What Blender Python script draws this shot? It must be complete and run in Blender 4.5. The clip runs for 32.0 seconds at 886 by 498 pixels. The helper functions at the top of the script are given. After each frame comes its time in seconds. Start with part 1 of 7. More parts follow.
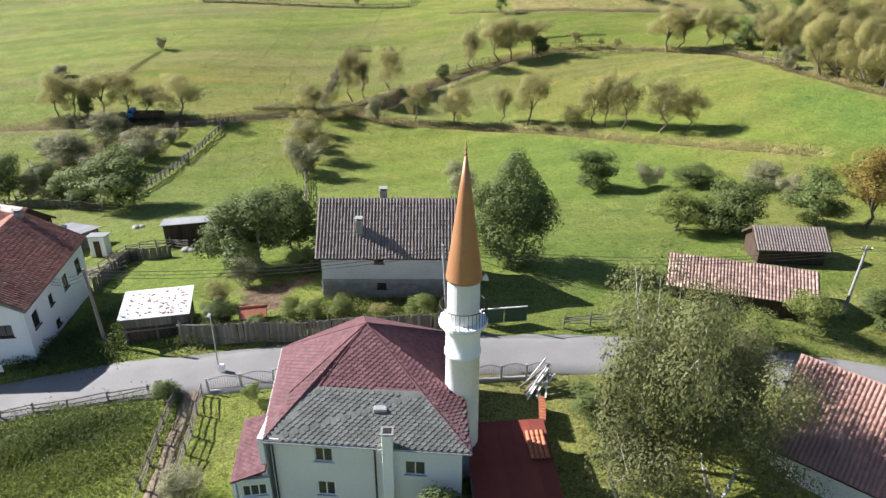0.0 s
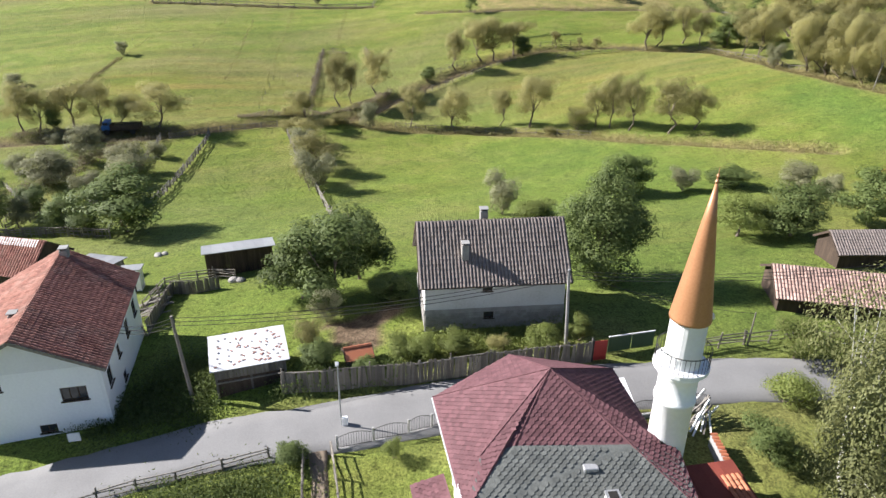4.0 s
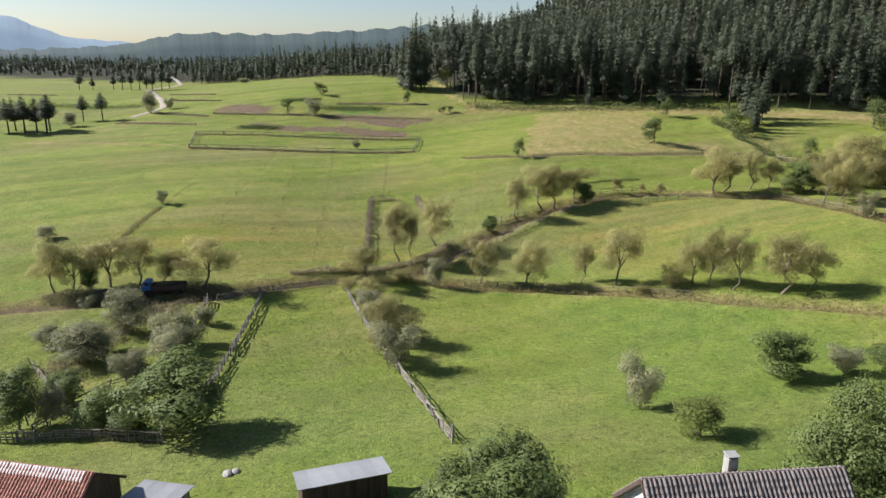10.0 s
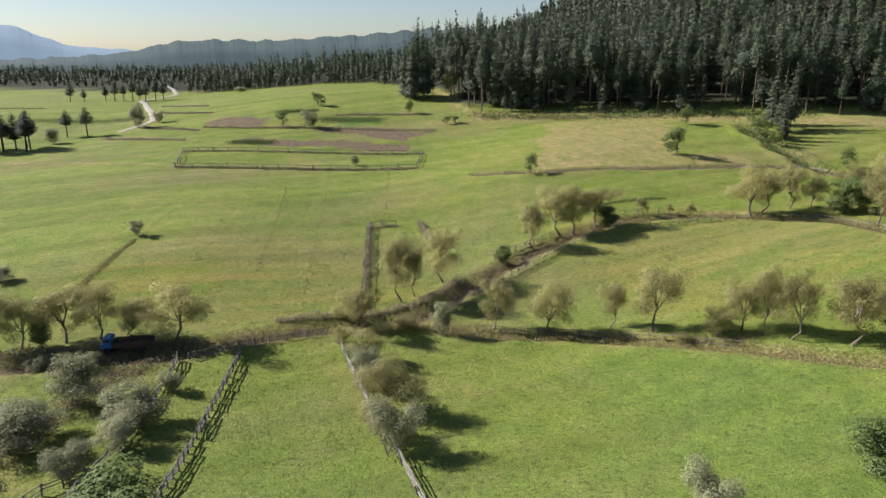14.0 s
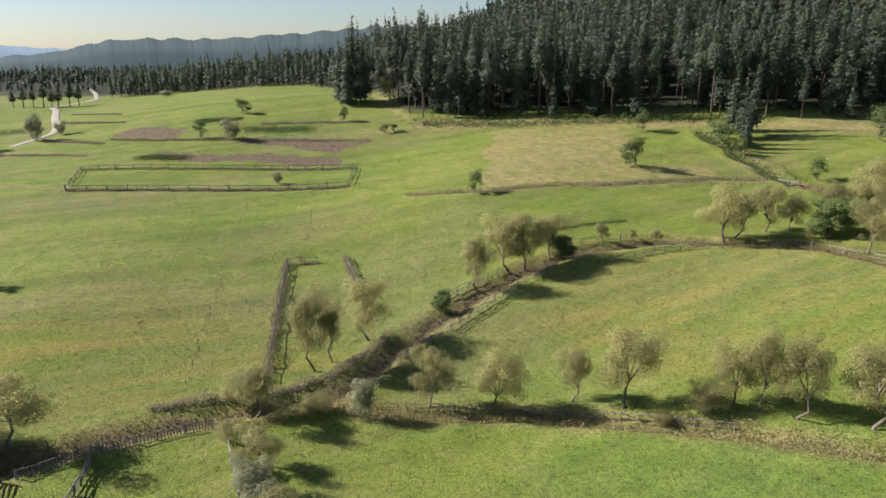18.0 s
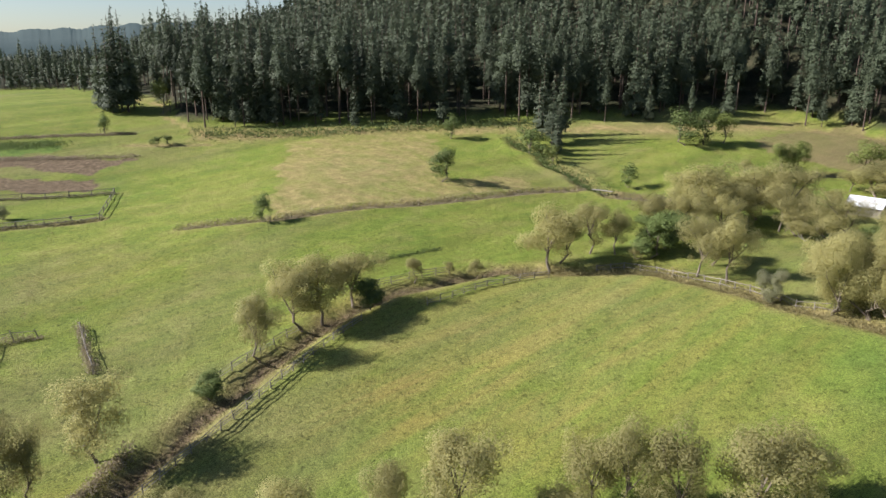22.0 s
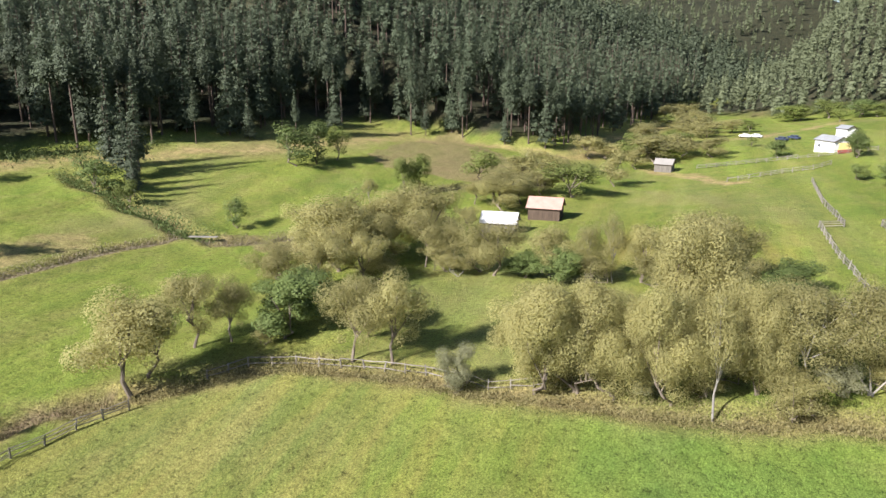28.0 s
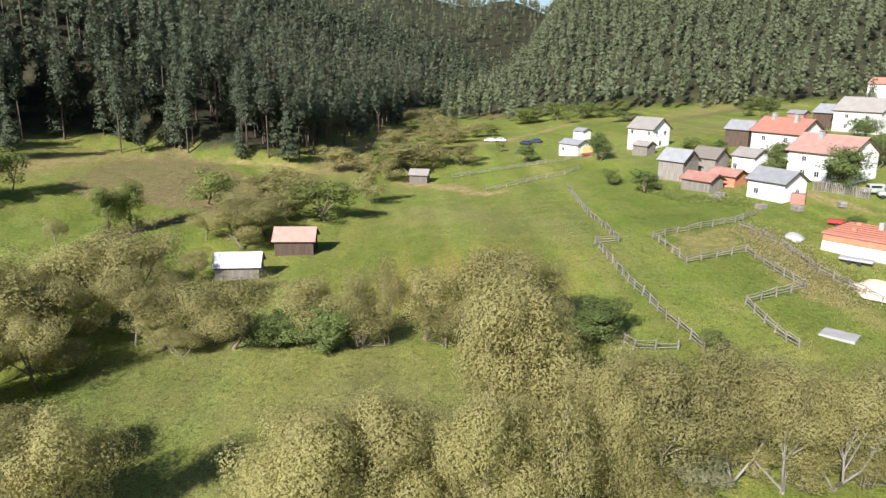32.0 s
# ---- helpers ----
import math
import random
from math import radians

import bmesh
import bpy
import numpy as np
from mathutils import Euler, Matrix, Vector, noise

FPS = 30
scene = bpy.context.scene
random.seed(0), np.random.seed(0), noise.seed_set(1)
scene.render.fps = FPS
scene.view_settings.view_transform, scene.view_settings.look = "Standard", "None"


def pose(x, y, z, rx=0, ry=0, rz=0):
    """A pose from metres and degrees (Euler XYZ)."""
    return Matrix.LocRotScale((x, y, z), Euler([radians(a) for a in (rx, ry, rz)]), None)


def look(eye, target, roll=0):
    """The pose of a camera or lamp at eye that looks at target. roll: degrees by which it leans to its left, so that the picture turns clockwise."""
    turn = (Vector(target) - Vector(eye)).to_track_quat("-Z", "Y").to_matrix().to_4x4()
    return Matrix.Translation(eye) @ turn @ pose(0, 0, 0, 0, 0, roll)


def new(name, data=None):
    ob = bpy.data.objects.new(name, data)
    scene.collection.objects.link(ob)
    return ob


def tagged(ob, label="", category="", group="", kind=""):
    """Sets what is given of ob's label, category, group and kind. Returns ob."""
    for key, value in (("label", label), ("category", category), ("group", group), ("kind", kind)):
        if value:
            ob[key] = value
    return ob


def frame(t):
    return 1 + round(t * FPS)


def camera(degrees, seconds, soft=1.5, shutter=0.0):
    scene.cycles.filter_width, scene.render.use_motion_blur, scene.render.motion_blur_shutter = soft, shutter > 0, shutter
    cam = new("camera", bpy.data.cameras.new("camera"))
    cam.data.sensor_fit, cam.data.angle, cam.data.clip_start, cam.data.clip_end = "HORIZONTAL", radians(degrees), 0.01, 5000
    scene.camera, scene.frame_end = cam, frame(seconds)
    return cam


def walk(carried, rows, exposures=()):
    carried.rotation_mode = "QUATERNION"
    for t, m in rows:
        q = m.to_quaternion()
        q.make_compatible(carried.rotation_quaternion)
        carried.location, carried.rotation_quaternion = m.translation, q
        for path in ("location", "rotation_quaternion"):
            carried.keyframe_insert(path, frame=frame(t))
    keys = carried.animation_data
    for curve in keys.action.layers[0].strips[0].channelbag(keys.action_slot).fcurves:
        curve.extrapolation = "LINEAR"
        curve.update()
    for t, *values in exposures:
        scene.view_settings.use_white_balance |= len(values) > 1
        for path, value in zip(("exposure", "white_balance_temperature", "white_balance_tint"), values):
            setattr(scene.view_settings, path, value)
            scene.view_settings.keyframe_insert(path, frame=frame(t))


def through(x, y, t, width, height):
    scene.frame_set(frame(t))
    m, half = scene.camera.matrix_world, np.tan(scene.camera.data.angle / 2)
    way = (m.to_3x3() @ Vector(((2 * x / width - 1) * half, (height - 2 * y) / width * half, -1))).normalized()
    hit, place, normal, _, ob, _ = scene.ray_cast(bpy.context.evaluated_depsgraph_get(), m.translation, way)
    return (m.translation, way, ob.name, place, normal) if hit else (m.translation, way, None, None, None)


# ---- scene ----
cam = camera(65.30, 32.0)
# seconds, metres east, north and up, heading, tilt and lean in degrees
FLIGHT = [
    (0.0, 0.00, -0.00, 26.01, 0.00, -26.45, 0.11),
    (0.5, -1.58, 0.39, 25.76, 1.97, -26.44, 0.20),
    (1.0, -3.16, 0.85, 25.61, 3.82, -26.43, 0.25),
    (1.5, -4.77, 1.38, 25.57, 5.32, -26.42, 0.29),
    (2.0, -6.42, 1.97, 25.60, 6.02, -26.45, 0.35),
    (2.5, -8.02, 2.66, 25.63, 6.04, -26.49, 0.41),
    (3.0, -9.65, 3.48, 25.70, 6.13, -26.55, 0.47),
    (3.5, -11.26, 4.34, 25.78, 6.24, -26.58, 0.54),
    (5.5, -16.90, 9.03, 25.75, 6.50, -25.62, 0.64),
    (6.0, -18.02, 10.27, 25.81, 6.51, -24.84, 0.66),
    (6.5, -19.05, 11.48, 25.87, 6.52, -23.68, 0.65),
    (7.0, -19.90, 12.80, 25.94, 6.47, -22.36, 0.60),
    (7.5, -20.59, 14.17, 25.94, 6.36, -20.94, 0.50),
    (8.0, -21.22, 15.51, 25.94, 6.26, -19.40, 0.44),
    (8.5, -21.77, 16.90, 25.94, 6.19, -18.01, 0.44),
    (9.0, -22.26, 18.34, 25.93, 6.14, -16.97, 0.46),
    (9.5, -22.66, 19.85, 25.86, 6.09, -16.25, 0.45),
    (10.0, -22.99, 21.45, 25.83, 6.05, -15.86, 0.39),
    (10.5, -23.26, 23.10, 25.87, 6.03, -15.81, 0.29),
    (11.0, -23.32, 24.66, 26.00, 5.94, -15.78, 0.16),
    (11.5, -23.30, 26.37, 26.19, 5.87, -15.73, 0.00),
    (12.0, -23.10, 28.27, 26.38, 5.81, -15.72, -0.17),
    (12.5, -22.80, 30.34, 26.57, 5.76, -15.70, -0.31),
    (13.0, -22.43, 32.56, 26.76, 5.68, -15.67, -0.40),
    (13.5, -22.04, 34.84, 26.96, 5.63, -15.66, -0.44),
    (14.0, -21.71, 37.15, 27.19, 5.61, -15.66, -0.45),
    (14.5, -21.33, 39.49, 27.43, 5.58, -15.66, -0.44),
    (16.5, -18.38, 49.60, 28.19, 7.57, -15.77, -0.71),
    (17.0, -17.54, 52.31, 28.31, 8.38, -15.82, -0.72),
    (17.5, -16.62, 55.04, 28.43, 9.03, -15.86, -0.72),
    (18.0, -15.57, 57.79, 28.53, 9.62, -15.91, -0.74),
    (18.5, -14.43, 60.46, 28.60, 11.23, -15.94, -0.73),
    (19.0, -13.28, 63.03, 28.61, 13.29, -15.98, -0.69),
    (19.5, -12.17, 65.69, 28.61, 15.32, -16.01, -0.65),
    (20.0, -11.08, 68.36, 28.62, 17.28, -16.04, -0.58),
    (20.5, -9.93, 71.00, 28.68, 19.21, -16.08, -0.44),
    (21.0, -8.66, 73.66, 28.73, 21.16, -16.11, -0.30),
    (21.5, -7.28, 76.31, 28.72, 23.08, -16.11, -0.21),
    (22.0, -5.84, 78.88, 28.67, 25.09, -16.07, -0.16),
    (22.5, -4.33, 81.45, 28.57, 27.33, -16.04, -0.15),
    (23.0, -2.70, 84.01, 28.45, 29.60, -15.98, -0.16),
    (23.5, -1.05, 86.48, 28.32, 31.91, -15.92, -0.14),
    (24.0, 0.69, 88.91, 28.20, 34.43, -15.87, -0.11),
    (24.5, 2.53, 91.29, 28.06, 37.24, -15.79, -0.08),
    (25.0, 4.52, 93.56, 27.90, 40.02, -15.70, -0.06),
    (25.5, 6.56, 95.81, 27.74, 42.82, -15.62, -0.08),
    (27.5, 15.20, 103.98, 26.80, 54.25, -15.14, -0.04),
    (28.0, 17.48, 105.64, 26.72, 57.09, -15.08, 0.01),
    (28.5, 19.89, 107.20, 26.63, 59.96, -14.98, 0.02),
    (29.0, 22.35, 108.62, 26.54, 62.81, -14.89, 0.02),
    (29.5, 24.86, 109.96, 26.46, 65.66, -14.81, -0.00),
    (30.0, 27.43, 111.15, 26.40, 68.50, -14.76, 0.03),
    (30.5, 30.00, 112.23, 26.39, 71.23, -14.73, 0.10),
    (31.0, 32.59, 113.24, 26.40, 73.62, -14.72, 0.19),
    (31.5, 35.22, 114.11, 26.44, 75.86, -14.73, 0.28),
    (32.0, 37.82, 114.80, 26.47, 78.07, -14.71, 0.34),
]


def flight_pose(x, y, z, heading, tilt, lean):
    h, p = radians(heading), radians(tilt)
    way = Vector((math.sin(h) * math.cos(p), math.cos(h) * math.cos(p), math.sin(p)))
    return look((x, y, z), Vector((x, y, z)) + way, lean)


walk(cam, [(row[0], flight_pose(*row[1:])) for row in FLIGHT], [(0, 1.38, 6090, 13), (6, 1.33, 6090, 13), (12, 1.05, 6090, 13), (17, 1.06, 6090, 13), (21, 1.15, 6090, 13), (25, 1.26, 6090, 13), (28, 1.44, 6090, 13), (30, 1.40, 6090, 13), (32, 1.16, 6090, 13)])

# ---- daylight ----
SUN_FROM = Vector((-0.90, 0.32, 0.62)).normalized()
world = bpy.data.worlds.new("daylight")
scene.world = world
world.use_nodes = True
sky = world.node_tree.nodes.new("ShaderNodeTexSky")
sky.sky_type, sky.sun_disc = "NISHITA", False
sky.sun_elevation = math.asin(SUN_FROM.z)
sky.sun_rotation = math.atan2(SUN_FROM.x, SUN_FROM.y)
sky.altitude, sky.air_density, sky.dust_density = 900, 1.0, 1.3
sky.ozone_density = 1.0
background = world.node_tree.nodes["Background"]
background.inputs["Strength"].default_value = 0.05
world.node_tree.links.new(sky.outputs["Color"], background.inputs["Color"])
sun = new("sun", bpy.data.lights.new("sun", "SUN"))
sun.data.energy, sun.data.angle, sun.data.color = 5.0, radians(0.55), (1.0, 0.945, 0.86)
sun.matrix_world = look(SUN_FROM * 100, (0, 0, 0))
# ---- the lie of the land: spot heights, metres east, north and up ----
SPOTS_VILLAGE = [
    (-9, 47, -1.9), (1, 47, -1.8), (-15, 38, -2.4), (12, 40, -1.9), (-5, 24, -4.0), (-34, 44, -4.4), (-26, 66, -5.6),
    (24, 60, -4.0), (-18, 84, -8.8), (20, 88, -7.6), (-70, 70, -7.5), (60, 60, -3.5), (60, 20, -3.0), (-60, 20, -4.0),
    (79, 103, -1.0), (102, 95, 1.0), (138, 110, 2.6), (165, 85, 5.0), (205, 115, 4.5), (205, 75, 9.0), (130, 60, 3.0),
]
SPOTS_MEADOW = [
    (-47, 122, -9.8), (-26, 125, -10.2), (3, 127, -11.0), (15, 122, -9.8), (45, 108, -6.0), (53, 126, -4.0),
    (65, 146, -2.8), (47, 164, -4.2), (-22, 172, -6.3), (6, 155, -6.6), (-55, 158, -4.6), (-95, 125, -9.0), (16, 203, -0.6),
    (58, 214, 1.6), (-9, 240, -0.8), (-75, 231, -0.6), (-43, 312, 10.0), (40, 268, 6.0), (95, 200, -1.5), (130, 222, 4.5),
    (135, 157, -2.0), (197, 152, -1.5), (178, 190, 1.0), (-110, 300, 3.0), (230, 165, 0.5),
]
SPOTS = np.array(SPOTS_VILLAGE + SPOTS_MEADOW, float)


def spline_weights():
    p = SPOTS[:, :2] / 100
    d = np.hypot(*(p[:, None] - p[None]).transpose(2, 0, 1))
    k = np.where(d > 0, d * d * np.log(np.maximum(d, 1e-9)), 0) + np.eye(len(p)) * 0.002
    one = np.c_[np.ones(len(p)), p]
    full = np.block([[k, one], [one.T, np.zeros((3, 3))]])
    return np.linalg.solve(full, np.r_[SPOTS[:, 2], 0, 0, 0])


WEIGHTS = spline_weights()
# the foot of the woods: northing against easting, and how steep the hill behind it is
EDGE_X = (-900, -350, -120, -30, -12, -4, 7, 13, 45, 80, 120, 135, 160, 183, 197, 202, 207, 225, 250, 280, 340, 420, 700)
EDGE_Y = (820, 620, 500, 430, 385, 350, 326, 285, 275, 263, 248, 240, 236, 231, 214, 200, 187, 183, 186, 189, 193, 196, 180)
# the foot of the wood on the opposite hill: easting against northing
EAST_Y = (-200, 0, 30, 60, 93, 143, 190, 260)
EAST_X = (330, 335, 348, 352, 350, 368, 376, 420)
STEEP_X = (-900, -300, -100, -30, 20, 55, 90, 140, 200, 350, 700)
STEEP_H = (0.02, 0.02, 0.03, 0.06, 0.09, 0.12, 0.17, 0.30, 0.44, 0.46, 0.40)


def smooth(a, lo, hi):
    u = np.clip((a - lo) / (hi - lo), 0, 1)
    return u * u * (3 - 2 * u)


def land(x, y):
    """Height of the ground, without banks and ditches."""
    x, y = np.asarray(x, float), np.asarray(y, float)
    cx, cy = np.clip(x, -130, 240), np.clip(y, 5, 330)
    z = WEIGHTS[-3] + WEIGHTS[-2] * cx / 100 + WEIGHTS[-1] * cy / 100
    for (sx, sy, _), w in zip(SPOTS, WEIGHTS):
        q = ((cx - sx) ** 2 + (cy - sy) ** 2) / 1e4
        z = z + w * q * np.log(np.maximum(q, 1e-12)) / 2
    up = y - np.interp(x, EDGE_X, EDGE_Y)
    rise = np.maximum(up + 6, 0) ** 2 / (np.maximum(up + 6, 0) + 30)
    along = x - 0.10 * np.maximum(up, 0) - 0.25 * np.maximum(up - 520, 0)
    reach = np.interp(along, (20, 200), (160, 420))
    z = z + np.interp(along, STEEP_X, STEEP_H) * reach * (1 - np.exp(-rise / reach))
    east = x - np.interp(y, EAST_Y, EAST_X)
    rise = np.maximum(east, 0) ** 2 / (np.maximum(east, 0) + 40)
    z = z + 0.42 * 300 * (1 - np.exp(-rise / 300)) * smooth(196 - y, 0, 60)
    z = z + (64 + 44 * smooth(340 - y, 0, 100)) * smooth(x, 650, 1300) * smooth(y, -600, 0)
    return z


def off_line(x, y, pts):
    """Distance from a line of points."""
    d = np.full(np.shape(x), 1e9)
    for (ax, ay), (bx, by) in zip(pts, pts[1:]):
        ux, uy = bx - ax, by - ay
        t = np.clip(((x - ax) * ux + (y - ay) * uy) / (ux * ux + uy * uy), 0, 1)
        d = np.minimum(d, np.hypot(x - ax - t * ux, y - ay - t * uy))
    return d


def inside(x, y, pts):
    """Whether points lie in a polygon."""
    hit = np.zeros(np.shape(x), bool)
    for (ax, ay), (bx, by) in zip(pts, pts[1:] + pts[:1]):
        hit ^= ((ay > y) != (by > y)) & (x < (bx - ax) * (y - ay) / ((by - ay) or 1e-9) + ax)
    return hit


TRACK = [(-110, 112), (-70.4, 118.7), (-57.5, 121), (-47.3, 122.6), (-40.3, 126), (-31.4, 128.7), (-24.6, 129.6), (-18, 131.4), (-15.1, 133.1),
         (-11.1, 137.4), (-7.3, 142.7), (0.3, 149.2), (9.8, 156.6), (17.7, 162.2), (26.8, 166.3), (43.7, 167.4), (50, 165)]
DITCH = [(-16, 130), (-11.6, 128.6), (4.6, 125), (17.7, 117.9), (24.2, 113.6), (29.3, 109.2), (37.6, 103.4), (52, 92)]
BEND = [(47.4, 164.3), (51.7, 162.8), (55.5, 160.4), (60.7, 157.5), (64, 154.2), (65.9, 146.8), (67.5, 140.3), (67.6, 135.3), (69.6, 128.9), (70.6, 124.3),
        (72, 117.4), (74.2, 111.3), (76.7, 107.5), (77.4, 102.9), (79, 92), (84, 80)]
TERRACE = [(3.1, 206), (19.5, 201.6), (35, 202), (46.1, 200), (59.7, 200.6), (75.2, 202.4), (86, 201.5)]
EAST_BANK = [(88, 196), (103.6, 187.7), (124.6, 188.9), (140.2, 189), (154, 182)]
GULLY = [(92, 242), (90, 234.5), (91.8, 227), (88.6, 219.5), (90.6, 211), (88.4, 204.5), (89.4, 199)]
WEST_BANKS = [[(-131, 246), (-95, 235), (-75, 228.4)], [(-111, 281), (-96, 274), (-79, 263)], [(-4.5, 277.4), (16.3, 270)], [(-74, 225.4), (-10.7, 220.4)]]
ROAD = [(-75, 24), (-48, 33), (-30, 36.8), (-23.4, 38.3), (-16.5, 38.4), (-11.5, 39), (-4, 39.8), (3, 40), (9, 40), (15, 39.9), (24, 39), (40, 36), (75, 30)]
CUTS = [(TRACK, 0.8, 1.3), (DITCH, 0.7, 1.1), (BEND, 0.5, 1.3), (TERRACE, 0.7, 0.9), (EAST_BANK, 0.8, 1.2), (GULLY, 1.1, 1.7)] + [(w, 0.35, 0.7) for w in WEST_BANKS]


def relief(x, y):
    """Height of the ground with its banks, ditches, road bed and hummocks."""
    x, y = np.asarray(x, float), np.asarray(y, float)
    z = land(x, y)
    for pts, deep, wide in CUTS:
        d = off_line(x, y, pts)
        z = z - deep * np.exp(-((d / wide) ** 2)) + 0.3 * deep * np.exp(-(((d - 2.2 * wide) / wide) ** 2))
    z = z - 0.22 * smooth(3.2 - off_line(x, y, ROAD), 0, 0.8)
    z = z + 0.05 * np.sin(x * 1.3 + 2 * np.sin(y * 0.31)) * np.sin(y * 1.1 + 1.7 * np.sin(x * 0.23))
    return z

# ---- materials ----
def material(name, colours, scale=4.0, rough=0.85, bump=0.25, metal=0.0, fine=5.0, stretch=(1, 1, 1), spread=0.12, spec=0.3, island=0.0):
    """Two scales of noise over two or three base colours, with relief; objects differ a little by Object Info's Random."""
    m = bpy.data.materials.new(name)
    m.use_nodes = True
    n, l = m.node_tree.nodes, m.node_tree.links
    shader = n["Principled BSDF"]
    place = n.new("ShaderNodeTexCoord")
    sized = n.new("ShaderNodeMapping")
    sized.inputs["Scale"].default_value = stretch
    l.new(place.outputs["Object"], sized.inputs["Vector"])
    coarse, grain = n.new("ShaderNodeTexNoise"), n.new("ShaderNodeTexNoise")
    coarse.inputs["Scale"].default_value, grain.inputs["Scale"].default_value = scale / 4, scale * fine
    coarse.inputs["Detail"].default_value, grain.inputs["Detail"].default_value = 5, 4
    ramp = n.new("ShaderNodeValToRGB")
    for i, c in enumerate(colours):
        e = ramp.color_ramp.elements[i] if i < 2 else ramp.color_ramp.elements.new(0.5)
        e.color = (*c, 1)
    places = (0.32, 0.68) if len(colours) == 2 else (0.3, 0.5, 0.7)
    for e, p in zip(ramp.color_ramp.elements, places):
        e.position = p
    for i, c in enumerate(colours):
        ramp.color_ramp.elements[i].color = (*c, 1)
    mixer = n.new("ShaderNodeMath")
    mixer.operation = "MULTIPLY_ADD"
    mixer.inputs[1].default_value, mixer.inputs[2].default_value = 0.45, 0.0
    l.new(grain.outputs["Fac"], mixer.inputs[0])
    total = n.new("ShaderNodeMath")
    total.operation = "MULTIPLY_ADD"
    total.inputs[1].default_value = 0.55
    l.new(coarse.outputs["Fac"], total.inputs[0])
    l.new(mixer.outputs[0], total.inputs[2])
    l.new(total.outputs[0], ramp.inputs["Fac"])
    for t in (coarse, grain):
        l.new(sized.outputs[0], t.inputs["Vector"])
    each = n.new("ShaderNodeObjectInfo")
    vary = n.new("ShaderNodeMapRange")
    vary.inputs["To Min"].default_value, vary.inputs["To Max"].default_value = 1 - spread, 1 + spread
    l.new(each.outputs["Random"], vary.inputs["Value"])
    tone = n.new("ShaderNodeHueSaturation")
    l.new(vary.outputs["Result"], tone.inputs["Value"])
    l.new(ramp.outputs["Color"], tone.inputs["Color"])
    piece = n.new("ShaderNodeNewGeometry")
    differ = n.new("ShaderNodeMapRange")
    differ.inputs["To Min"].default_value, differ.inputs["To Max"].default_value = 1 - island, 1 + island
    l.new(piece.outputs["Random Per Island"], differ.inputs["Value"])
    shade = n.new("ShaderNodeHueSaturation")
    l.new(differ.outputs["Result"], shade.inputs["Value"])
    l.new(tone.outputs["Color"], shade.inputs["Color"])
    l.new(shade.outputs["Color"], shader.inputs["Base Color"])
    relief = n.new("ShaderNodeBump")
    relief.inputs["Strength"].default_value, relief.inputs["Distance"].default_value = bump, 0.05
    l.new(grain.outputs["Fac"], relief.inputs["Height"])
    l.new(relief.outputs["Normal"], shader.inputs["Normal"])
    shader.inputs["Roughness"].default_value, shader.inputs["Metallic"].default_value = rough, metal
    shader.inputs["Specular IOR Level"].default_value = spec
    return m


def leafy(name, dark, light, through=0.35):
    """Leaves: each leaf its own tone, some light coming through."""
    m = bpy.data.materials.new(name)
    m.use_nodes = True
    n, l = m.node_tree.nodes, m.node_tree.links
    shader = n["Principled BSDF"]
    info = n.new("ShaderNodeNewGeometry")
    each = n.new("ShaderNodeObjectInfo")
    ramp = n.new("ShaderNodeValToRGB")
    ramp.color_ramp.elements[0].color, ramp.color_ramp.elements[1].color = (*dark, 1), (*light, 1)
    l.new(info.outputs["Random Per Island"], ramp.inputs["Fac"])
    vary = n.new("ShaderNodeMapRange")
    vary.inputs["To Min"].default_value, vary.inputs["To Max"].default_value = 0.8, 1.2
    l.new(each.outputs["Random"], vary.inputs["Value"])
    tone = n.new("ShaderNodeHueSaturation")
    l.new(vary.outputs["Result"], tone.inputs["Value"])
    l.new(ramp.outputs["Color"], tone.inputs["Color"])
    l.new(tone.outputs["Color"], shader.inputs["Base Color"])
    shader.inputs["Roughness"].default_value = 0.65
    shader.inputs["Specular IOR Level"].default_value = 0.25
    back = n.new("ShaderNodeBsdfTranslucent")
    l.new(tone.outputs["Color"], back.inputs["Color"])
    both = n.new("ShaderNodeMixShader")
    both.inputs["Fac"].default_value = through
    l.new(shader.outputs[0], both.inputs[1])
    l.new(back.outputs[0], both.inputs[2])
    l.new(both.outputs[0], n["Material Output"].inputs["Surface"])
    return m


WHITEWASH = material("whitewash", [(0.76, 0.76, 0.76), (0.86, 0.86, 0.86)], 1.2, 0.9, 0.2)
OLD_PLASTER = material("old_plaster", [(0.52, 0.50, 0.48), (0.70, 0.69, 0.67), (0.78, 0.77, 0.76)], 1.6, 0.92, 0.35)
RUBBLE = material("rubble_stone", [(0.22, 0.21, 0.19), (0.40, 0.38, 0.35)], 6, 0.95, 0.8)
CLAY_RED = material("red_clay_tile", [(0.20, 0.070, 0.050), (0.36, 0.17, 0.125), (0.36, 0.23, 0.18)], 2.5, 0.85, 0.4, spread=0.2, island=0.25)
CLAY_GREY = material("weathered_clay_tile", [(0.13, 0.105, 0.092), (0.22, 0.185, 0.165), (0.19, 0.17, 0.155)], 2.5, 0.9, 0.4, spread=0.14, island=0.16)
CLAY_NEW = material("new_orange_tile", [(0.38, 0.125, 0.06), (0.46, 0.18, 0.10)], 2, 0.7, 0.2)
SHINGLE_RED = material("red_bitumen_shingle", [(0.105, 0.046, 0.051), (0.155, 0.075, 0.081)], 5, 0.8, 0.3, spread=0.0, island=0.2)
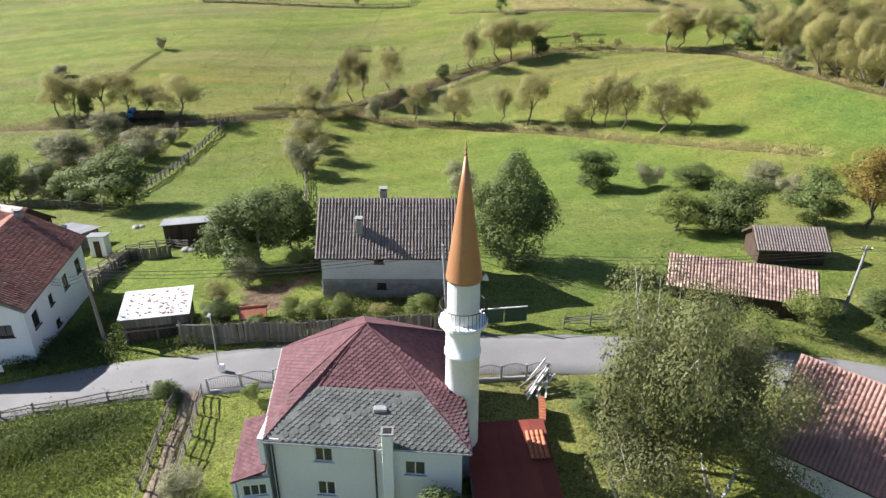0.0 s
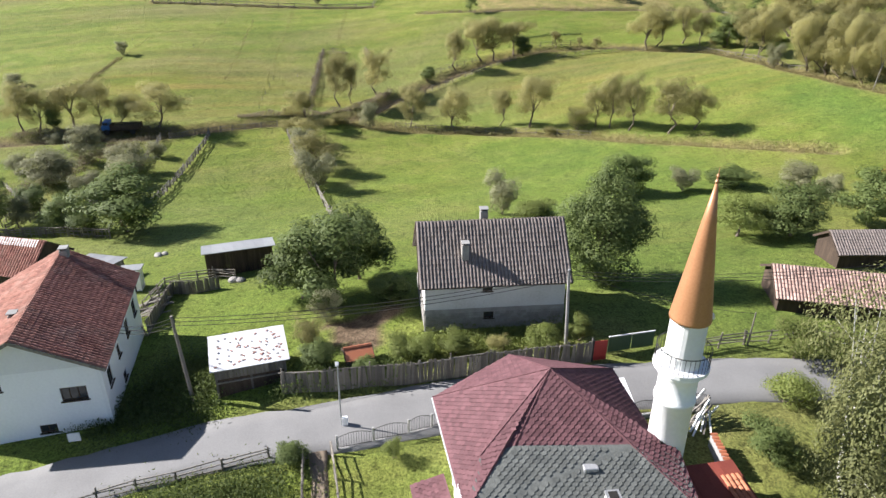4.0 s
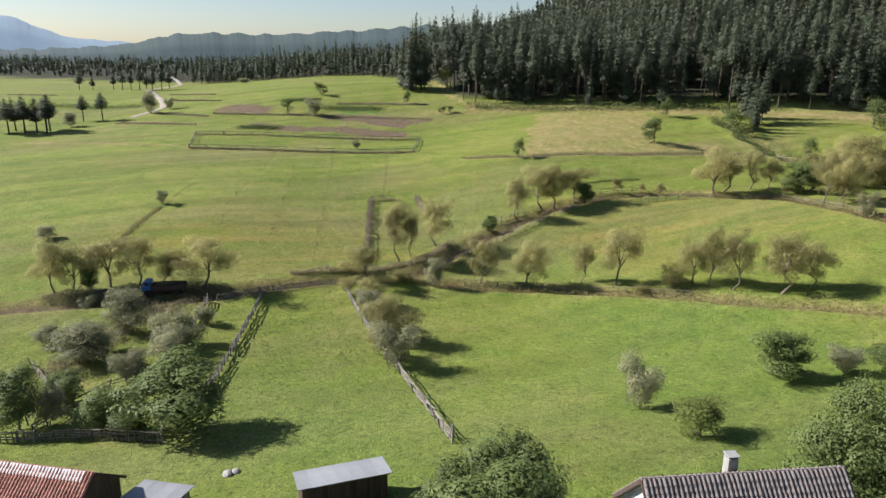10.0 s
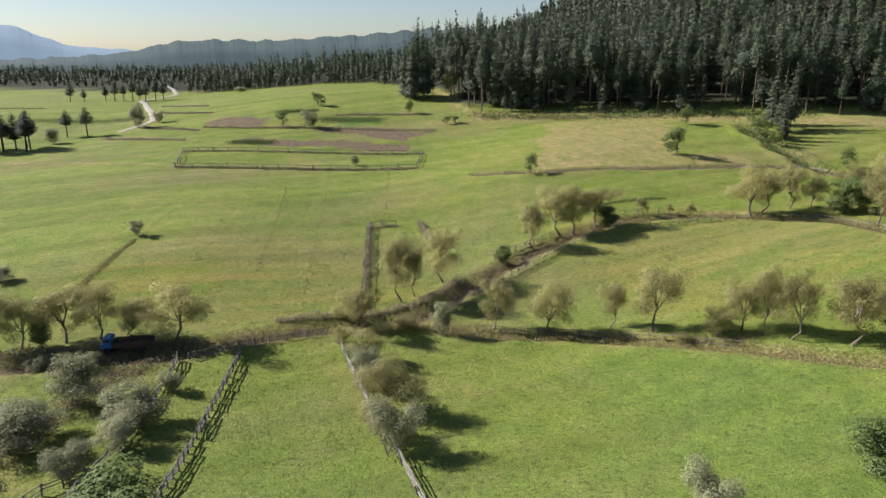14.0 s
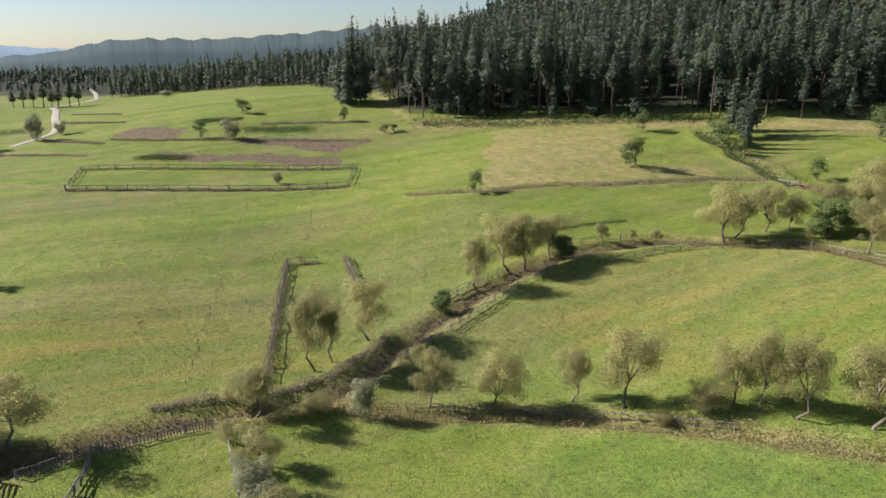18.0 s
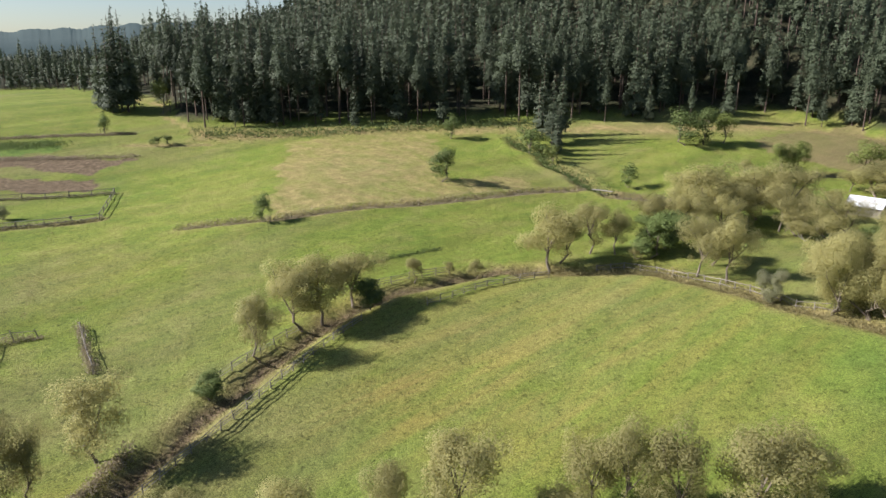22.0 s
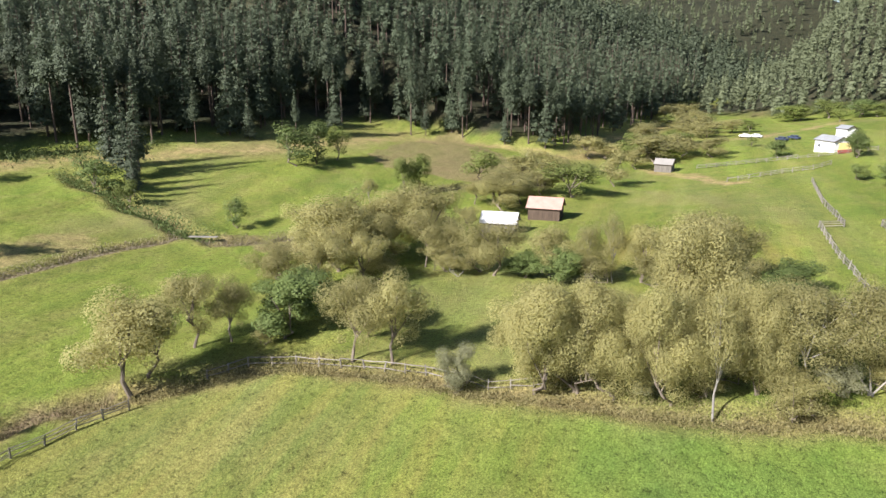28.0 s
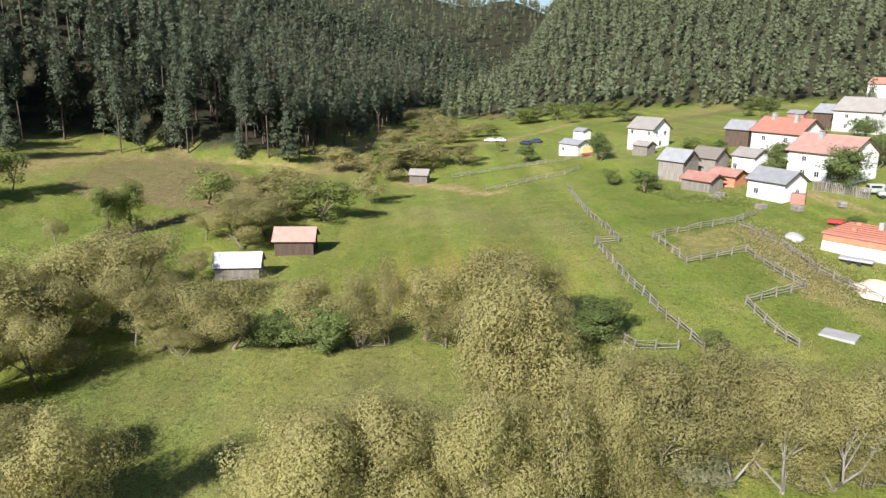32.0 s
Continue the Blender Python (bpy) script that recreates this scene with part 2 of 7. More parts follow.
SHINGLE_GREY = material("grey_green_bitumen_shingle", [(0.085, 0.09, 0.085), (0.155, 0.16, 0.145)], 5, 0.8, 0.3, spread=0.0, island=0.2)
COPPER = material("copper_sheet", [(0.36, 0.165, 0.075), (0.46, 0.23, 0.115)], 2, 0.45, 0.1, metal=0.25, spec=0.5)
WOOD_GREY = material("weathered_grey_wood", [(0.11, 0.095, 0.08), (0.26, 0.235, 0.20)], 3, 0.9, 0.5, stretch=(6, 6, 0.6), spread=0.3)
WOOD_DARK = material("dark_brown_wood", [(0.035, 0.024, 0.018), (0.10, 0.07, 0.05)], 3, 0.9, 0.5, stretch=(6, 6, 0.6), spread=0.3)
METAL_GREY = material("grey_painted_metal", [(0.30, 0.31, 0.32), (0.42, 0.43, 0.44)], 3, 0.5, 0.1, metal=0.4, spec=0.5)
IRON = material("dark_iron", [(0.03, 0.03, 0.032), (0.07, 0.065, 0.06)], 4, 0.6, 0.2, metal=0.5)
CONCRETE = material("grey_concrete", [(0.25, 0.245, 0.235), (0.38, 0.37, 0.355)], 3, 0.9, 0.3)
TIN_LIGHT = material("pale_sheet_metal", [(0.21, 0.215, 0.22), (0.34, 0.34, 0.345)], 3, 0.55, 0.15, metal=0.25, spec=0.5)
BARK = material("grey_brown_bark", [(0.10, 0.08, 0.06), (0.22, 0.18, 0.14)], 6, 0.95, 0.8, stretch=(1, 1, 0.3))
BARK_PALE = material("pale_dead_bark", [(0.15, 0.135, 0.115), (0.27, 0.25, 0.22)], 6, 0.95, 0.6, stretch=(1, 1, 0.3))
BARK_PINE = material("reddish_pine_bark", [(0.06, 0.045, 0.036), (0.12, 0.085, 0.065)], 6, 0.95, 0.8, stretch=(1, 1, 0.3))
ASPHALT = material("worn_asphalt", [(0.18, 0.176, 0.174), (0.26, 0.256, 0.25)], 1.5, 0.9, 0.2, fine=9)
LEAF_WILLOW = leafy("willow_leaves", (0.325, 0.300, 0.124), (0.372, 0.344, 0.148), 0.6)
LEAF_GREY = leafy("grey_willow_leaves", (0.245, 0.245, 0.135), (0.315, 0.31, 0.178), 0.45)
LEAF_GREEN = leafy("orchard_leaves", (0.090, 0.124, 0.036), (0.145, 0.180, 0.056))
LEAF_FRESH = leafy("fresh_green_leaves", (0.12, 0.155, 0.035), (0.21, 0.235, 0.065))
NEEDLES = leafy("dark_needles", (0.052, 0.067, 0.038), (0.082, 0.101, 0.057), 0.3)
# Lighter needles for the far hills: sunlight and haze put into the colour.
NEEDLES_HAZED = leafy("pale_pine_needles", (0.100, 0.116, 0.062), (0.148, 0.166, 0.090), 0.35)

# ---- builders ----
def mesh_of(name, bm, mat):
    me = bpy.data.meshes.new(name)
    bm.to_mesh(me)
    bm.free()
    for m in mat if isinstance(mat, (list, tuple)) else [mat]:
        me.materials.append(m)
    return me


def part(name, bm, mat, parent=None, label="", at=None):
    ob = new(name, mesh_of(name, bm, mat))
    if parent is not None:
        ob.parent = parent
    if at is not None:
        ob.matrix_basis = at
    if label:
        ob["label"] = label
    return ob


def raw(name, verts, faces, mat, parent=None, smooth_shade=False):
    me = bpy.data.meshes.new(name)
    me.from_pydata([tuple(map(float, v)) for v in verts], [], faces)
    me.materials.append(mat)
    if smooth_shade:
        me.shade_smooth()
    ob = new(name, me)
    if parent is not None:
        ob.parent = parent
    return ob


def quick_mesh(name, verts, faces, mats, slots=None):
    """A mesh from arrays; faces is a list of arrays, each of triangles or of quads."""
    me = bpy.data.meshes.new(name)
    sizes = np.concatenate([np.full(len(f), f.shape[1], np.int32) for f in faces])
    loops = np.concatenate([f.ravel() for f in faces]).astype(np.int32)
    me.vertices.add(len(verts))
    me.vertices.foreach_set("co", np.asarray(verts, np.float32).ravel())
    me.loops.add(len(loops))
    me.loops.foreach_set("vertex_index", loops)
    me.polygons.add(len(sizes))
    me.polygons.foreach_set("loop_start", np.r_[0, np.cumsum(sizes)[:-1]].astype(np.int32))
    for m in mats:
        me.materials.append(m)
    if slots is not None:
        me.polygons.foreach_set("material_index", np.asarray(slots, np.int32))
    me.update(calc_edges=True)
    return me


def box(bm, x0, x1, y0, y1, z0, z1, bevel=0.0, m=None):
    r = bmesh.ops.create_cube(bm, size=1)
    vs = r["verts"]
    bmesh.ops.scale(bm, vec=(x1 - x0, y1 - y0, z1 - z0), verts=vs)
    bmesh.ops.translate(bm, vec=((x0 + x1) / 2, (y0 + y1) / 2, (z0 + z1) / 2), verts=vs)
    if m is not None:
        bmesh.ops.transform(bm, matrix=m, verts=vs)
    if bevel:
        edges = list({e for v in vs for e in v.link_edges})
        bmesh.ops.bevel(bm, geom=edges, offset=bevel, segments=1, affect="EDGES")
    return bm


def block(x0, x1, y0, y1, z0, z1, bevel=0.0, m=None):
    return box(bmesh.new(), x0, x1, y0, y1, z0, z1, bevel, m)


def tube(bm, points, radii, sides=6):
    """A tapered tube along a line of points."""
    rings = []
    for i, p in enumerate(points):
        a, b = Vector(points[max(i - 1, 0)]), Vector(points[min(i + 1, len(points) - 1)])
        way = (b - a).normalized()
        u = way.orthogonal().normalized()
        w = way.cross(u)
        rings.append([bm.verts.new(Vector(p) + radii[i] * (math.cos(t) * u + math.sin(t) * w))
                      for t in (2 * math.pi * k / sides for k in range(sides))])
    for r, s in zip(rings, rings[1:]):
        for k in range(sides):
            bm.faces.new((r[k], r[(k + 1) % sides], s[(k + 1) % sides], s[k]))
    bm.faces.new(rings[0][::-1])
    bm.faces.new(rings[-1])
    return bm


def lathe(bm, profile, sides=20):
    """A solid of turning: (radius, height) pairs from below upwards."""
    rings = [[bm.verts.new((r * math.cos(2 * math.pi * k / sides), r * math.sin(2 * math.pi * k / sides), z)) for k in range(sides)] for r, z in profile]
    for r, s in zip(rings, rings[1:]):
        for k in range(sides):
            bm.faces.new((r[k], r[(k + 1) % sides], s[(k + 1) % sides], s[k]))
    bm.faces.new(rings[0][::-1])
    bm.faces.new(rings[-1])
    return bm


def thing(name, x, y, z, turn, label, category, group="", kind=""):
    ob = new(name)
    ob.empty_display_size = 0.3
    ob.matrix_basis = pose(x, y, z, 0, 0, turn)
    return tagged(ob, label, category, group, kind)


def ground_z(x, y):
    return float(relief(x, y))


# ---- trees ----
def leaf_cloud(rng, clumps, count, size, droop=0.0):
    """Leaf blades scattered over the outer part of clumps (centre, radii)."""
    weights = np.array([c[1][0] * c[1][1] for c in clumps])
    pick = rng.choice(len(clumps), count, p=weights / weights.sum())
    centre = np.array([c[0] for c in clumps])[pick]
    radii = np.array([c[1] for c in clumps])[pick]
    d = rng.normal(size=(count, 3))
    d /= np.linalg.norm(d, axis=1)[:, None]
    depth = np.where(rng.random((count, 1)) < 0.75, 0.86 + 0.2 * rng.random((count, 1)), 0.4 + 0.95 * rng.random((count, 1)))
    p = centre + d * radii * depth
    p[:, 2] -= droop * rng.random(count) ** 2
    middle = np.average(centre, axis=0)
    out = (p - middle) / (np.abs(p - middle).max(0) + 1e-6)
    face = d * 0.85 + out * 0.5 + [0, 0, 0.2] + rng.normal(size=(count, 3)) * 0.24
    face /= np.linalg.norm(face, axis=1)[:, None]
    u = rng.normal(size=(count, 3))
    u[:, 2] -= droop * 1.5
    u -= face * (u * face).sum(1)[:, None]
    u /= np.linalg.norm(u, axis=1)[:, None]
    v = np.cross(face, u)
    s = size * (0.6 + 0.8 * rng.random((count, 1)))
    leaf = np.stack([p - u * s * 1.1, p + u * s * 0.6 + v * s * 0.5, p + u * s * 0.6 - v * s * 0.5], 1)
    faces = np.arange(count * 3).reshape(-1, 3)
    return leaf.reshape(-1, 3), faces


def broadleaf(seed, height, width, bark, leaves, stems=1, count=1500, size=0.26, bare=0.25, droop=0.4, lean=0.0, dead=0, fill=16, taper=0.0):
    """Meshes of a tree: forked trunk with limbs, and a crown of leaves round the limbs' ends."""
    rng = np.random.default_rng(seed)
    bm = bmesh.new()
    clumps = []
    for s in range(stems):
        a0 = rng.random() * 6.28
        spread = 0.10 + (0.22 if stems > 1 else 0)
        top = np.array([math.cos(a0) * spread * width + lean, math.sin(a0) * spread * width, height * (bare + 0.22)])
        foot = np.array([math.cos(a0), math.sin(a0), 0]) * (0.15 if stems > 1 else 0)
        mid = (foot + top) / 2 + rng.normal(size=3) * 0.05 * height * np.array([1, 1, 0.2])
        r = 0.013 * height / (stems ** 0.55) + 0.02
        tube(bm, [foot - np.array([0, 0, 0.4]), foot + np.array([0, 0, 0.25]), mid, top], [r * 1.35, r * 1.1, r * 0.85, r * 0.7], 7)
        limbs = 5 if stems == 1 else 3
        for k in range(limbs + dead):
            a = a0 + 6.28 * (k + 0.5 * rng.random()) / limbs
            out = width * (0.22 + 0.22 * rng.random()) * (1.0 if k < limbs else 0.6)
            end = np.array([math.cos(a) * out + top[0] * 0.8, math.sin(a) * out + top[1] * 0.8, height * (bare + 0.25 + (0.78 - bare) * rng.random() ** 0.8)])
            if k == 0:
                end = np.array([top[0], top[1], height * 0.9]) + rng.normal(size=3) * 0.04 * height
            start = top - (top - mid) * rng.random() * 0.7
            elbow = start + (end - start) * 0.5 + np.array([0, 0, 0.06 * height]) + rng.normal(size=3) * 0.03 * height
            tube(bm, [start, elbow, end], [r * 0.6, r * 0.38, r * 0.12], 5)
            for q in range(3):
                f = 0.45 + 0.25 * q
                b0 = elbow + (end - elbow) * (f - 0.4)
                b1 = b0 + rng.normal(size=3) * 0.10 * width + np.array([0, 0, 0.08 * height])
                tube(bm, [b0, b1], [r * 0.2, r * 0.06], 4)
                if k < limbs:
                    clumps.append((b1, np.array([0.16, 0.16, 0.11 * height / width]) * width * (0.7 + 0.6 * rng.random())))
            if k < limbs:
                clumps.append((end, np.array([0.19, 0.19, 0.13 * height / width]) * width * (0.75 + 0.5 * rng.random())))
    core = np.array([lean * 0.6, 0, height * (0.51 + 0.47 * bare)])
    span = np.array([0.37 * width, 0.37 * width, height * (0.42 - 0.42 * bare)])
    for k in range(fill):
        d = rng.normal(size=3)
        d /= np.linalg.norm(d)
        clumps.append((core + d * span * rng.uniform(0.55, 1.05), np.array([0.13, 0.13, 0.085 * height / width]) * width * rng.uniform(0.6, 1.3)))
    verts, faces = leaf_cloud(rng, clumps, count, size, droop)
    reach = np.percentile(np.hypot(verts[:, 0], verts[:, 1]), 97)
    top = np.percentile(verts[:, 2], 99.7)
    verts[:, :2] *= 0.5 * width / reach
    verts[:, 2] *= height / top
    verts[:, :2] *= 1 + taper * (0.45 - verts[:, 2:3] / height)
    verts[:, 2] = np.maximum(verts[:, 2], 0.15 + 0.2 * rng.random(len(verts)))
    for v in bm.verts:
        v.co.x, v.co.y, v.co.z = v.co.x * 0.5 * width / reach, v.co.y * 0.5 * width / reach, v.co.z * min(1.0, height / top)
    trunk = mesh_of("trunk", bm, bark)
    return trunk, quick_mesh("crown", verts, [faces], [leaves])


def plant(name, meshes, x, y, turn, scale, label, category="tree", group="", sink=0.0, tall=1.0):
    """A tree as a thing with its trunk and crown."""
    ob = thing(name, x, y, ground_z(x, y) - sink, turn, label, category, group)
    ob.scale = (scale, scale, scale * tall)
    for part_name, me in zip(("trunk", "crown"), meshes):
        child = new(part_name, me)
        child.parent = ob
    return ob


def conifer_arrays(seed, height=22.0, width=6.0, bare=0.25, count=260, size=0.8, pine=False):
    """Vertices and faces of a conifer's trunk and of its tufts of needles, which sit on branches that hang in tiers."""
    rng = np.random.default_rng(seed)
    sides = 5
    t, f_trunk = [], []
    levels = [(0, 0.22), (0.5, 0.13), (0.97, 0.03)]
    bend = rng.normal(size=2) * 0.3
    for h, r in levels:
        for k in range(sides):
            t.append((r * math.cos(6.2832 * k / sides) + bend[0] * h, r * math.sin(6.2832 * k / sides) + bend[1] * h, h * height - (0.6 if h == 0 else 0)))
    for i in range(len(levels) - 1):
        for k in range(sides):
            f_trunk.append((i * sides + k, i * sides + (k + 1) % sides, (i + 1) * sides + (k + 1) % sides, (i + 1) * sides + k))
    n = max(26, min(90, count // 22))
    q = (np.arange(n) + rng.random(n)) / n
    q = 1 - (1 - q) ** (0.72 if pine else 0.62)
    az = np.arange(n) * 2.39996 + rng.normal(size=n) * 0.5
    if pine:
        shape = np.minimum(1, 0.5 + 2.2 * q) * (1 - q) ** 0.8 + 0.04
        sag, rise = 0.05, 0.22
    else:
        shape = np.minimum(1, 0.75 + 1.5 * q) * (1 - q) ** 0.9 + 0.03
        sag, rise = 0.38, 0.0
    long = width / 2 * shape * rng.uniform(0.6, 1.2, n)
    high = height * (bare + (0.985 - bare) * q)
    pick = rng.choice(n, count, p=(long + 0.12) ** 1.25 / ((long + 0.12) ** 1.25).sum())
    f = rng.random(count) ** 0.55
    spread = (0.16 + 0.16 * f) * (0.5 + long[pick])
    side = rng.normal(size=count) * spread * 0.8
    a = az[pick]
    r = f * long[pick]
    x, y = np.cos(a) * r - np.sin(a) * side, np.sin(a) * r + np.cos(a) * side
    z = high[pick] + (rise - sag) * r + rng.normal(size=count) * (0.30 if pine else 0.16) * (0.4 + long[pick] * 0.5)
    p = np.c_[x, y, np.minimum(z, height)]
    out = np.c_[np.cos(a), np.sin(a), np.zeros(count)]
    face = out * 0.8 + [0, 0, 0.5] + rng.normal(size=(count, 3)) * 0.2
    u = rng.normal(size=(count, 3)) + out * 0.5 - [0, 0, 0.5]
    p[:, :2] += bend * (p[:, 2:3] / height)
    face /= np.linalg.norm(face, axis=1)[:, None]
    u -= face * (u * face).sum(1)[:, None]
    u /= np.linalg.norm(u, axis=1)[:, None]
    v = np.cross(face, u)
    s = size * (0.55 + 0.7 * rng.random((count, 1))) * (1.1 - 0.45 * (p[:, 2:3] / height))
    tufts = np.stack([p + u * s, p - u * s * 0.7 + v * s * 0.6, p - u * s * 0.7 - v * s * 0.6], 1).reshape(-1, 3)
    return np.array(t), np.array(f_trunk), tufts, np.arange(count * 3).reshape(-1, 3)


def conifer(seed, needles=None, **kw):
    t, f, v, g = conifer_arrays(seed, **kw)
    return quick_mesh("trunk", t, [f], [BARK_PINE]), quick_mesh("crown", v, [g], [needles or NEEDLES])

# ---- ground ----
STUBBLE = [(35, 262), (64, 260), (73, 250), (57, 214), (77, 211.5), (73, 203.7), (47.7, 201.5), (17, 204)]
PLOTS = [[(-79.5, 287), (-78.4, 299.5), (-59.3, 292.4), (-58.1, 280)], [(-64, 256.5), (-63.3, 263), (-10.9, 253.3), (-13, 244.2)],
         [(-41.4, 272.6), (-33.9, 275.7), (-2.6, 265.3), (-11.6, 257)]]
HERBS = [(-36.3, 286.6), (-20.2, 286.4), (-20.4, 275.2), (-33.9, 275.7)]
DRY = [[(154.8, 219.3), (203, 222.5), (186, 190), (165, 172), (153, 182), (148.4, 203.8)], [(141.7, 103), (146, 93.7), (134.2, 94.3), (128.2, 101.5)],
       [(146, 92), (130.4, 87.5), (116.5, 82.8), (110.4, 84.9), (115.5, 88), (121.7, 91), (133, 93.8)], [(322, 97), (353, 72), (366, 48), (352, 46), (312, 79)], [(480, 190), (402, 158), (378, 146), (382, 166)], [(88, 200), (100, 188), (124, 188), (120, 176), (104, 176), (92, 186)]]
DIRT_ROADS = [[(204, 159), (199, 149.5), (187.5, 138), (184.7, 132.7)],
              [(266, 150.7), (275, 142.3), (296, 134.4), (322, 123)], [(166.5, 78.4), (161.6, 76.2), (158, 73.8)]]
YARD = [(-16.3, 51.0), (-11.5, 50.3), (-12.6, 45.5), (-15.8, 46.4)]


def axis(lo, near_lo, near_hi, hi, step, grow=1.12):
    out = list(np.arange(near_lo, near_hi + step / 2, step))
    s, a = step, near_hi
    while a < hi:
        s *= grow
        a += s
        out.append(a)
    s, a = step, near_lo
    while a > lo:
        s *= grow
        a -= s
        out.insert(0, a)
    return np.array(out)


def grass_material():
    """Meadow grass: swards of several greens, mowing streaks, and by the cover plan stubble, bare soil and lush or yellowed strips."""
    m = bpy.data.materials.new("meadow_grass")
    m.use_nodes = True
    n, l = m.node_tree.nodes, m.node_tree.links
    shader = n["Principled BSDF"]
    shader.inputs["Roughness"].default_value = 0.9
    shader.inputs["Specular IOR Level"].default_value = 0.12
    place = n.new("ShaderNodeTexCoord")

    def noise_at(scale, detail=4.0, stretch=(1, 1, 1), turn=0.0, rough=0.55):
        mp = n.new("ShaderNodeMapping")
        mp.vector_type = "TEXTURE"
        mp.inputs["Scale"].default_value, mp.inputs["Rotation"].default_value = [1 / k for k in stretch], (0, 0, turn)
        l.new(place.outputs["Object"], mp.inputs["Vector"])
        t = n.new("ShaderNodeTexNoise")
        t.inputs["Scale"].default_value, t.inputs["Detail"].default_value, t.inputs["Roughness"].default_value = scale, detail, rough
        l.new(mp.outputs[0], t.inputs["Vector"])
        return t.outputs["Fac"]

    def ramp(src, stops):
        r = n.new("ShaderNodeValToRGB")
        while len(r.color_ramp.elements) < len(stops):
            r.color_ramp.elements.new(0.5)
        for e, (p, c) in zip(r.color_ramp.elements, stops):
            e.position = p
            e.color = (*c, 1) if isinstance(c, tuple) else (c, c, c, 1)
        l.new(src, r.inputs["Fac"])
        return r.outputs["Color"]

    def mix(fac, a, b, how="MIX"):
        x = n.new("ShaderNodeMix")
        x.data_type, x.blend_type = "RGBA", how
        for sock, v in ((0, fac), (6, a), (7, b)):
            if isinstance(v, (int, float)):
                x.inputs[sock].default_value = v if sock == 0 else (v, v, v, 1)
            elif isinstance(v, tuple):
                x.inputs[sock].default_value = (*v, 1)
            else:
                l.new(v, x.inputs[sock])
        return x.outputs[2]

    sward = ramp(noise_at(0.035, 5), [(0.30, (0.110, 0.162, 0.026)), (0.5, (0.154, 0.192, 0.033)), (0.7, (0.210, 0.206, 0.055))])
    patches = ramp(noise_at(0.22, 6), [(0.3, (0.084, 0.130, 0.021)), (0.5, (0.150, 0.186, 0.031)), (0.66, (0.220, 0.208, 0.066))])
    col = mix(0.45, sward, patches)
    floor = n.new("ShaderNodeVertexColor")
    floor.layer_name = "floor"
    under = n.new("ShaderNodeSeparateColor")
    l.new(floor.outputs["Color"], under.inputs["Color"])
    golden = n.new("ShaderNodeMath")
    golden.operation = "MULTIPLY"
    golden.inputs[1].default_value = 0.42
    l.new(under.outputs["Green"], golden.inputs[0])
    col = mix(golden.outputs[0], col, (0.215, 0.205, 0.030))
    streak = ramp(noise_at(0.42, 4, (1, 0.07, 1), -1.36), [(0.42, 0.0), (0.62, 1.0)])
    strength = n.new("ShaderNodeMath")
    strength.operation = "MULTIPLY_ADD"
    strength.inputs[1].default_value, strength.inputs[2].default_value = 0.75, 0.10
    l.new(under.outputs["Green"], strength.inputs[0])
    gray = n.new("ShaderNodeCombineColor")
    for sock in ("Red", "Green", "Blue"):
        l.new(strength.outputs[0], gray.inputs[sock])
    col = mix(mix(1.0, streak, gray.outputs[0], "MULTIPLY"), col, (0.31, 0.225, 0.065))
    worn = ramp(noise_at(0.028, 7, (1, 0.45, 1), -1.1, 0.62), [(0.50, 0.0), (0.68, 0.55)])
    col = mix(worn, col, (0.205, 0.175, 0.085))
    swath = ramp(noise_at(0.16, 5, (1, 0.05, 1), -1.3), [(0.38, 0.86), (0.62, 1.12)])
    col = mix(1.0, col, swath, "MULTIPLY")
    cover = n.new("ShaderNodeVertexColor")
    cover.layer_name = "cover"
    parts = n.new("ShaderNodeSeparateColor")
    l.new(cover.outputs["Color"], parts.inputs["Color"])
    dry = ramp(noise_at(0.6, 6), [(0.3, (0.21, 0.160, 0.070)), (0.65, (0.36, 0.275, 0.125))])
    soil = ramp(noise_at(1.1, 6), [(0.3, (0.085, 0.058, 0.036)), (0.7, (0.200, 0.145, 0.095))])
    lush = ramp(noise_at(0.4, 6), [(0.3, (0.075, 0.135, 0.026)), (0.7, (0.145, 0.21, 0.04))])
    col = mix(parts.outputs["Blue"], col, lush)
    ragged = n.new("ShaderNodeMath")
    ragged.operation, ragged.use_clamp = "MULTIPLY", True
    l.new(parts.outputs["Red"], ragged.inputs[0])
    l.new(ramp(noise_at(0.3, 6, (1, 0.5, 1), 0.4, 0.65), [(0.34, 0.35), (0.6, 1.35)]), ragged.inputs[1])
    col = mix(ragged.outputs[0], col, dry)
    col = mix(parts.outputs["Green"], col, soil)
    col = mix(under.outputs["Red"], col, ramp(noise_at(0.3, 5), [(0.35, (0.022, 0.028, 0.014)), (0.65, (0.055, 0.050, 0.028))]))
    tuft = noise_at(1.5, 7, rough=0.72)
    hump = noise_at(0.4, 4, (1, 0.7, 1), 1.3)
    blade = noise_at(6.0, 6, rough=0.85)
    col = mix(1.0, col, ramp(tuft, [(0.32, 0.48), (0.46, 0.98), (0.70, 1.25)]), "MULTIPLY")
    col = mix(1.0, col, ramp(blade, [(0.36, 0.42), (0.64, 1.50)]), "MULTIPLY")
    l.new(col, shader.inputs["Base Color"])
    rise = n.new("ShaderNodeMath")
    rise.operation = "MULTIPLY_ADD"
    rise.inputs[1].default_value = 0.35
    l.new(blade, rise.inputs[0])
    l.new(tuft, rise.inputs[2])
    swell = n.new("ShaderNodeMath")
    swell.operation = "MULTIPLY_ADD"
    swell.inputs[1].default_value = 1.6
    l.new(hump, swell.inputs[0])
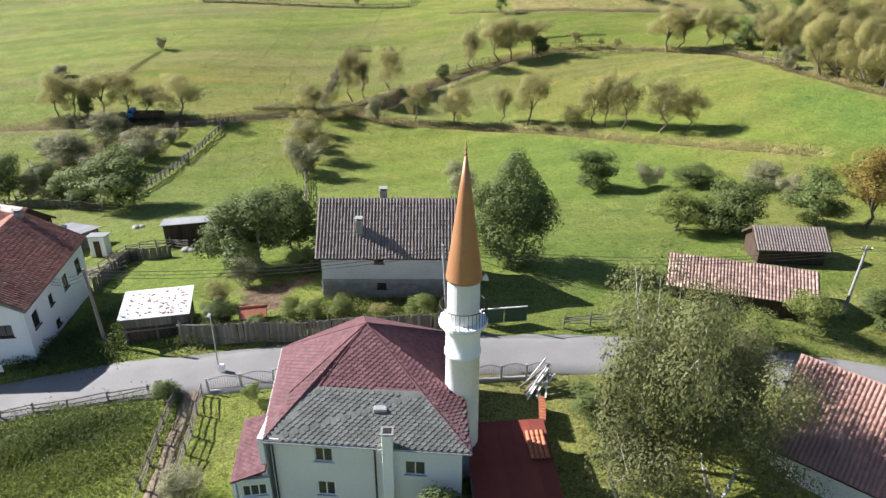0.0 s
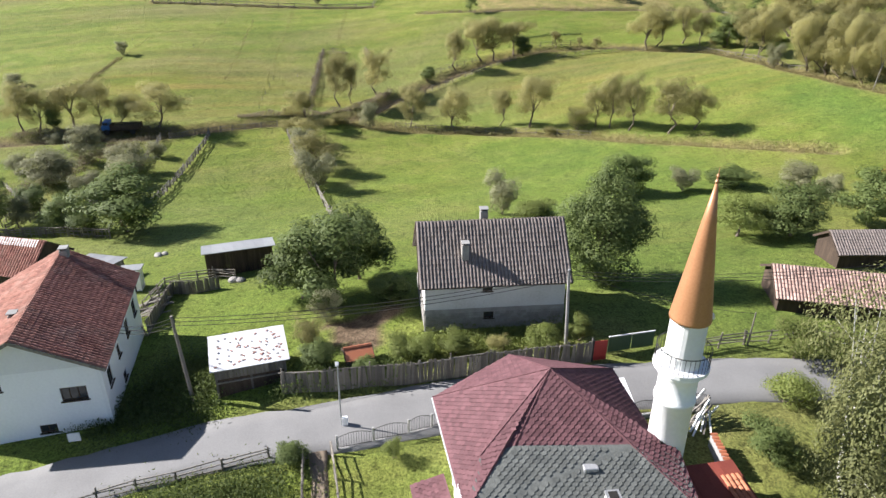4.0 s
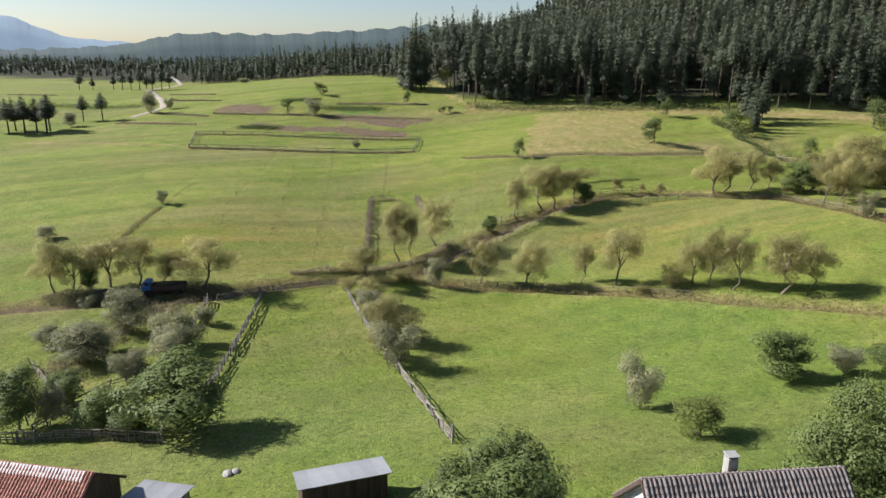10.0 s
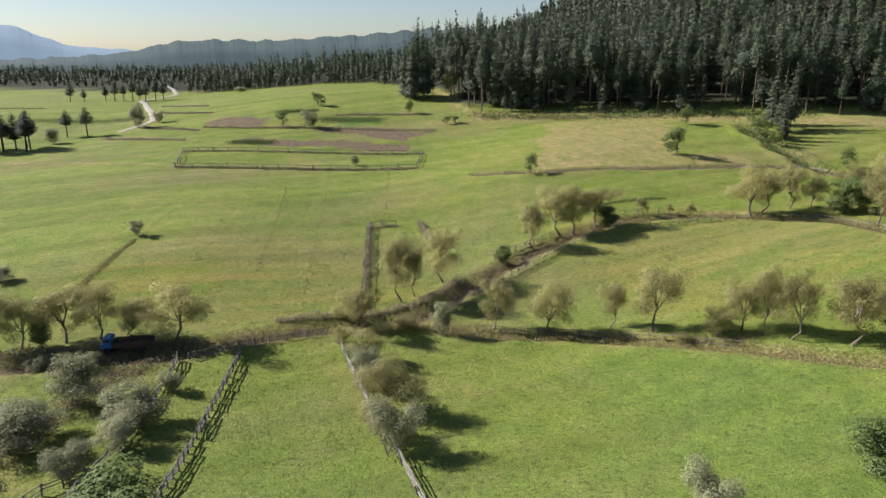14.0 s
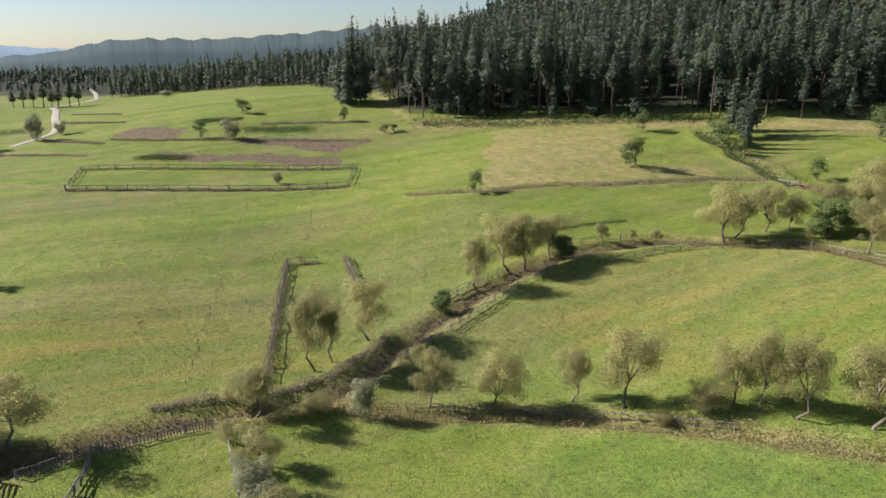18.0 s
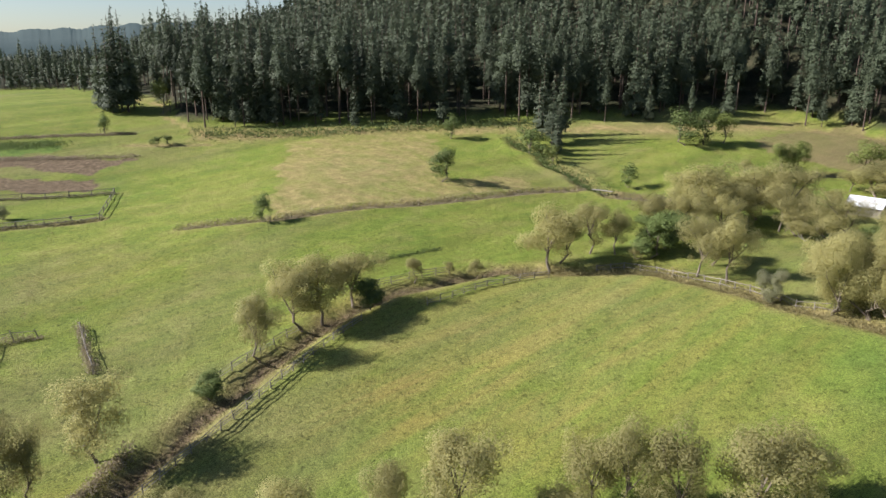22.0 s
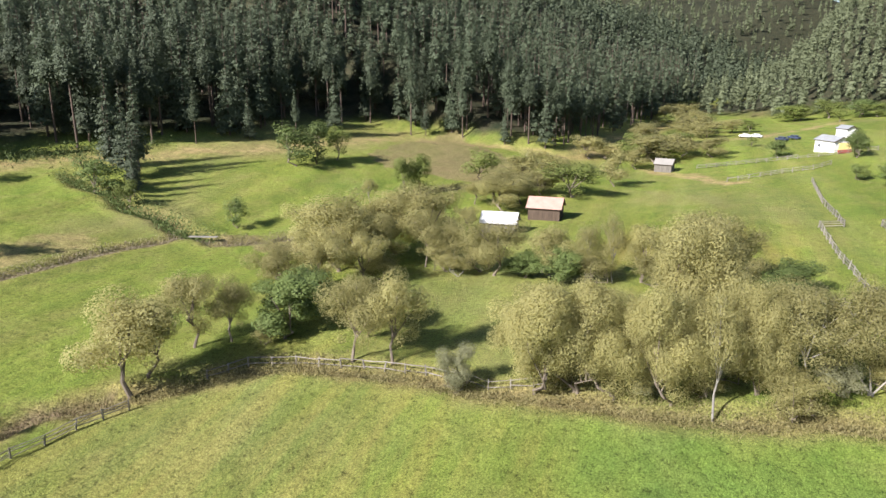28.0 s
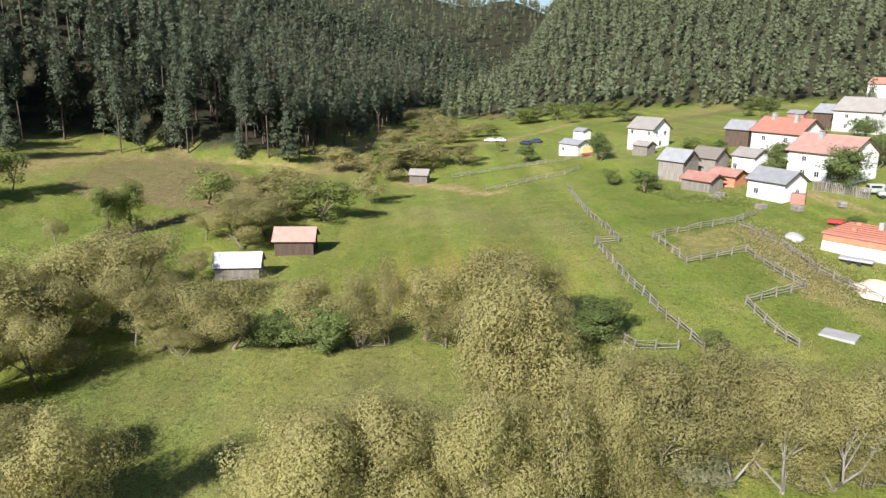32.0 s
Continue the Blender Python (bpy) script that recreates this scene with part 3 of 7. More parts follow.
    l.new(rise.outputs[0], swell.inputs[2])
    rise = swell
    bump = n.new("ShaderNodeBump")
    bump.inputs["Strength"].default_value, bump.inputs["Distance"].default_value = 0.9, 0.22
    l.new(rise.outputs[0], bump.inputs["Height"])
    l.new(bump.outputs["Normal"], shader.inputs["Normal"])
    return m


def cover_plan(x, y):
    """Shares of dry grass, bare soil and lush grass over the ground."""
    dry, soil, lush = (np.zeros(np.shape(x)) for _ in range(3))
    x0, y0 = x, y
    x, y = x + 0.8 * np.sin(y * 0.9 + 2 * np.sin(x * 0.37)) + 1.3 * np.sin(y * 0.23 + x * 0.11), y + 0.8 * np.sin(x * 0.8 + 2 * np.sin(y * 0.41)) + 1.3 * np.sin(x * 0.19 - y * 0.13)
    for p in DRY:
        dry = np.maximum(dry, 0.42 * inside(x, y, p))
    for p in (DRY[0], DRY[5]):
        soil = np.maximum(soil, 0.42 * inside(x, y, p))
    dry = np.maximum(dry, 0.58 * inside(x, y, STUBBLE))
    for p in PLOTS:
        soil = np.maximum(soil, 0.95 * inside(x, y, p))
    lush = np.maximum(lush, 0.9 * inside(x, y, HERBS))
    for p in DIRT_ROADS:
        dry = np.maximum(dry, 0.9 * np.exp(-((off_line(x, y, p) / 2.2) ** 4)))
    for p, deep, wide in CUTS:
        d = off_line(x0 + 0.3 * np.sin(y0 * 0.9), y0 + 0.3 * np.sin(x0 * 0.8), p)
        dry = np.maximum(dry, 0.5 * np.exp(-((d / (1.7 * wide + 0.4)) ** 4)))
        soil = np.maximum(soil, (0.9 if p is TRACK else 0.4) * np.exp(-((d / (0.75 * wide)) ** 4)))
    up = y - np.interp(x, EDGE_X, EDGE_Y)
    dry = np.maximum(dry, 0.75 * np.exp(-(((up + 5) / 7) ** 2)) * (x > -5))
    soil = np.maximum(soil, 1.0 * inside(x, y, YARD))
    lush = np.maximum(lush, 0.6 * np.exp(-((off_line(x, y, [(16, 60), (18, 100)]) / 20) ** 4)))
    lush = np.maximum(lush, 0.5 * np.exp(-(((x + 28) / 26) ** 2) - (((y - 72) / 34) ** 2)))
    lush = np.maximum(lush, 0.42 * np.exp(-(((x - 50) / 26) ** 2) - (((y - 134) / 26) ** 2)))
    lush = np.maximum(lush, 0.85 * np.exp(-(((x - 64) / 10) ** 2) - (((y - 108) / 24) ** 2)))
    east = x - np.interp(y, EAST_Y, EAST_X)
    for a, b, w in ((12, 134, 9), (38, 140, 8), (-30, 136, 16)):
        lush = np.maximum(lush, 0.4 * np.exp(-(((x - a) / w) ** 2) - (((y - b) / 9) ** 2)))
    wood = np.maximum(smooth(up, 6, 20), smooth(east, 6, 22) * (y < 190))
    yellow = np.zeros(np.shape(x))
    for a, b, w, h in ((21, 70, 9, 5), (44, 141, 24, 18), (-32, 138, 16, 10), (18, 140, 10, 8), (-50, 150, 14, 12), (120, 130, 16, 12)):
        yellow = np.maximum(yellow, np.exp(-(((x - a) / w) ** 2) - (((y - b) / h) ** 2)))
    return dry, soil, lush, wood, yellow


gx, gy = axis(-3200, -130, 235, 2400, 0.9), axis(-900, 4, 300, 3600, 0.9)
GX, GY = np.meshgrid(gx, gy)
GZ = relief(GX, GY)
cols = len(gx)
gverts = np.stack([GX.ravel(), GY.ravel(), GZ.ravel()], 1).astype(np.float32)
base = (np.arange(len(gy) - 1)[:, None] * cols + np.arange(cols - 1)[None]).ravel()
gfaces = np.stack([base, base + 1, base + cols + 1, base + cols], 1).astype(np.int32)
gme = bpy.data.meshes.new("ground")
gme.vertices.add(len(gverts))
gme.vertices.foreach_set("co", gverts.ravel())
gme.loops.add(gfaces.size)
gme.loops.foreach_set("vertex_index", gfaces.ravel())
gme.polygons.add(len(gfaces))
gme.polygons.foreach_set("loop_start", np.arange(0, gfaces.size, 4, dtype=np.int32))
gme.update(calc_edges=True)
gme.shade_smooth()
layer = gme.attributes.new("cover", "FLOAT_COLOR", "POINT")
plan = [c.ravel() for c in cover_plan(GX, GY)]
layer.data.foreach_set("color", np.stack(plan[:3] + [np.ones(GX.size)], 1).astype(np.float32).ravel())
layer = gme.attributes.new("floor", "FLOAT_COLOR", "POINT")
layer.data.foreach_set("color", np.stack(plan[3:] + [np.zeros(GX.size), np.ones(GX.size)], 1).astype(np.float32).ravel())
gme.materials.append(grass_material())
ground = tagged(new("ground", gme), "green valley meadow with banks, ploughed strips and wooded slopes", "ground", kind="structure")


def ribbon(name, pts, half, lift, mat, label, category="road"):
    """A paved strip along a line, level across."""
    line = []
    for (ax, ay), (bx, by) in zip(pts, pts[1:]):
        k = max(2, int(math.hypot(bx - ax, by - ay) / 1.0))
        line += [(ax + (bx - ax) * i / k, ay + (by - ay) * i / k) for i in range(k)]
    line.append(pts[-1])
    line = np.array(line)
    for _ in range(6):
        line[1:-1] = (line[:-2] + 2 * line[1:-1] + line[2:]) / 4
    way = np.gradient(line, axis=0)
    way /= np.linalg.norm(way, axis=1)[:, None]
    side = np.stack([-way[:, 1], way[:, 0]], 1)
    rng = np.random.default_rng(5)
    verts, faces = [], []
    for i, (p, s) in enumerate(zip(line, side)):
        for k, f in enumerate((-1.05, -1, -0.5, 0, 0.5, 1, 1.05)):
            w = half * f + (rng.normal() * 0.06 if abs(f) >= 1 else 0)
            q = p + s * w
            verts.append((q[0], q[1], float(land(q[0], q[1])) + lift + 0.04 * (1 - f * f) - (0.2 if abs(f) > 1 else 0)))
        if i:
            a = i * 7
            faces += [(a - 7 + k, a - 6 + k, a + 1 + k, a + k) for k in range(6)]
    ob = raw(name, verts, [f[::-1] for f in faces], mat, None, True)
    return tagged(ob, label, category, kind="structure")


GRAVEL = material("pale_gravel", [(0.27, 0.23, 0.18), (0.37, 0.33, 0.27)], 1.5, 0.95, 0.3, fine=9)
ribbon("dirt_road", [(-110, 290), (-105.3, 302), (-103.1, 307.6), (-106, 318), (-118.6, 354), (-137, 410), (-146, 431), (-142, 470), (-143.3, 495), (-160, 550), (-179, 606)], 1.4, 0.05, GRAVEL, "pale gravel field road climbing the meadow")
ribbon("road", ROAD, 2.15, -0.05, ASPHALT, "narrow pale worn asphalt village road")

# ---- woods ----
rng = np.random.default_rng(11)
FIRS = [conifer(i, height=21, width=5.6, bare=0.06 + 0.04 * i, count=2600, size=0.30) for i in range(4)] + \
       [conifer(20 + i, height=21, width=5.0, bare=0.30 + 0.04 * i, count=2400, size=0.30, pine=True) for i in range(6)]


def wood_spots(x0, x1, d0, d1, gap, seed):
    """Uneven spots behind the foot of the woods, from d0 to d1 metres uphill."""
    r = np.random.default_rng(seed)
    out = []
    x = x0
    while x < x1:
        d = d0
        while d < d1:
            px, pd = x + r.uniform(-0.45, 0.45) * gap, d + r.uniform(-0.45, 0.45) * gap
            out.append((px, float(np.interp(px, EDGE_X, EDGE_Y)) + pd + 2))
            d += gap
        x += gap
    return out


near = [p for p in wood_spots(12, 215, 1.5, 32, 5.6, 3) if abs(p[0] - 91) > 6 or rng.random() < 0.3]
near = [p for p in near if not (128 < p[0] < 190 and p[1] < np.interp(p[0], EDGE_X, EDGE_Y) + 10 and rng.random() < 0.6)][:262]
for x, y in near:
    k = int(rng.integers(10))
    edge = y - np.interp(x, EDGE_X, EDGE_Y)
    s = rng.uniform(0.9, 1.45) if edge > 4 else rng.uniform(0.5, 1.3)
    plant("conifer", FIRS[k], x, y, rng.uniform(0, 360), s, "tall dark green pine at the foot of the wood" if k > 3 else "tall dark green spruce at the foot of the wood", "tree", "trees at the foot of the wood")
for x, y, s in [(-6, 312, 1.3), (-3.4, 316, 1.5), (-1.6, 312.5, 1.45), (-4.4, 320, 1.35), (-8.5, 318, 1.2), (0.2, 318, 1.2), (-5, 315, 1.45), (95, 226, 0.62), (97.5, 229, 0.55), (93, 223, 0.4), (99, 234, 0.95), (103, 236, 1.0), (101, 242, 1.1)]:
    plant("conifer", FIRS[int(rng.integers(4))], x, y, rng.uniform(0, 360), s, "dense dark spruce standing out before the wood", "tree", "spruces before the wood")
for x, y, s in [(-141, 269, 0.62), (-137, 266.5, 0.68), (-133, 266, 0.66), (-129.5, 267.5, 0.7), (-126, 287, 0.55), (-119, 286.4, 0.58), (-136, 264, 0.6), (-129, 263.7, 0.7), (-140, 262, 0.66), (-146, 266, 0.7), (-132, 271, 0.6), (-165, 435, 0.5), (-160, 434, 0.62), (-155, 433, 0.5), (-150, 432, 0.66), (-143, 431, 0.62), (-139, 435, 0.66), (-136, 439, 0.6), (-147, 434, 0.5), (-183, 434, 0.6), (-175, 432, 0.4)]:
    pine = plant("conifer", FIRS[4 + int(rng.integers(4))], x, y, rng.uniform(0, 360), s, "dark pine in a clump on the meadow", "tree", "pines on the meadow")
    pine.scale = (1.25 * s / 0.6, 1.25 * s / 0.6, 0.85 * s)


def woodland(name, spots, seed, label, low=False, needles=NEEDLES, tufts=90, big=1.5):
    """Far woods: many conifers in one mesh."""
    r = np.random.default_rng(seed)
    kinds = [conifer_arrays(60 + i, height=21, width=5.0, bare=0.10 if i % 3 < 1 else 0.34, count=tufts if low else 900, size=big if low else 0.40, pine=i % 3 > 0) for i in range(8)]
    spots = np.array(spots)
    z = relief(spots[:, 0], spots[:, 1])
    V, quads, tris, count = [], [], [], 0
    for (x, y), h in zip(spots, z):
        t, f, v, g = kinds[int(r.integers(8))]
        s, a = r.uniform(0.6, 1.0) if low else r.uniform(0.85, 1.25), r.uniform(0, 6.28)
        s *= 0.72 if x < 10 else 1.0
        turn = np.array([[math.cos(a), -math.sin(a), 0], [math.sin(a), math.cos(a), 0], [0, 0, r.uniform(0.85, 1.2)]]) * s
        at = np.array([x, y, h])
        if not low:
            V.append(t @ turn.T + at)
            quads.append(f + count)
            count += len(t)
        V.append(v @ turn.T + at)
        tris.append(g + count)
        count += len(v)
    tris = np.concatenate(tris)
    faces = [np.concatenate(quads), tris] if quads else [tris]
    slots = np.r_[np.zeros(sum(len(k) for k in quads)), np.ones(len(tris))]
    me = quick_mesh(name, np.concatenate(V), faces, [BARK_PINE, needles], slots)
    return tagged(new(name, me), label, "woods", kind="stuff")


hill = wood_spots(2, 350, 32, 150, 6.4, 4) + wood_spots(215, 420, 2, 30, 5.0, 5) + wood_spots(-140, 0, 0, 42, 5.6, 16)
woodland("woods_on_hill", hill, 7, "dense dark pine and spruce wood on the hillside")
upper = wood_spots(10, 700, 150, 420, 10.5, 6) + wood_spots(-700, -6, 42, 230, 10.5, 8) + wood_spots(420, 760, 2, 150, 9, 9)
woodland("woods_far_up", upper, 9, "far dark conifer woods up the hills", True)
woodland("woods_behind_hill", wood_spots(40, 700, 420, 900, 17, 18), 19, "far dark conifer woods behind the hill", True, NEEDLES, 60, 2.2)
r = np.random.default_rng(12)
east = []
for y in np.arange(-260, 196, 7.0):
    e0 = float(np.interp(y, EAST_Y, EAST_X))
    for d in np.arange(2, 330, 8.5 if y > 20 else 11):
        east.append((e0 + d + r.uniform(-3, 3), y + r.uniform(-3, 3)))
woodland("woods_on_east_hill", east, 13, "pine wood covering the opposite hill", True, NEEDLES_HAZED, 260, 0.78)
far_hill = [(r.uniform(640, 1400), r.uniform(-200, 700)) for _ in range(2200)]
woodland("woods_at_valley_head", far_hill, 15, "dark woods closing the valley head", True, NEEDLES_HAZED)
ridge = []
for _ in range(700):
    x, y = r.uniform(-900, 100), r.uniform(620, 1000)
    if y > np.interp(x, EDGE_X, EDGE_Y) + 190:
        ridge.append((x, y))
woodland("woods_on_far_ridge", ridge, 14, "bluish far woods on the horizon", True)


def far_ridge(name, azimuths, heights, dist, deep, colours, glow, label, jag):
    """Hills on the horizon, a plain backdrop that rises away from the eye; haze is put in as bluish colour and glow."""
    r = np.random.default_rng(int(dist))
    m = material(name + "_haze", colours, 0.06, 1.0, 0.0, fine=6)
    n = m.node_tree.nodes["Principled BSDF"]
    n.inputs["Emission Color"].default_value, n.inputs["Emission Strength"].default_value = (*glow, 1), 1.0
    az = np.arange(azimuths[0], azimuths[-1], 0.12)
    rough = np.convolve(r.random(len(az) + 6), np.ones(7) / 7, "valid") * 2 + r.random(len(az)) * 0.35
    top = np.convolve(np.pad(np.interp(az, azimuths, heights), 10, "edge"), np.ones(21) / 21, "valid") + jag * (rough - 1) + 0.03 * np.interp(az, azimuths, heights) * np.sin(az * 3)
    V, F = [], []
    even = np.convolve(np.pad(top, 12, "edge"), np.ones(25) / 25, "valid")
    for i, (a, h, g) in enumerate(zip(np.radians(az), top, even)):
        for k, (d, z) in enumerate(((dist, -15), (dist + deep * 0.5, g * 0.55), (dist + deep, h), (dist + deep * 1.6, -15))):
            V.append((-22 + d * math.sin(a), 32 + d * math.cos(a), z))
        if i:
            q = i * 4
            F += [(q - 4 + k, q + k, q + 1 + k, q - 3 + k) for k in range(3)]
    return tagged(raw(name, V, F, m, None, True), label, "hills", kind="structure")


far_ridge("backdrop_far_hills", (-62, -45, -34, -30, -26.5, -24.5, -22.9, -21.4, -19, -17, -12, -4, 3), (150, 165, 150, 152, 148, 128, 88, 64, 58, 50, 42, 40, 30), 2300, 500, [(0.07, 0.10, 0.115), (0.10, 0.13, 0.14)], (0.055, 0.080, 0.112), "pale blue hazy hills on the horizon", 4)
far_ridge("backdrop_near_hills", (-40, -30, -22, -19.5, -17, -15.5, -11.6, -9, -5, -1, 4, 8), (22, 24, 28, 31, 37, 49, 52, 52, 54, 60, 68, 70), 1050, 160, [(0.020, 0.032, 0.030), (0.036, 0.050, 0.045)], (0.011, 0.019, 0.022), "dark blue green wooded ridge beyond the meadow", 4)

# ---- broadleaf trees ----
def family(first, n, **kw):
    return [broadleaf(first + i, 9.0, 6.0, **kw) for i in range(n)]


WILLOW = family(100, 6, bark=BARK, leaves=LEAF_WILLOW, stems=1, count=14000, size=0.09, bare=0.18, droop=0.6, fill=14)
GREAT = family(120, 4, bark=BARK, leaves=LEAF_WILLOW, stems=2, count=76000, size=0.063, bare=0.02, droop=0.8, fill=44)
GREYW = family(140, 3, bark=BARK, leaves=LEAF_GREY, stems=3, count=11000, size=0.135, bare=0.0, droop=0.3, fill=24)
ORCHARD = family(160, 4, bark=BARK, leaves=LEAF_GREEN, stems=1, count=11000, size=0.145, bare=0.03, droop=0.2, fill=30)
FRESH = family(180, 3, bark=BARK, leaves=LEAF_FRESH, stems=1, count=9000, size=0.13, bare=0.06, droop=0.3, fill=24)
DEAD = family(200, 3, bark=BARK_PALE, leaves=LEAF_WILLOW, stems=3, count=30000, size=0.074, bare=0.24, droop=0.5, dead=4, fill=22)
THIN = family(220, 2, bark=BARK_PALE, leaves=LEAF_WILLOW, stems=1, count=6500, size=0.10, bare=0.2, droop=0.4)
BUSH = family(240, 3, bark=BARK, leaves=LEAF_WILLOW, stems=4, count=10000, size=0.115, bare=0.0, droop=0.2, fill=22)
AUTUMN = family(260, 1, bark=BARK, leaves=leafy("autumn_leaves", (0.10, 0.085, 0.02), (0.26, 0.17, 0.04)), stems=1, count=9000, size=0.12, bare=0.1, droop=0.2)
BIG = family(270, 1, bark=BARK, leaves=LEAF_GREEN, stems=1, count=30000, size=0.095, bare=0.0, droop=0.2, fill=50, taper=0.85)
KINDS = {
    "w": (WILLOW, "willow", "olive green pollard willow with a knotted trunk"),
    "G": (GREAT, "willow", "great spreading willow with olive yellow leaves"),
    "g": (GREYW, "willow_bush", "rounded grey green willow bush"),
    "o": (ORCHARD, "fruit_tree", "dark green fruit tree in the grass"),
    "f": (FRESH, "tree", "light green young broadleaf tree"),
    "d": (DEAD, "willow", "half dead willow with bare pale stems"),
    "t": (THIN, "slender_tree", "slender thin leaved tree with a pale trunk"),
    "b": (BUSH, "bush", "low olive brown bush on the bank"),
    "a": (AUTUMN, "fruit_tree", "fruit tree turning autumn orange"),
    "p": (BIG, "tree", "large dense dark green tree beside the house"),
}


DISTANT = {
    "w": family(310, 3, bark=BARK, leaves=LEAF_WILLOW, stems=1, count=2600, size=0.2, bare=0.12, droop=0.5, fill=12),
    "o": family(320, 3, bark=BARK, leaves=LEAF_GREEN, stems=1, count=2600, size=0.2, bare=0.05, droop=0.2),
    "f": family(330, 3, bark=BARK, leaves=LEAF_FRESH, stems=1, count=2600, size=0.2, bare=0.06, droop=0.3),
    "b": family(340, 2, bark=BARK, leaves=LEAF_WILLOW, stems=4, count=2600, size=0.2, bare=0.0, droop=0.2),
}


def grove(group, rows, seed):
    r = np.random.default_rng(seed)
    for sp, x, y, h, w in rows:
        meshes, name, label = KINDS[sp]
        if x > 150 or y > 200:
            meshes = DISTANT.get(sp, meshes)
        ob = plant(name, meshes[int(r.integers(len(meshes)))], x, y, r.uniform(0, 360), 1.0, label, "bush" if sp in "bg" and h < 4 else "tree", group)
        wide = max(w, 1.2) / 6.0
        if group in ("trees of the thicket", "trees of the stream thicket"):
            wide, h = wide * 1.15, h * 1.15
        grow = 1.22 if sp in 'wGd' else 1.15 if sp in 'o' else 1.08
        ob.scale = (wide * grow, wide * grow, h / 9.0)


grove("track willows", [
    ("w", -69.9, 123.4, 8.3, 6), ("w", -67.7, 124.4, 7.1, 5.7), ("o", -65.1, 124.2, 3.9, 2.9), ("w", -62.8, 125.9, 7.9, 6.6), ("w", -58.7, 126.6, 8, 5.9),
    ("w", -53.7, 126.9, 5.8, 5.6), ("w", -48.8, 125.7, 8, 7.9), ("g", -80.6, 146.1, 2.4, 3.7),
], 300)
grove("trees of the orchard", [
    ("g", -55.9, 109.7, 5.7, 5.9), ("g", -63.4, 119.5, 2.1, 3.3), ("g", -57.3, 118.5, 2, 2.9), ("g", -47.8, 105.8, 4.5, 6.4), ("g", -45.8, 113, 2.6, 3.1),
    ("g", -48.2, 100.5, 3.6, 4.7), ("g", -58.1, 100, 4.8, 7), ("g", -56.9, 103.7, 3.7, 4.9), ("g", -50.3, 94.8, 3.6, 3.8), ("o", -54.3, 88, 4.1, 4.6),
    ("g", -63.5, 106.7, 2.4, 4.4), ("o", -41.1, 80.9, 7.1, 8.3), ("o", -56.4, 83.2, 6.1, 4.7), ("o", -48.7, 82.5, 4.1, 4.7), ("o", -45.9, 81.4, 2.7, 3.7),
    ("g", -54, 83.9, 3.4, 3.2),
], 303)
grove("trees of the row by the fence", [
    ("w", -24, 119.6, 4.5, 4.6), ("w", -21.5, 106.2, 6.4, 7.3), ("g", -20.4, 97.3, 5.9, 5.3), ("g", -22.8, 112, 4.8, 4.2), ("b", -22, 101, 4.4, 4), ("g", -23.6, 115.6, 4.2, 3.6),
], 306)
grove("trees of the stream", [
    ("w", -18.4, 138, 10.4, 4.9), ("w", -16.2, 140, 8.2, 3.3), ("w", -11.3, 144.8, 9.1, 6.4), ("w", -24.9, 128.3, 6.8, 4.5), ("b", -27.6, 131.8, 2, 3.5),
    ("g", -12.9, 128.1, 5.2, 3.5), ("w", -5.3, 128.8, 7.6, 4.7), ("o", -0.2, 150.8, 3.1, 3.1), ("b", -26.9, 124.2, 2.2, 3.2), ("b", -18, 128.9, 1.6, 4.1),
    ("w", 6.2, 155.7, 9, 4.9), ("w", 12.5, 160.6, 9, 7), ("w", 15.5, 161.8, 9.5, 8), ("w", 20.7, 164.8, 8, 6.9), ("o", 22.3, 162.1, 4.7, 4),
    ("w", 31.3, 168.1, 4, 2.7), ("w", 37.3, 168.7, 2.2, 1.9), ("w", 40.7, 166.7, 3.3, 2.3),
], 309)
grove("trees of the stream", [
    ("w", 2.6, 126, 8.7, 5.1), ("w", 10.7, 125.6, 6.8, 3.7), ("w", 15.3, 122.1, 9.3, 6.2), ("w", 27.8, 116.3, 9.6, 4.6), ("w", 30.3, 113.7, 9.6, 4.5),
    ("w", 26.1, 118.4, 7.2, 4.7), ("b", 22.6, 117.9, 4, 4.3), ("w", 35.4, 109.6, 9.2, 6.5), ("w", 39.6, 109.6, 7, 5.4), ("b", 18, 118.5, 1.7, 2.4),
], 327)
grove("trees of the bend", [
    ("w", 51.6, 163.1, 10.8, 10.4), ("w", 54.6, 164.6, 8, 6), ("w", 61.6, 166.4, 9, 5.9), ("w", 64.7, 164.1, 7.5, 5), ("o", 68.2, 159.4, 7.3, 6.9), ("w", 67.2, 148.8, 9.4, 6.6),
    ("w", 68.5, 144.7, 9.8, 6), ("g", 67, 136.4, 5, 3.4), ("b", 66, 160.2, 2.6, 2.5),
], 312)
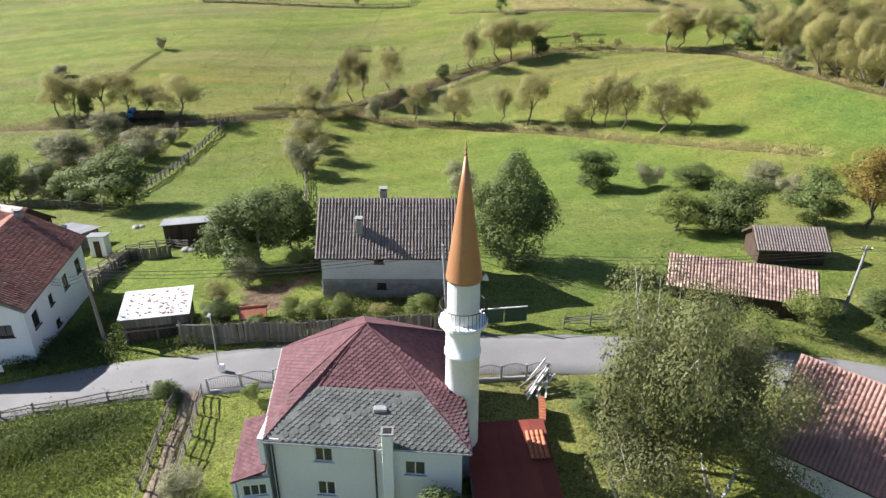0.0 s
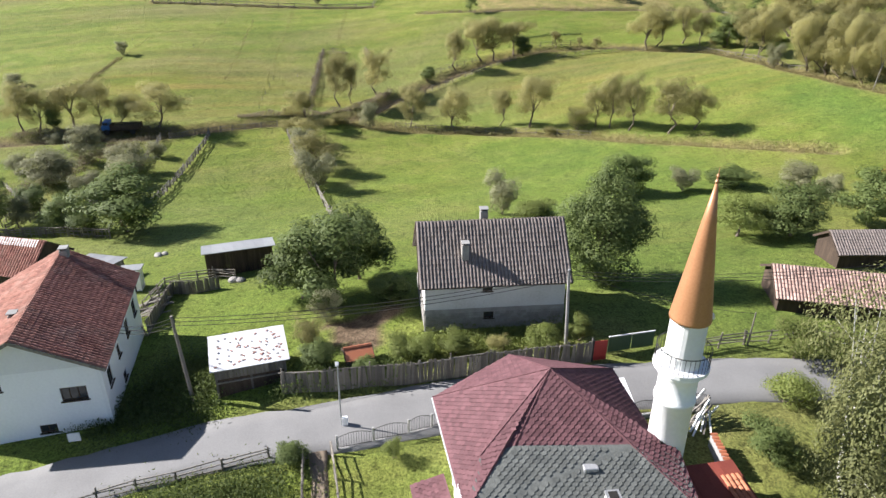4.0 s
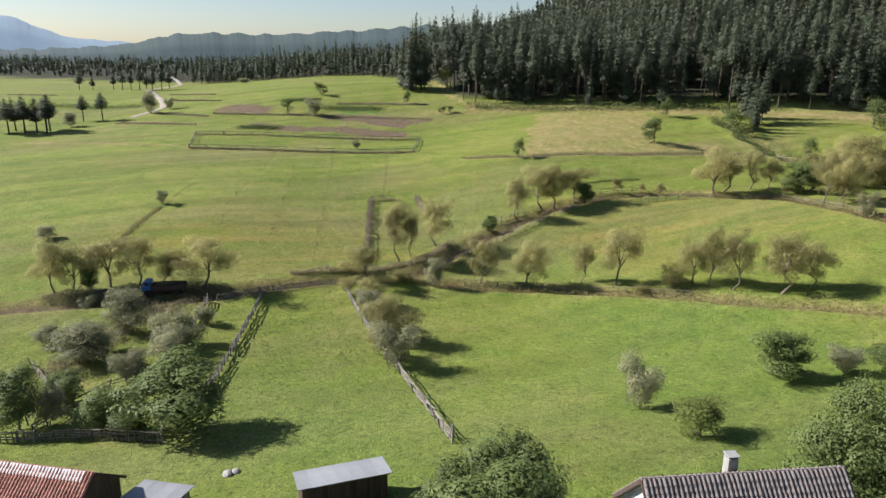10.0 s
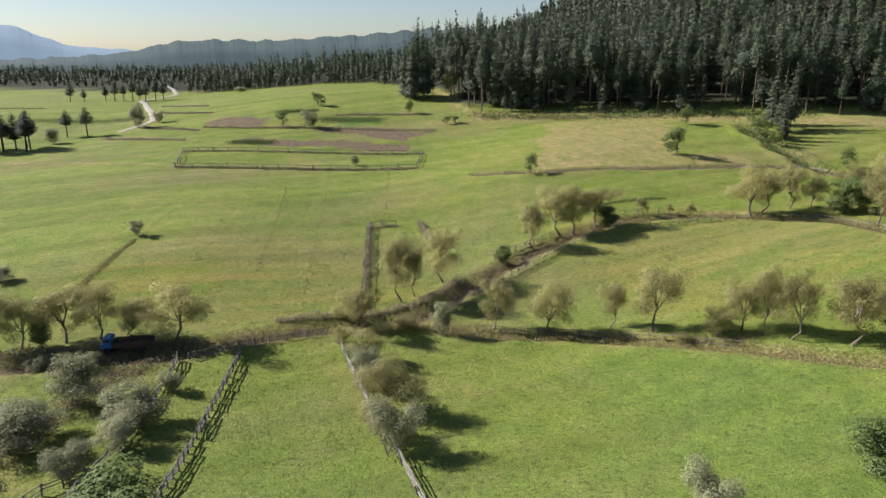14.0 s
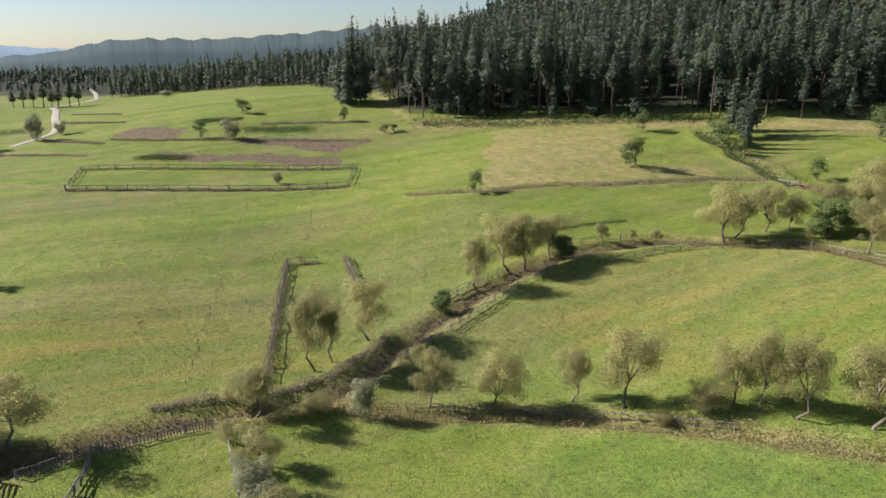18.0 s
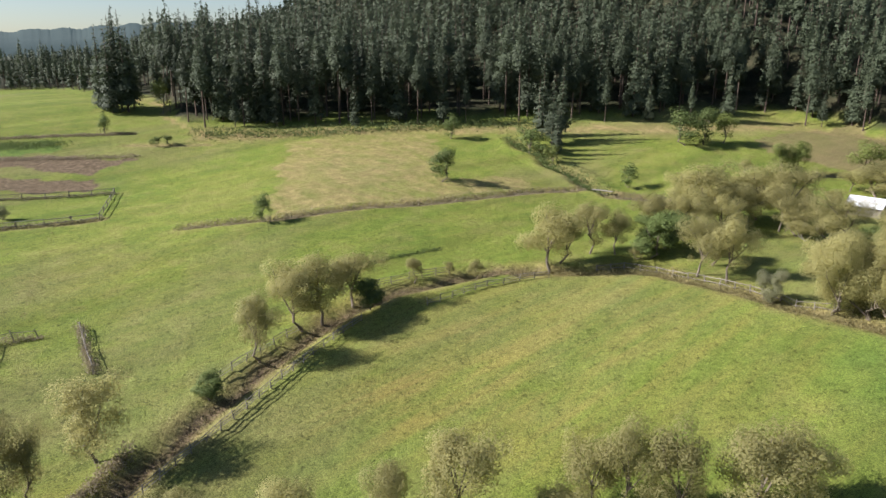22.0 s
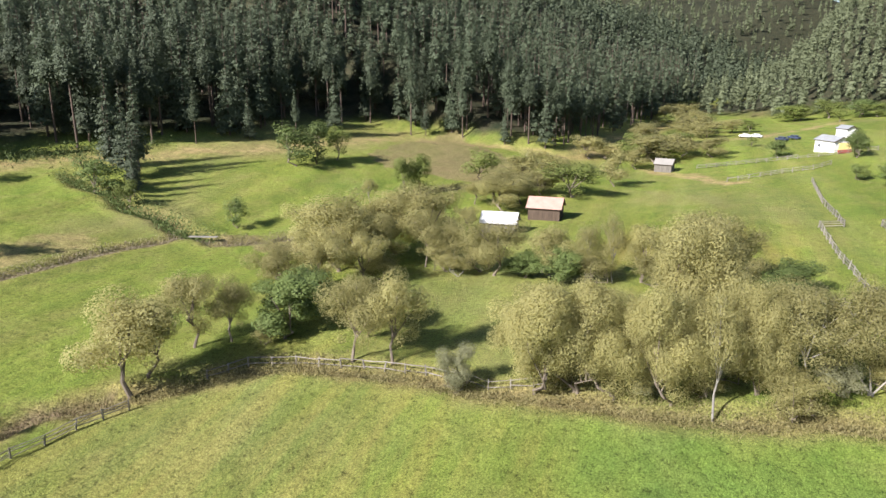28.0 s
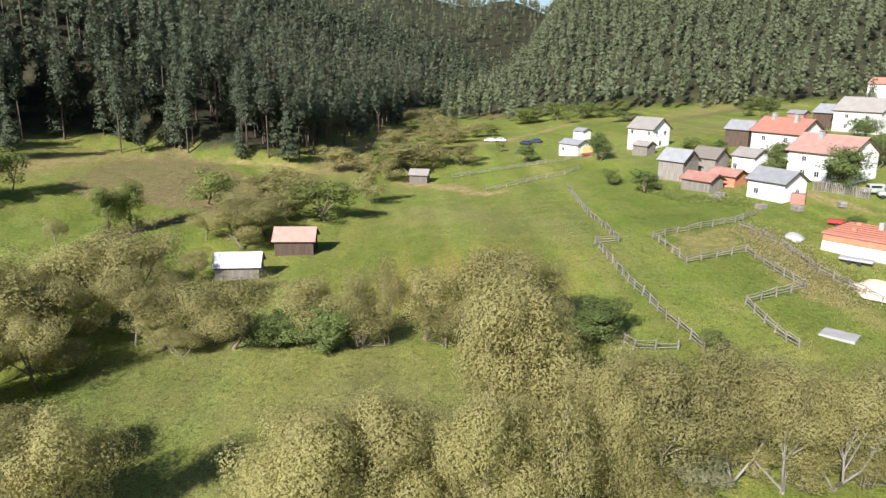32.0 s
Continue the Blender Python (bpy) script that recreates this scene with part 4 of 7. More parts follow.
grove("trees of the thicket", [
    ("w", 79.5, 164.5, 7.0, 5.6), ("w", 84, 168.5, 7.6, 6), ("w", 76.5, 169, 7.0, 5.4), ("w", 87, 163.2, 6.8, 5.6), ("o", 73.4, 162.3, 5.6, 6), ("b", 90, 163, 3, 4.5),
    ("w", 90.5, 171, 10.1, 9.9), ("w", 98.5, 172.2, 7.2, 8), ("w", 102.1, 169.4, 9.1, 9), ("w", 104.6, 164.6, 9.9, 8), ("w", 97.7, 182.2, 6.6, 7.4),
    ("w", 98.5, 149.6, 7.1, 7.5), ("o", 99.6, 145.3, 3.2, 5.4), ("o", 99, 139.3, 4.2, 5.2), ("t", 99.9, 136.9, 7.2, 3.7), ("t", 101, 133.7, 8.3, 3.7),
    ("w", 102.2, 130.2, 6.7, 5.4), ("d", 96, 154, 2.9, 3.2),
], 315)
grove("great willows", [
    ("G", 70.3, 130, 11.1, 7.7), ("G", 71.9, 126.5, 10.3, 7.2), ("G", 72.2, 122.9, 11, 6.7), ("G", 73.5, 118.4, 11, 6.3), ("t", 73.2, 115, 11.7, 4.7),
    ("G", 82.1, 118.4, 14.1, 8.1), ("G", 78, 112.4, 10.4, 4.9), ("b", 76.1, 109.3, 4.4, 4.6), ("d", 81.1, 108.2, 9.9, 7.4), ("d", 82.1, 104.2, 10.2, 5.8),
    ("d", 81.8, 101, 9.9, 5.6), ("d", 83, 97.6, 9.2, 5.7), ("d", 84.1, 93.9, 8.6, 5.3),
], 318)
grove("trees of the far bank", [
    ("f", 132.8, 190, 8.6, 4.6), ("f", 137.4, 188.6, 9.0, 5.4), ("o", 97.2, 200.3, 5.7, 4.2), ("t", 123.8, 191.8, 5.3, 4.2), ("f", 155.3, 184.1, 7.8, 9.7), ("w", 135.8, 168.2, 7.1, 9.9),
    ("w", 138.3, 176.1, 4.8, 6.1), ("f", 156.8, 162.5, 7.7, 12.7), ("w", 154.5, 168.9, 5.5, 6.3), ("w", 174.6, 159.4, 8.6, 7.1), ("w", 215.4, 162.3, 7.9, 13.6),
    ("w", 203.1, 163.4, 6.6, 7.1), ("w", 225, 156.8, 6.6, 10.2), ("w", 286, 166.2, 8.3, 12.3), ("w", 223.8, 148.2, 6.1, 10.8), ("f", 373.8, 195.9, 5.4, 16.7),
    ("f", 269.5, 200.2, 6.8, 5.9), ("w", 94.4, 166.8, 8.6, 6.4), ("w", 94.7, 170.5, 6.5, 5.3),
], 321)
grove("trees of the far bank", [
    ("w", 98.3, 161, 8.9, 5.4), ("w", 99.8, 158, 7.3, 5.5), ("w", 117, 171.7, 4.4, 5.4), ("w", 119.6, 166.5, 4.8, 4.7), ("d", 101.4, 126.4, 5.8, 3.4),
    ("w", 102.7, 122.6, 10, 8), ("o", 102.7, 113.7, 4.4, 5.8), ("w", 72.7, 151.3, 7.1, 6.2),
], 339)
grove("trees of the village edge", [
    ("o", 218.7, 130.4, 4.4, 4.7), ("o", 207.9, 112.3, 6.7, 5.7), ("o", 180.3, 110.4, 3.2, 3.7), ("o", 173, 104.3, 3.9, 5.4), ("o", 101.4, 102.3, 2.4, 2.2),
    ("f", 206.2, 90.9, 3.5, 8.1), ("o", 169.9, 71.9, 7, 8.4), ("o", 185.1, 78.4, 5.8, 6.7), ("o", 207.2, 56.5, 6.6, 6.5), ("f", 328.2, 50.8, 5.3, 13),
    ("f", 350.4, 142.4, 6.7, 20.1), ("o", 307.5, 102, 4.1, 12.6), ("f", 292.7, 150.6, 4.5, 6.7),
], 324)
grove("trees of the wood edge", [
    ("o", 56.5, 212.2, 8, 6.1), ("o", 15.9, 200.9, 5.2, 3.1), ("o", 90.9, 230.2, 8, 8.4), ("o", 75.9, 248.3, 6.9, 5.5), ("o", 130.8, 218.8, 9.9, 9.3),
    ("o", 136, 217.3, 9.9, 7.5), ("f", 142.7, 216.8, 8.2, 6.4), ("f", 89.9, 220.4, 5.5, 4.3), ("f", 7.8, 309, 10.8, 5.9),
], 327)
grove("trees of the field bushes", [
    ("o", -41.8, 305.6, 5.5, 4.8), ("o", -52.3, 278, 5.2, 4.3), ("g", -42.5, 274.3, 6.1, 6.2), ("o", -8.8, 289.9, 5.5, 3.7), ("g", -65.2, 164.2, 3.1, 2.6),
    ("g", -27.1, 228.3, 2.7, 2.5), ("g", -104.7, 295.3, 8.8, 5.7), ("g", -126, 276, 5, 5), ("g", -100, 303, 4.5, 4), ("g", -97, 462, 3, 9), ("o", 3, 273.6, 2.9, 3.1), ("o", 6.1, 274.4, 2.5, 2.7),
], 330)
grove("trees of the house garden", [
    ("o", -16.5, 53.3, 7.6, 6.2), ("o", -14.2, 58.8, 7.1, 5.8), ("o", -18.8, 55.6, 6.6, 6.0), ("o", -11.7, 53.3, 2.4, 3.3), ("p", 6.0, 55.4, 10.2, 7.4),
    ("g", 2.4, 79.1, 5.3, 4.1), ("f", 4.3, 72.1, 3.4, 4.9),
], 333)
grove("trees of the east orchard", [
    ("o", 19.5, 84.3, 5.4, 5.8), ("g", 26.7, 83.9, 3.2, 3.5), ("o", 32.2, 83.8, 2.9, 5.3), ("f", 24.5, 66.3, 4.7, 5.5), ("o", 30, 65.8, 5.5, 6.5),
    ("g", 39.2, 80.6, 3.3, 4.9), ("o", 39.8, 67.5, 6.1, 5.8), ("a", 44.5, 66.3, 9, 6.9), ("f", 28.1, 67.9, 3.9, 4.3), ("g", 40.9, 75.9, 3.2, 3.3),
], 336)

grove("trees of the stream thicket", [
    ("w", 139.2, 171, 6.5, 8), ("w", 144.5, 168.6, 5.5, 6.5), ("w", 174.6, 179.1, 5.5, 8), ("b", 175, 174.1, 4.2, 7), ("w", 167.6, 179.7, 5, 7), ("w", 208.5, 178.8, 6.0, 8),
    ("b", 211.6, 173.7, 4.4, 8), ("f", 213, 168.5, 5.2, 8), ("w", 219, 165.4, 5.6, 8), ("b", 230, 163.5, 5, 9), ("f", 238, 162.1, 4.6, 8), ("w", 248.4, 160.2, 5.4, 9),
    ("w", 271.7, 160.4, 5, 9), ("w", 290, 173.5, 6, 10), ("f", 303.3, 169.8, 5.4, 9), ("w", 291.3, 156.5, 4.6, 8), ("w", 319.3, 185.1, 6.4, 11), ("w", 337.6, 194.1, 5.5, 10),
    ("b", 262.7, 178.8, 4.6, 9), ("w", 243, 173, 5.6, 9), ("w", 158, 170, 5.4, 7), ("b", 150, 174, 4, 6), ("f", 229, 171, 5, 8), ("w", 345, 188, 6, 11),
    ("w", 330, 178, 5, 9), ("f", 300, 181, 5, 9), ("w", 278, 168, 5.6, 9), ("f", 352, 140, 6, 10), ("f", 356, 130, 7, 11), ("o", 345, 118, 6, 9), ("f", 340, 112, 5, 9),
    ("b", 99.5, 152.5, 5.2, 5), ("w", 100.5, 142, 6.4, 5.6), ("b", 100.2, 135.6, 4.4, 5), ("b", 100.9, 128.2, 4.0, 5), ("w", 103.2, 118.4, 6.4, 5.6), ("b", 97.6, 157, 4.6, 5),
], 342)

grove("undergrowth below the great willows", [
    ("b", 82.5, 99.5, 3.6, 4.5), ("b", 84, 95.5, 3.2, 4.5), ("g", 81, 106.5, 3.4, 4), ("b", 78.6, 110.5, 3.0, 4), ("b", 75.5, 116.5, 3.0, 4), ("g", 74, 121, 2.6, 4), ("b", 79.5, 115.5, 4.0, 5),
    ("b", 83.5, 103, 3.4, 4.5), ("b", 85.5, 91, 3.2, 4.5), ("b", 72.5, 128, 2.6, 4), ("b", 86, 98, 4, 5), ("b", 76.4, 124.5, 4, 5), ("w", 84.6, 110.5, 8, 6), ("w", 86.6, 101.5, 7.5, 6),
], 345)

# ---- buildings ----
GLASS = material("dark_window_glass", [(0.02, 0.024, 0.03), (0.05, 0.055, 0.06)], 1, 0.08, 0.02, spec=0.6)
# Near-black on solid pieces: shade inside flues, vent and shed put into colour.
DARK = material("dark_opening", [(0.012, 0.011, 0.010), (0.03, 0.027, 0.024)], 2, 0.95, 0.1)
WHITE_PAINT = material("white_gloss_paint", [(0.70, 0.70, 0.69), (0.82, 0.82, 0.81)], 2, 0.5, 0.1)
BRICK = material("bare_orange_brick", [(0.36, 0.14, 0.08), (0.50, 0.22, 0.13)], 5, 0.9, 0.5)
RUST_TIN = material("rusty_red_sheet", [(0.22, 0.09, 0.07), (0.36, 0.18, 0.14), (0.30, 0.24, 0.22)], 2, 0.7, 0.3, metal=0.2)
PINK_TILE = material("faded_pink_tile", [(0.30, 0.165, 0.13), (0.42, 0.26, 0.215)], 3, 0.85, 0.4)
BLUE_PAINT = material("faded_blue_paint", [(0.03, 0.11, 0.30), (0.06, 0.19, 0.44)], 2, 0.45, 0.1, spec=0.5)
RED_PAINT = material("red_paint", [(0.32, 0.03, 0.025), (0.42, 0.06, 0.05)], 2, 0.5, 0.1)
TAN_ROOF = material("tan_fibre_cement", [(0.20, 0.185, 0.165), (0.29, 0.27, 0.245)], 2, 0.9, 0.3)
TERRACOTTA = material("terracotta_tile", [(0.27, 0.115, 0.08), (0.36, 0.17, 0.125)], 3, 0.85, 0.4)
TILE_W, TILE_L = 0.25, 0.37


def tile_mesh(name, mat):
    """One curved clay tile, with an open lower lip."""
    bm = bmesh.new()
    rows = []
    for y, lift in ((0.0, 0.035), (TILE_L * 1.12, 0.0)):
        rows.append([bm.verts.new((TILE_W * (k / 4 - 0.5), y, lift + 0.085 * math.sin(math.pi * k / 4))) for k in range(5)])
    low = [bm.verts.new((v.co.x, v.co.y, v.co.z - 0.035)) for v in rows[0]]
    for k in range(4):
        bm.faces.new((rows[0][k], rows[0][k + 1], rows[1][k + 1], rows[1][k]))
        bm.faces.new((low[k], low[k + 1], rows[0][k + 1], rows[0][k]))
    me = mesh_of(name, bm, mat)
    return me


def tile_slope(parent, at, length, slope, mat, seed, keep=300):
    """Rows of tiles on a roof slope; at: pose of the eave's middle, x along the eave, y up the slope."""
    r = np.random.default_rng(seed)
    me = tile_mesh("tile", mat)
    src = np.array([v.co[:] for v in me.vertices])
    poly = [tuple(p.vertices) for p in me.polygons]
    nx, ny = int(length / TILE_W), int(slope / TILE_L) + 1
    V, F, made = [], [], 0
    for j in range(ny):
        for i in range(nx):
            m = at @ Matrix.Translation(((i + 0.5) * length / nx - length / 2, j * slope / ny, 0.03 + r.normal() * 0.006)) @ Euler((r.normal() * 0.02, 0, r.normal() * 0.025)).to_matrix().to_4x4()
            if made < keep and abs(i - nx / 2) < keep / ny / 2:
                ob = new("tile", me)
                ob.parent, ob.matrix_basis = parent, m
                made += 1
            else:
                M = np.array(m)
                base_i = len(V) * len(src)
                V.append(src @ M[:3, :3].T + M[:3, 3])
                F += [tuple(q + base_i for q in p) for p in poly]
    if V:
        rest = raw("tiles", np.concatenate(V), F, mat, parent)
        rest["kind"] = "stuff"


def wall_panel(length, height, thick, openings, lift=0.0):
    """A wall along x, its outer face at y = 0, with openings (centre, sill, width, height) cut through."""
    bm = bmesh.new()
    xs = sorted({-length / 2, length / 2, *[c - w / 2 for c, s, w, h in openings], *[c + w / 2 for c, s, w, h in openings]})
    zs = sorted({0.0, height, *[s for c, s, w, h in openings], *[s + h for c, s, w, h in openings]})
    for x0, x1 in zip(xs, xs[1:]):
        for z0, z1 in zip(zs, zs[1:]):
            mx, mz = (x0 + x1) / 2, (z0 + z1) / 2
            if not any(abs(mx - c) < w / 2 and s < mz < s + h for c, s, w, h in openings):
                box(bm, x0, x1, 0, thick, z0 + lift, z1 + lift)
    bmesh.ops.remove_doubles(bm, verts=bm.verts[:], dist=0.0005)
    bm.verts.index_update()
    seen = {}
    for f in bm.faces:
        seen.setdefault(frozenset(v.index for v in f.verts), []).append(f)
    bmesh.ops.delete(bm, geom=[f for twins in seen.values() if len(twins) > 1 for f in twins], context="FACES_ONLY")
    return bm


def window_in(parent, at, c, s, w, h, frame_mat=WHITE_PAINT, name="window", bars=1):
    """A window set in an opening: frame, mullions, pane, sill."""
    bm = bmesh.new()
    f = 0.07
    for x0, x1, z0, z1 in ((c - w / 2, c - w / 2 + f, s, s + h), (c + w / 2 - f, c + w / 2, s, s + h), (c - w / 2 + f, c + w / 2 - f, s, s + f), (c - w / 2 + f, c + w / 2 - f, s + h - f, s + h)):
        box(bm, x0, x1, 0.05, 0.13, z0, z1)
    for k in range(bars):
        x = c - w / 2 + w * (k + 1) / (bars + 1)
        box(bm, x - 0.03, x + 0.03, 0.06, 0.12, s + f, s + h - f)
    win = part(name, bm, frame_mat, parent, at=at)
    part("pane", block(c - w / 2 + f, c + w / 2 - f, 0.085, 0.095, s + f, s + h - f), GLASS, win)
    part("sill", block(c - w / 2 - 0.08, c + w / 2 + 0.08, -0.09, 0.1, s - 0.06, s), frame_mat, win)
    return win


def prism(bm, length, half, rise, y0, y1):
    """The triangle of a gable, in the plane of x and z."""
    a = [bm.verts.new((x, y0, z)) for x, z in ((-half, 0), (half, 0), (0, rise))]
    b = [bm.verts.new((x, y1, z)) for x, z in ((-half, 0), (half, 0), (0, rise))]
    bm.faces.new(a)
    bm.faces.new(b[::-1])
    for i in range(3):
        bm.faces.new((a[i], b[i], b[(i + 1) % 3], a[(i + 1) % 3]))
    return bm


def gable_house(name, label, category, x, y, z, turn, L, W, eave, rise, wall, roof, over=0.4, wins=(), tiles=0, group="", frame_mat=WHITE_PAINT, plinth=None, thick=0.25, gable=None, chimneys=(), fascia=WOOD_DARK, sink=1.2):
    """A house with its ridge along x. wins: (side, centre, sill, width, height, bars), side in 'fblr'."""
    ob = thing(name, x, y, z, turn, label, category, group)
    sides = {"f": (pose(0, -W / 2, 0), L), "b": (pose(0, W / 2, 0, 0, 0, 180), L), "l": (pose(-L / 2, 0, 0, 0, 0, -90), W), "r": (pose(L / 2, 0, 0, 0, 0, 90), W)}
    for key, (at, length) in sides.items():
        holes = [(c, s + sink, w, h) for sd, c, s, w, h, bars in wins if sd == key]
        span = length if key in "fb" else length - 2 * thick
        part("wall", wall_panel(span, eave + sink, thick, holes, -sink), wall, ob, at=at)
        for sd, c, s, w, h, bars in wins:
            if sd == key:
                window_in(ob, at, c, s, w, h, frame_mat, bars=bars)
        if key in "lr":
            part("gable", prism(bmesh.new(), 0, W / 2 - 0.02, rise * (1 - 0.04 / W), 0.005, thick), gable or wall, ob, at=at @ Matrix.Translation((0, 0, eave)))
    if plinth:
        for key, (at, length) in sides.items():
            holes = [(c, s + sink, w, h) for sd, c, s, w, h, bars in wins if sd == key and s < plinth[0]]
            base_part = part("plinth", wall_panel(length + 0.06, plinth[0] + sink, 0.04, holes, -sink), plinth[1], ob, at=at @ Matrix.Translation((0, -0.04, 0)))
            if key in "fl":
                rr = np.random.default_rng(77)
                for row in range(5):
                    c = -length / 2
                    while c < length / 2 - 0.25:
                        w = rr.uniform(0.28, 0.55)
                        z0 = -0.35 + row * 0.22
                        if not any(abs(c + w / 2 - hc) < hw / 2 + w / 2 and hs - sink - 0.25 < z0 < hs - sink + hh for hc, hs, hw, hh in holes):
                            part("stone", block(c + 0.015, c + w - 0.015, -0.05 - rr.uniform(0, 0.025), 0.0, z0, z0 + 0.2, 0.02), plinth[1], base_part)
                        c += w
    pitch = math.atan2(rise, W / 2)
    slope = math.hypot(rise, W / 2) + over
    for s in (0, 1):
        drop = over * math.sin(pitch)
        at = pose(0, 0, 0, 0, 0, 180 * s) @ Matrix.Translation((0, -W / 2 - over * math.cos(pitch), eave - drop + 0.02)) @ pose(0, 0, 0, math.degrees(pitch))
        sl = part("roof_slope", block(-L / 2 - over, L / 2 + over, 0, slope + 0.02, 0, 0.10), roof, ob, at=at)
        part("fascia", block(-L / 2 - over, L / 2 + over, -0.03, 0.0, -0.04, 0.10), fascia, sl)
        for e in (-1, 1):
            part("barge_board", block(e * (L / 2 + over) - 0.02, e * (L / 2 + over) + 0.02, 0, slope, -0.08, 0.13), fascia, sl)
        if tiles and (s == 0 or tiles > 1):
            tile_slope(sl, Matrix.Translation((0, 0, 0.10)), L + 2 * over - 0.06, slope, roof, int(abs(x) * 7 + s), 300 if s == 0 else 0)
    bm = bmesh.new()
    n = max(4, int((L + 2 * over) / 0.4))
    line, sizes = [], []
    for i in range(n):
        x0 = -L / 2 - over + (L + 2 * over) * i / n
        line += [(x0, 0, eave + rise + 0.10), (x0 + (L + 2 * over) / n * 0.97, 0, eave + rise + 0.11)]
        sizes += [0.13, 0.10]
    tube(bm, line, sizes, 6)
    part("ridge", bm, roof, ob)
    for cx, cy, top, w in chimneys:
        bm = block(cx - w / 2, cx + w / 2, cy - w / 2, cy + w / 2, eave + rise * (1 - abs(cy) / (W / 2)) - 0.3, top, 0.02)
        ch = part("chimney", bm, RUBBLE, ob)
        part("chimney_cap", block(cx - w / 2 - 0.05, cx + w / 2 + 0.05, cy - w / 2 - 0.05, cy + w / 2 + 0.05, top + 0.12, top + 0.18, 0.01), CONCRETE, ch)
        part("chimney_flue", block(cx - w / 2 + 0.07, cx + w / 2 - 0.07, cy - w / 2 + 0.07, cy + w / 2 - 0.07, top, top + 0.12), DARK, ch)
    return ob


def board_shed(name, label, x, y, z, turn, L, W, low, high, wall, roof, group="", over=0.3, category="shed", openfront=False, sink=0.6, ribs=True):
    """A shed with a single slope, higher at the front; its walls are upright boards."""
    ob = thing(name, x, y, z, turn, label, category, group)
    r = np.random.default_rng(int(abs(x) * 13))
    for side, (at, length, h0, h1) in {"f": (pose(0, -W / 2, 0), L, high, high), "b": (pose(0, W / 2, 0, 0, 0, 180), L, low, low), "l": (pose(-L / 2, 0, 0, 0, 0, -90), W, low, high), "r": (pose(L / 2, 0, 0, 0, 0, 90), W, high, low)}.items():
        wide = 0.22
        n = max(3, int(length / wide))
        group_part = part("wall_frame", block(-length / 2, length / 2, 0.03, 0.09, high * 0.45, high * 0.45 + 0.1), wall, ob, at=at)
        for i in range(n):
            c = -length / 2 + length * (i + 0.5) / n
            top = h0 + (h1 - h0) * (i + 0.5) / n - 0.03
            bottom = -sink
            if openfront and side == "f":
                bottom = high * 0.62
            part("board", block(c - length / n / 2 + 0.006, c + length / n / 2 - 0.006, r.uniform(-0.012, 0.012), 0.03, bottom, top - r.uniform(0, 0.04)), wall, group_part)
    if openfront:
        part("door", block(-L / 2 + 0.15, L / 2 - 0.15, -W / 2 + 0.12, -W / 2 + 0.16, -sink, high * 0.62), WOOD_DARK, ob)
        # added near-black sheet stands for the shade inside the shed
        part("back_lining", block(-L / 2 + 0.1, L / 2 - 0.1, W / 2 - 0.3, W / 2 - 0.25, -sink, low - 0.1), DARK, ob)
        for e in (-1, 0, 1):
            part("post", block(e * (L / 2 - 0.08) - 0.07, e * (L / 2 - 0.08) + 0.07, -W / 2 + 0.05, -W / 2 + 0.19, -sink, high - 0.05), wall, ob)
    tilt = math.degrees(math.atan2(low - high, W))
    length = math.hypot(W, high - low) + 2 * over
    sheets = max(3, int((L + 2 * over) / 0.9))
    for i in range(sheets):
        w = (L + 2 * over) / sheets
        c = -L / 2 - over + w * (i + 0.5)
        part("roof_sheet", block(-w / 2 + 0.004, w / 2 + 0.012, 0, length, 0, 0.05 + r.uniform(0, 0.012)), roof, ob,
             at=pose(c, -W / 2 - over, high + 0.02 + over * (high - low) / W, tilt + r.uniform(-0.25, 0.25)))
    return ob


def box_part(name, x0, x1, y0, y1, z0, z1, mat, parent, bevel=0.0, label=""):
    return part(name, block(x0, x1, y0, y1, z0, z1, bevel), mat, parent, label)


# ---- fences ----
POSTS = [mesh_of("post", tube(bmesh.new(), [(0, 0, -0.5), (0.02 * i, 0, 0.5), (0.03, 0.02 * i, 1.0)], [0.075, 0.065, 0.05], 6), WOOD_GREY) for i in range(3)]
RAIL = mesh_of("rail", tube(bmesh.new(), [(0, 0, 0), (0.5, 0.012, -0.012), (1, 0, 0)], [0.05, 0.045, 0.035], 5), WOOD_GREY)
PICKET = mesh_of("picket", block(-0.045, 0.045, -0.012, 0.012, -0.1, 1.0), WOOD_GREY)
BOARD = mesh_of("board", block(-0.085, 0.085, -0.014, 0.014, -0.25, 1.0), WOOD_GREY)


def walk_line(pts, gap):
    out = []
    for (ax, ay), (bx, by) in zip(pts, pts[1:]):
        n = max(1, round(math.hypot(bx - ax, by - ay) / gap))
        out += [(ax + (bx - ax) * i / n, ay + (by - ay) * i / n) for i in range(n)]
    return out + [pts[-1]]


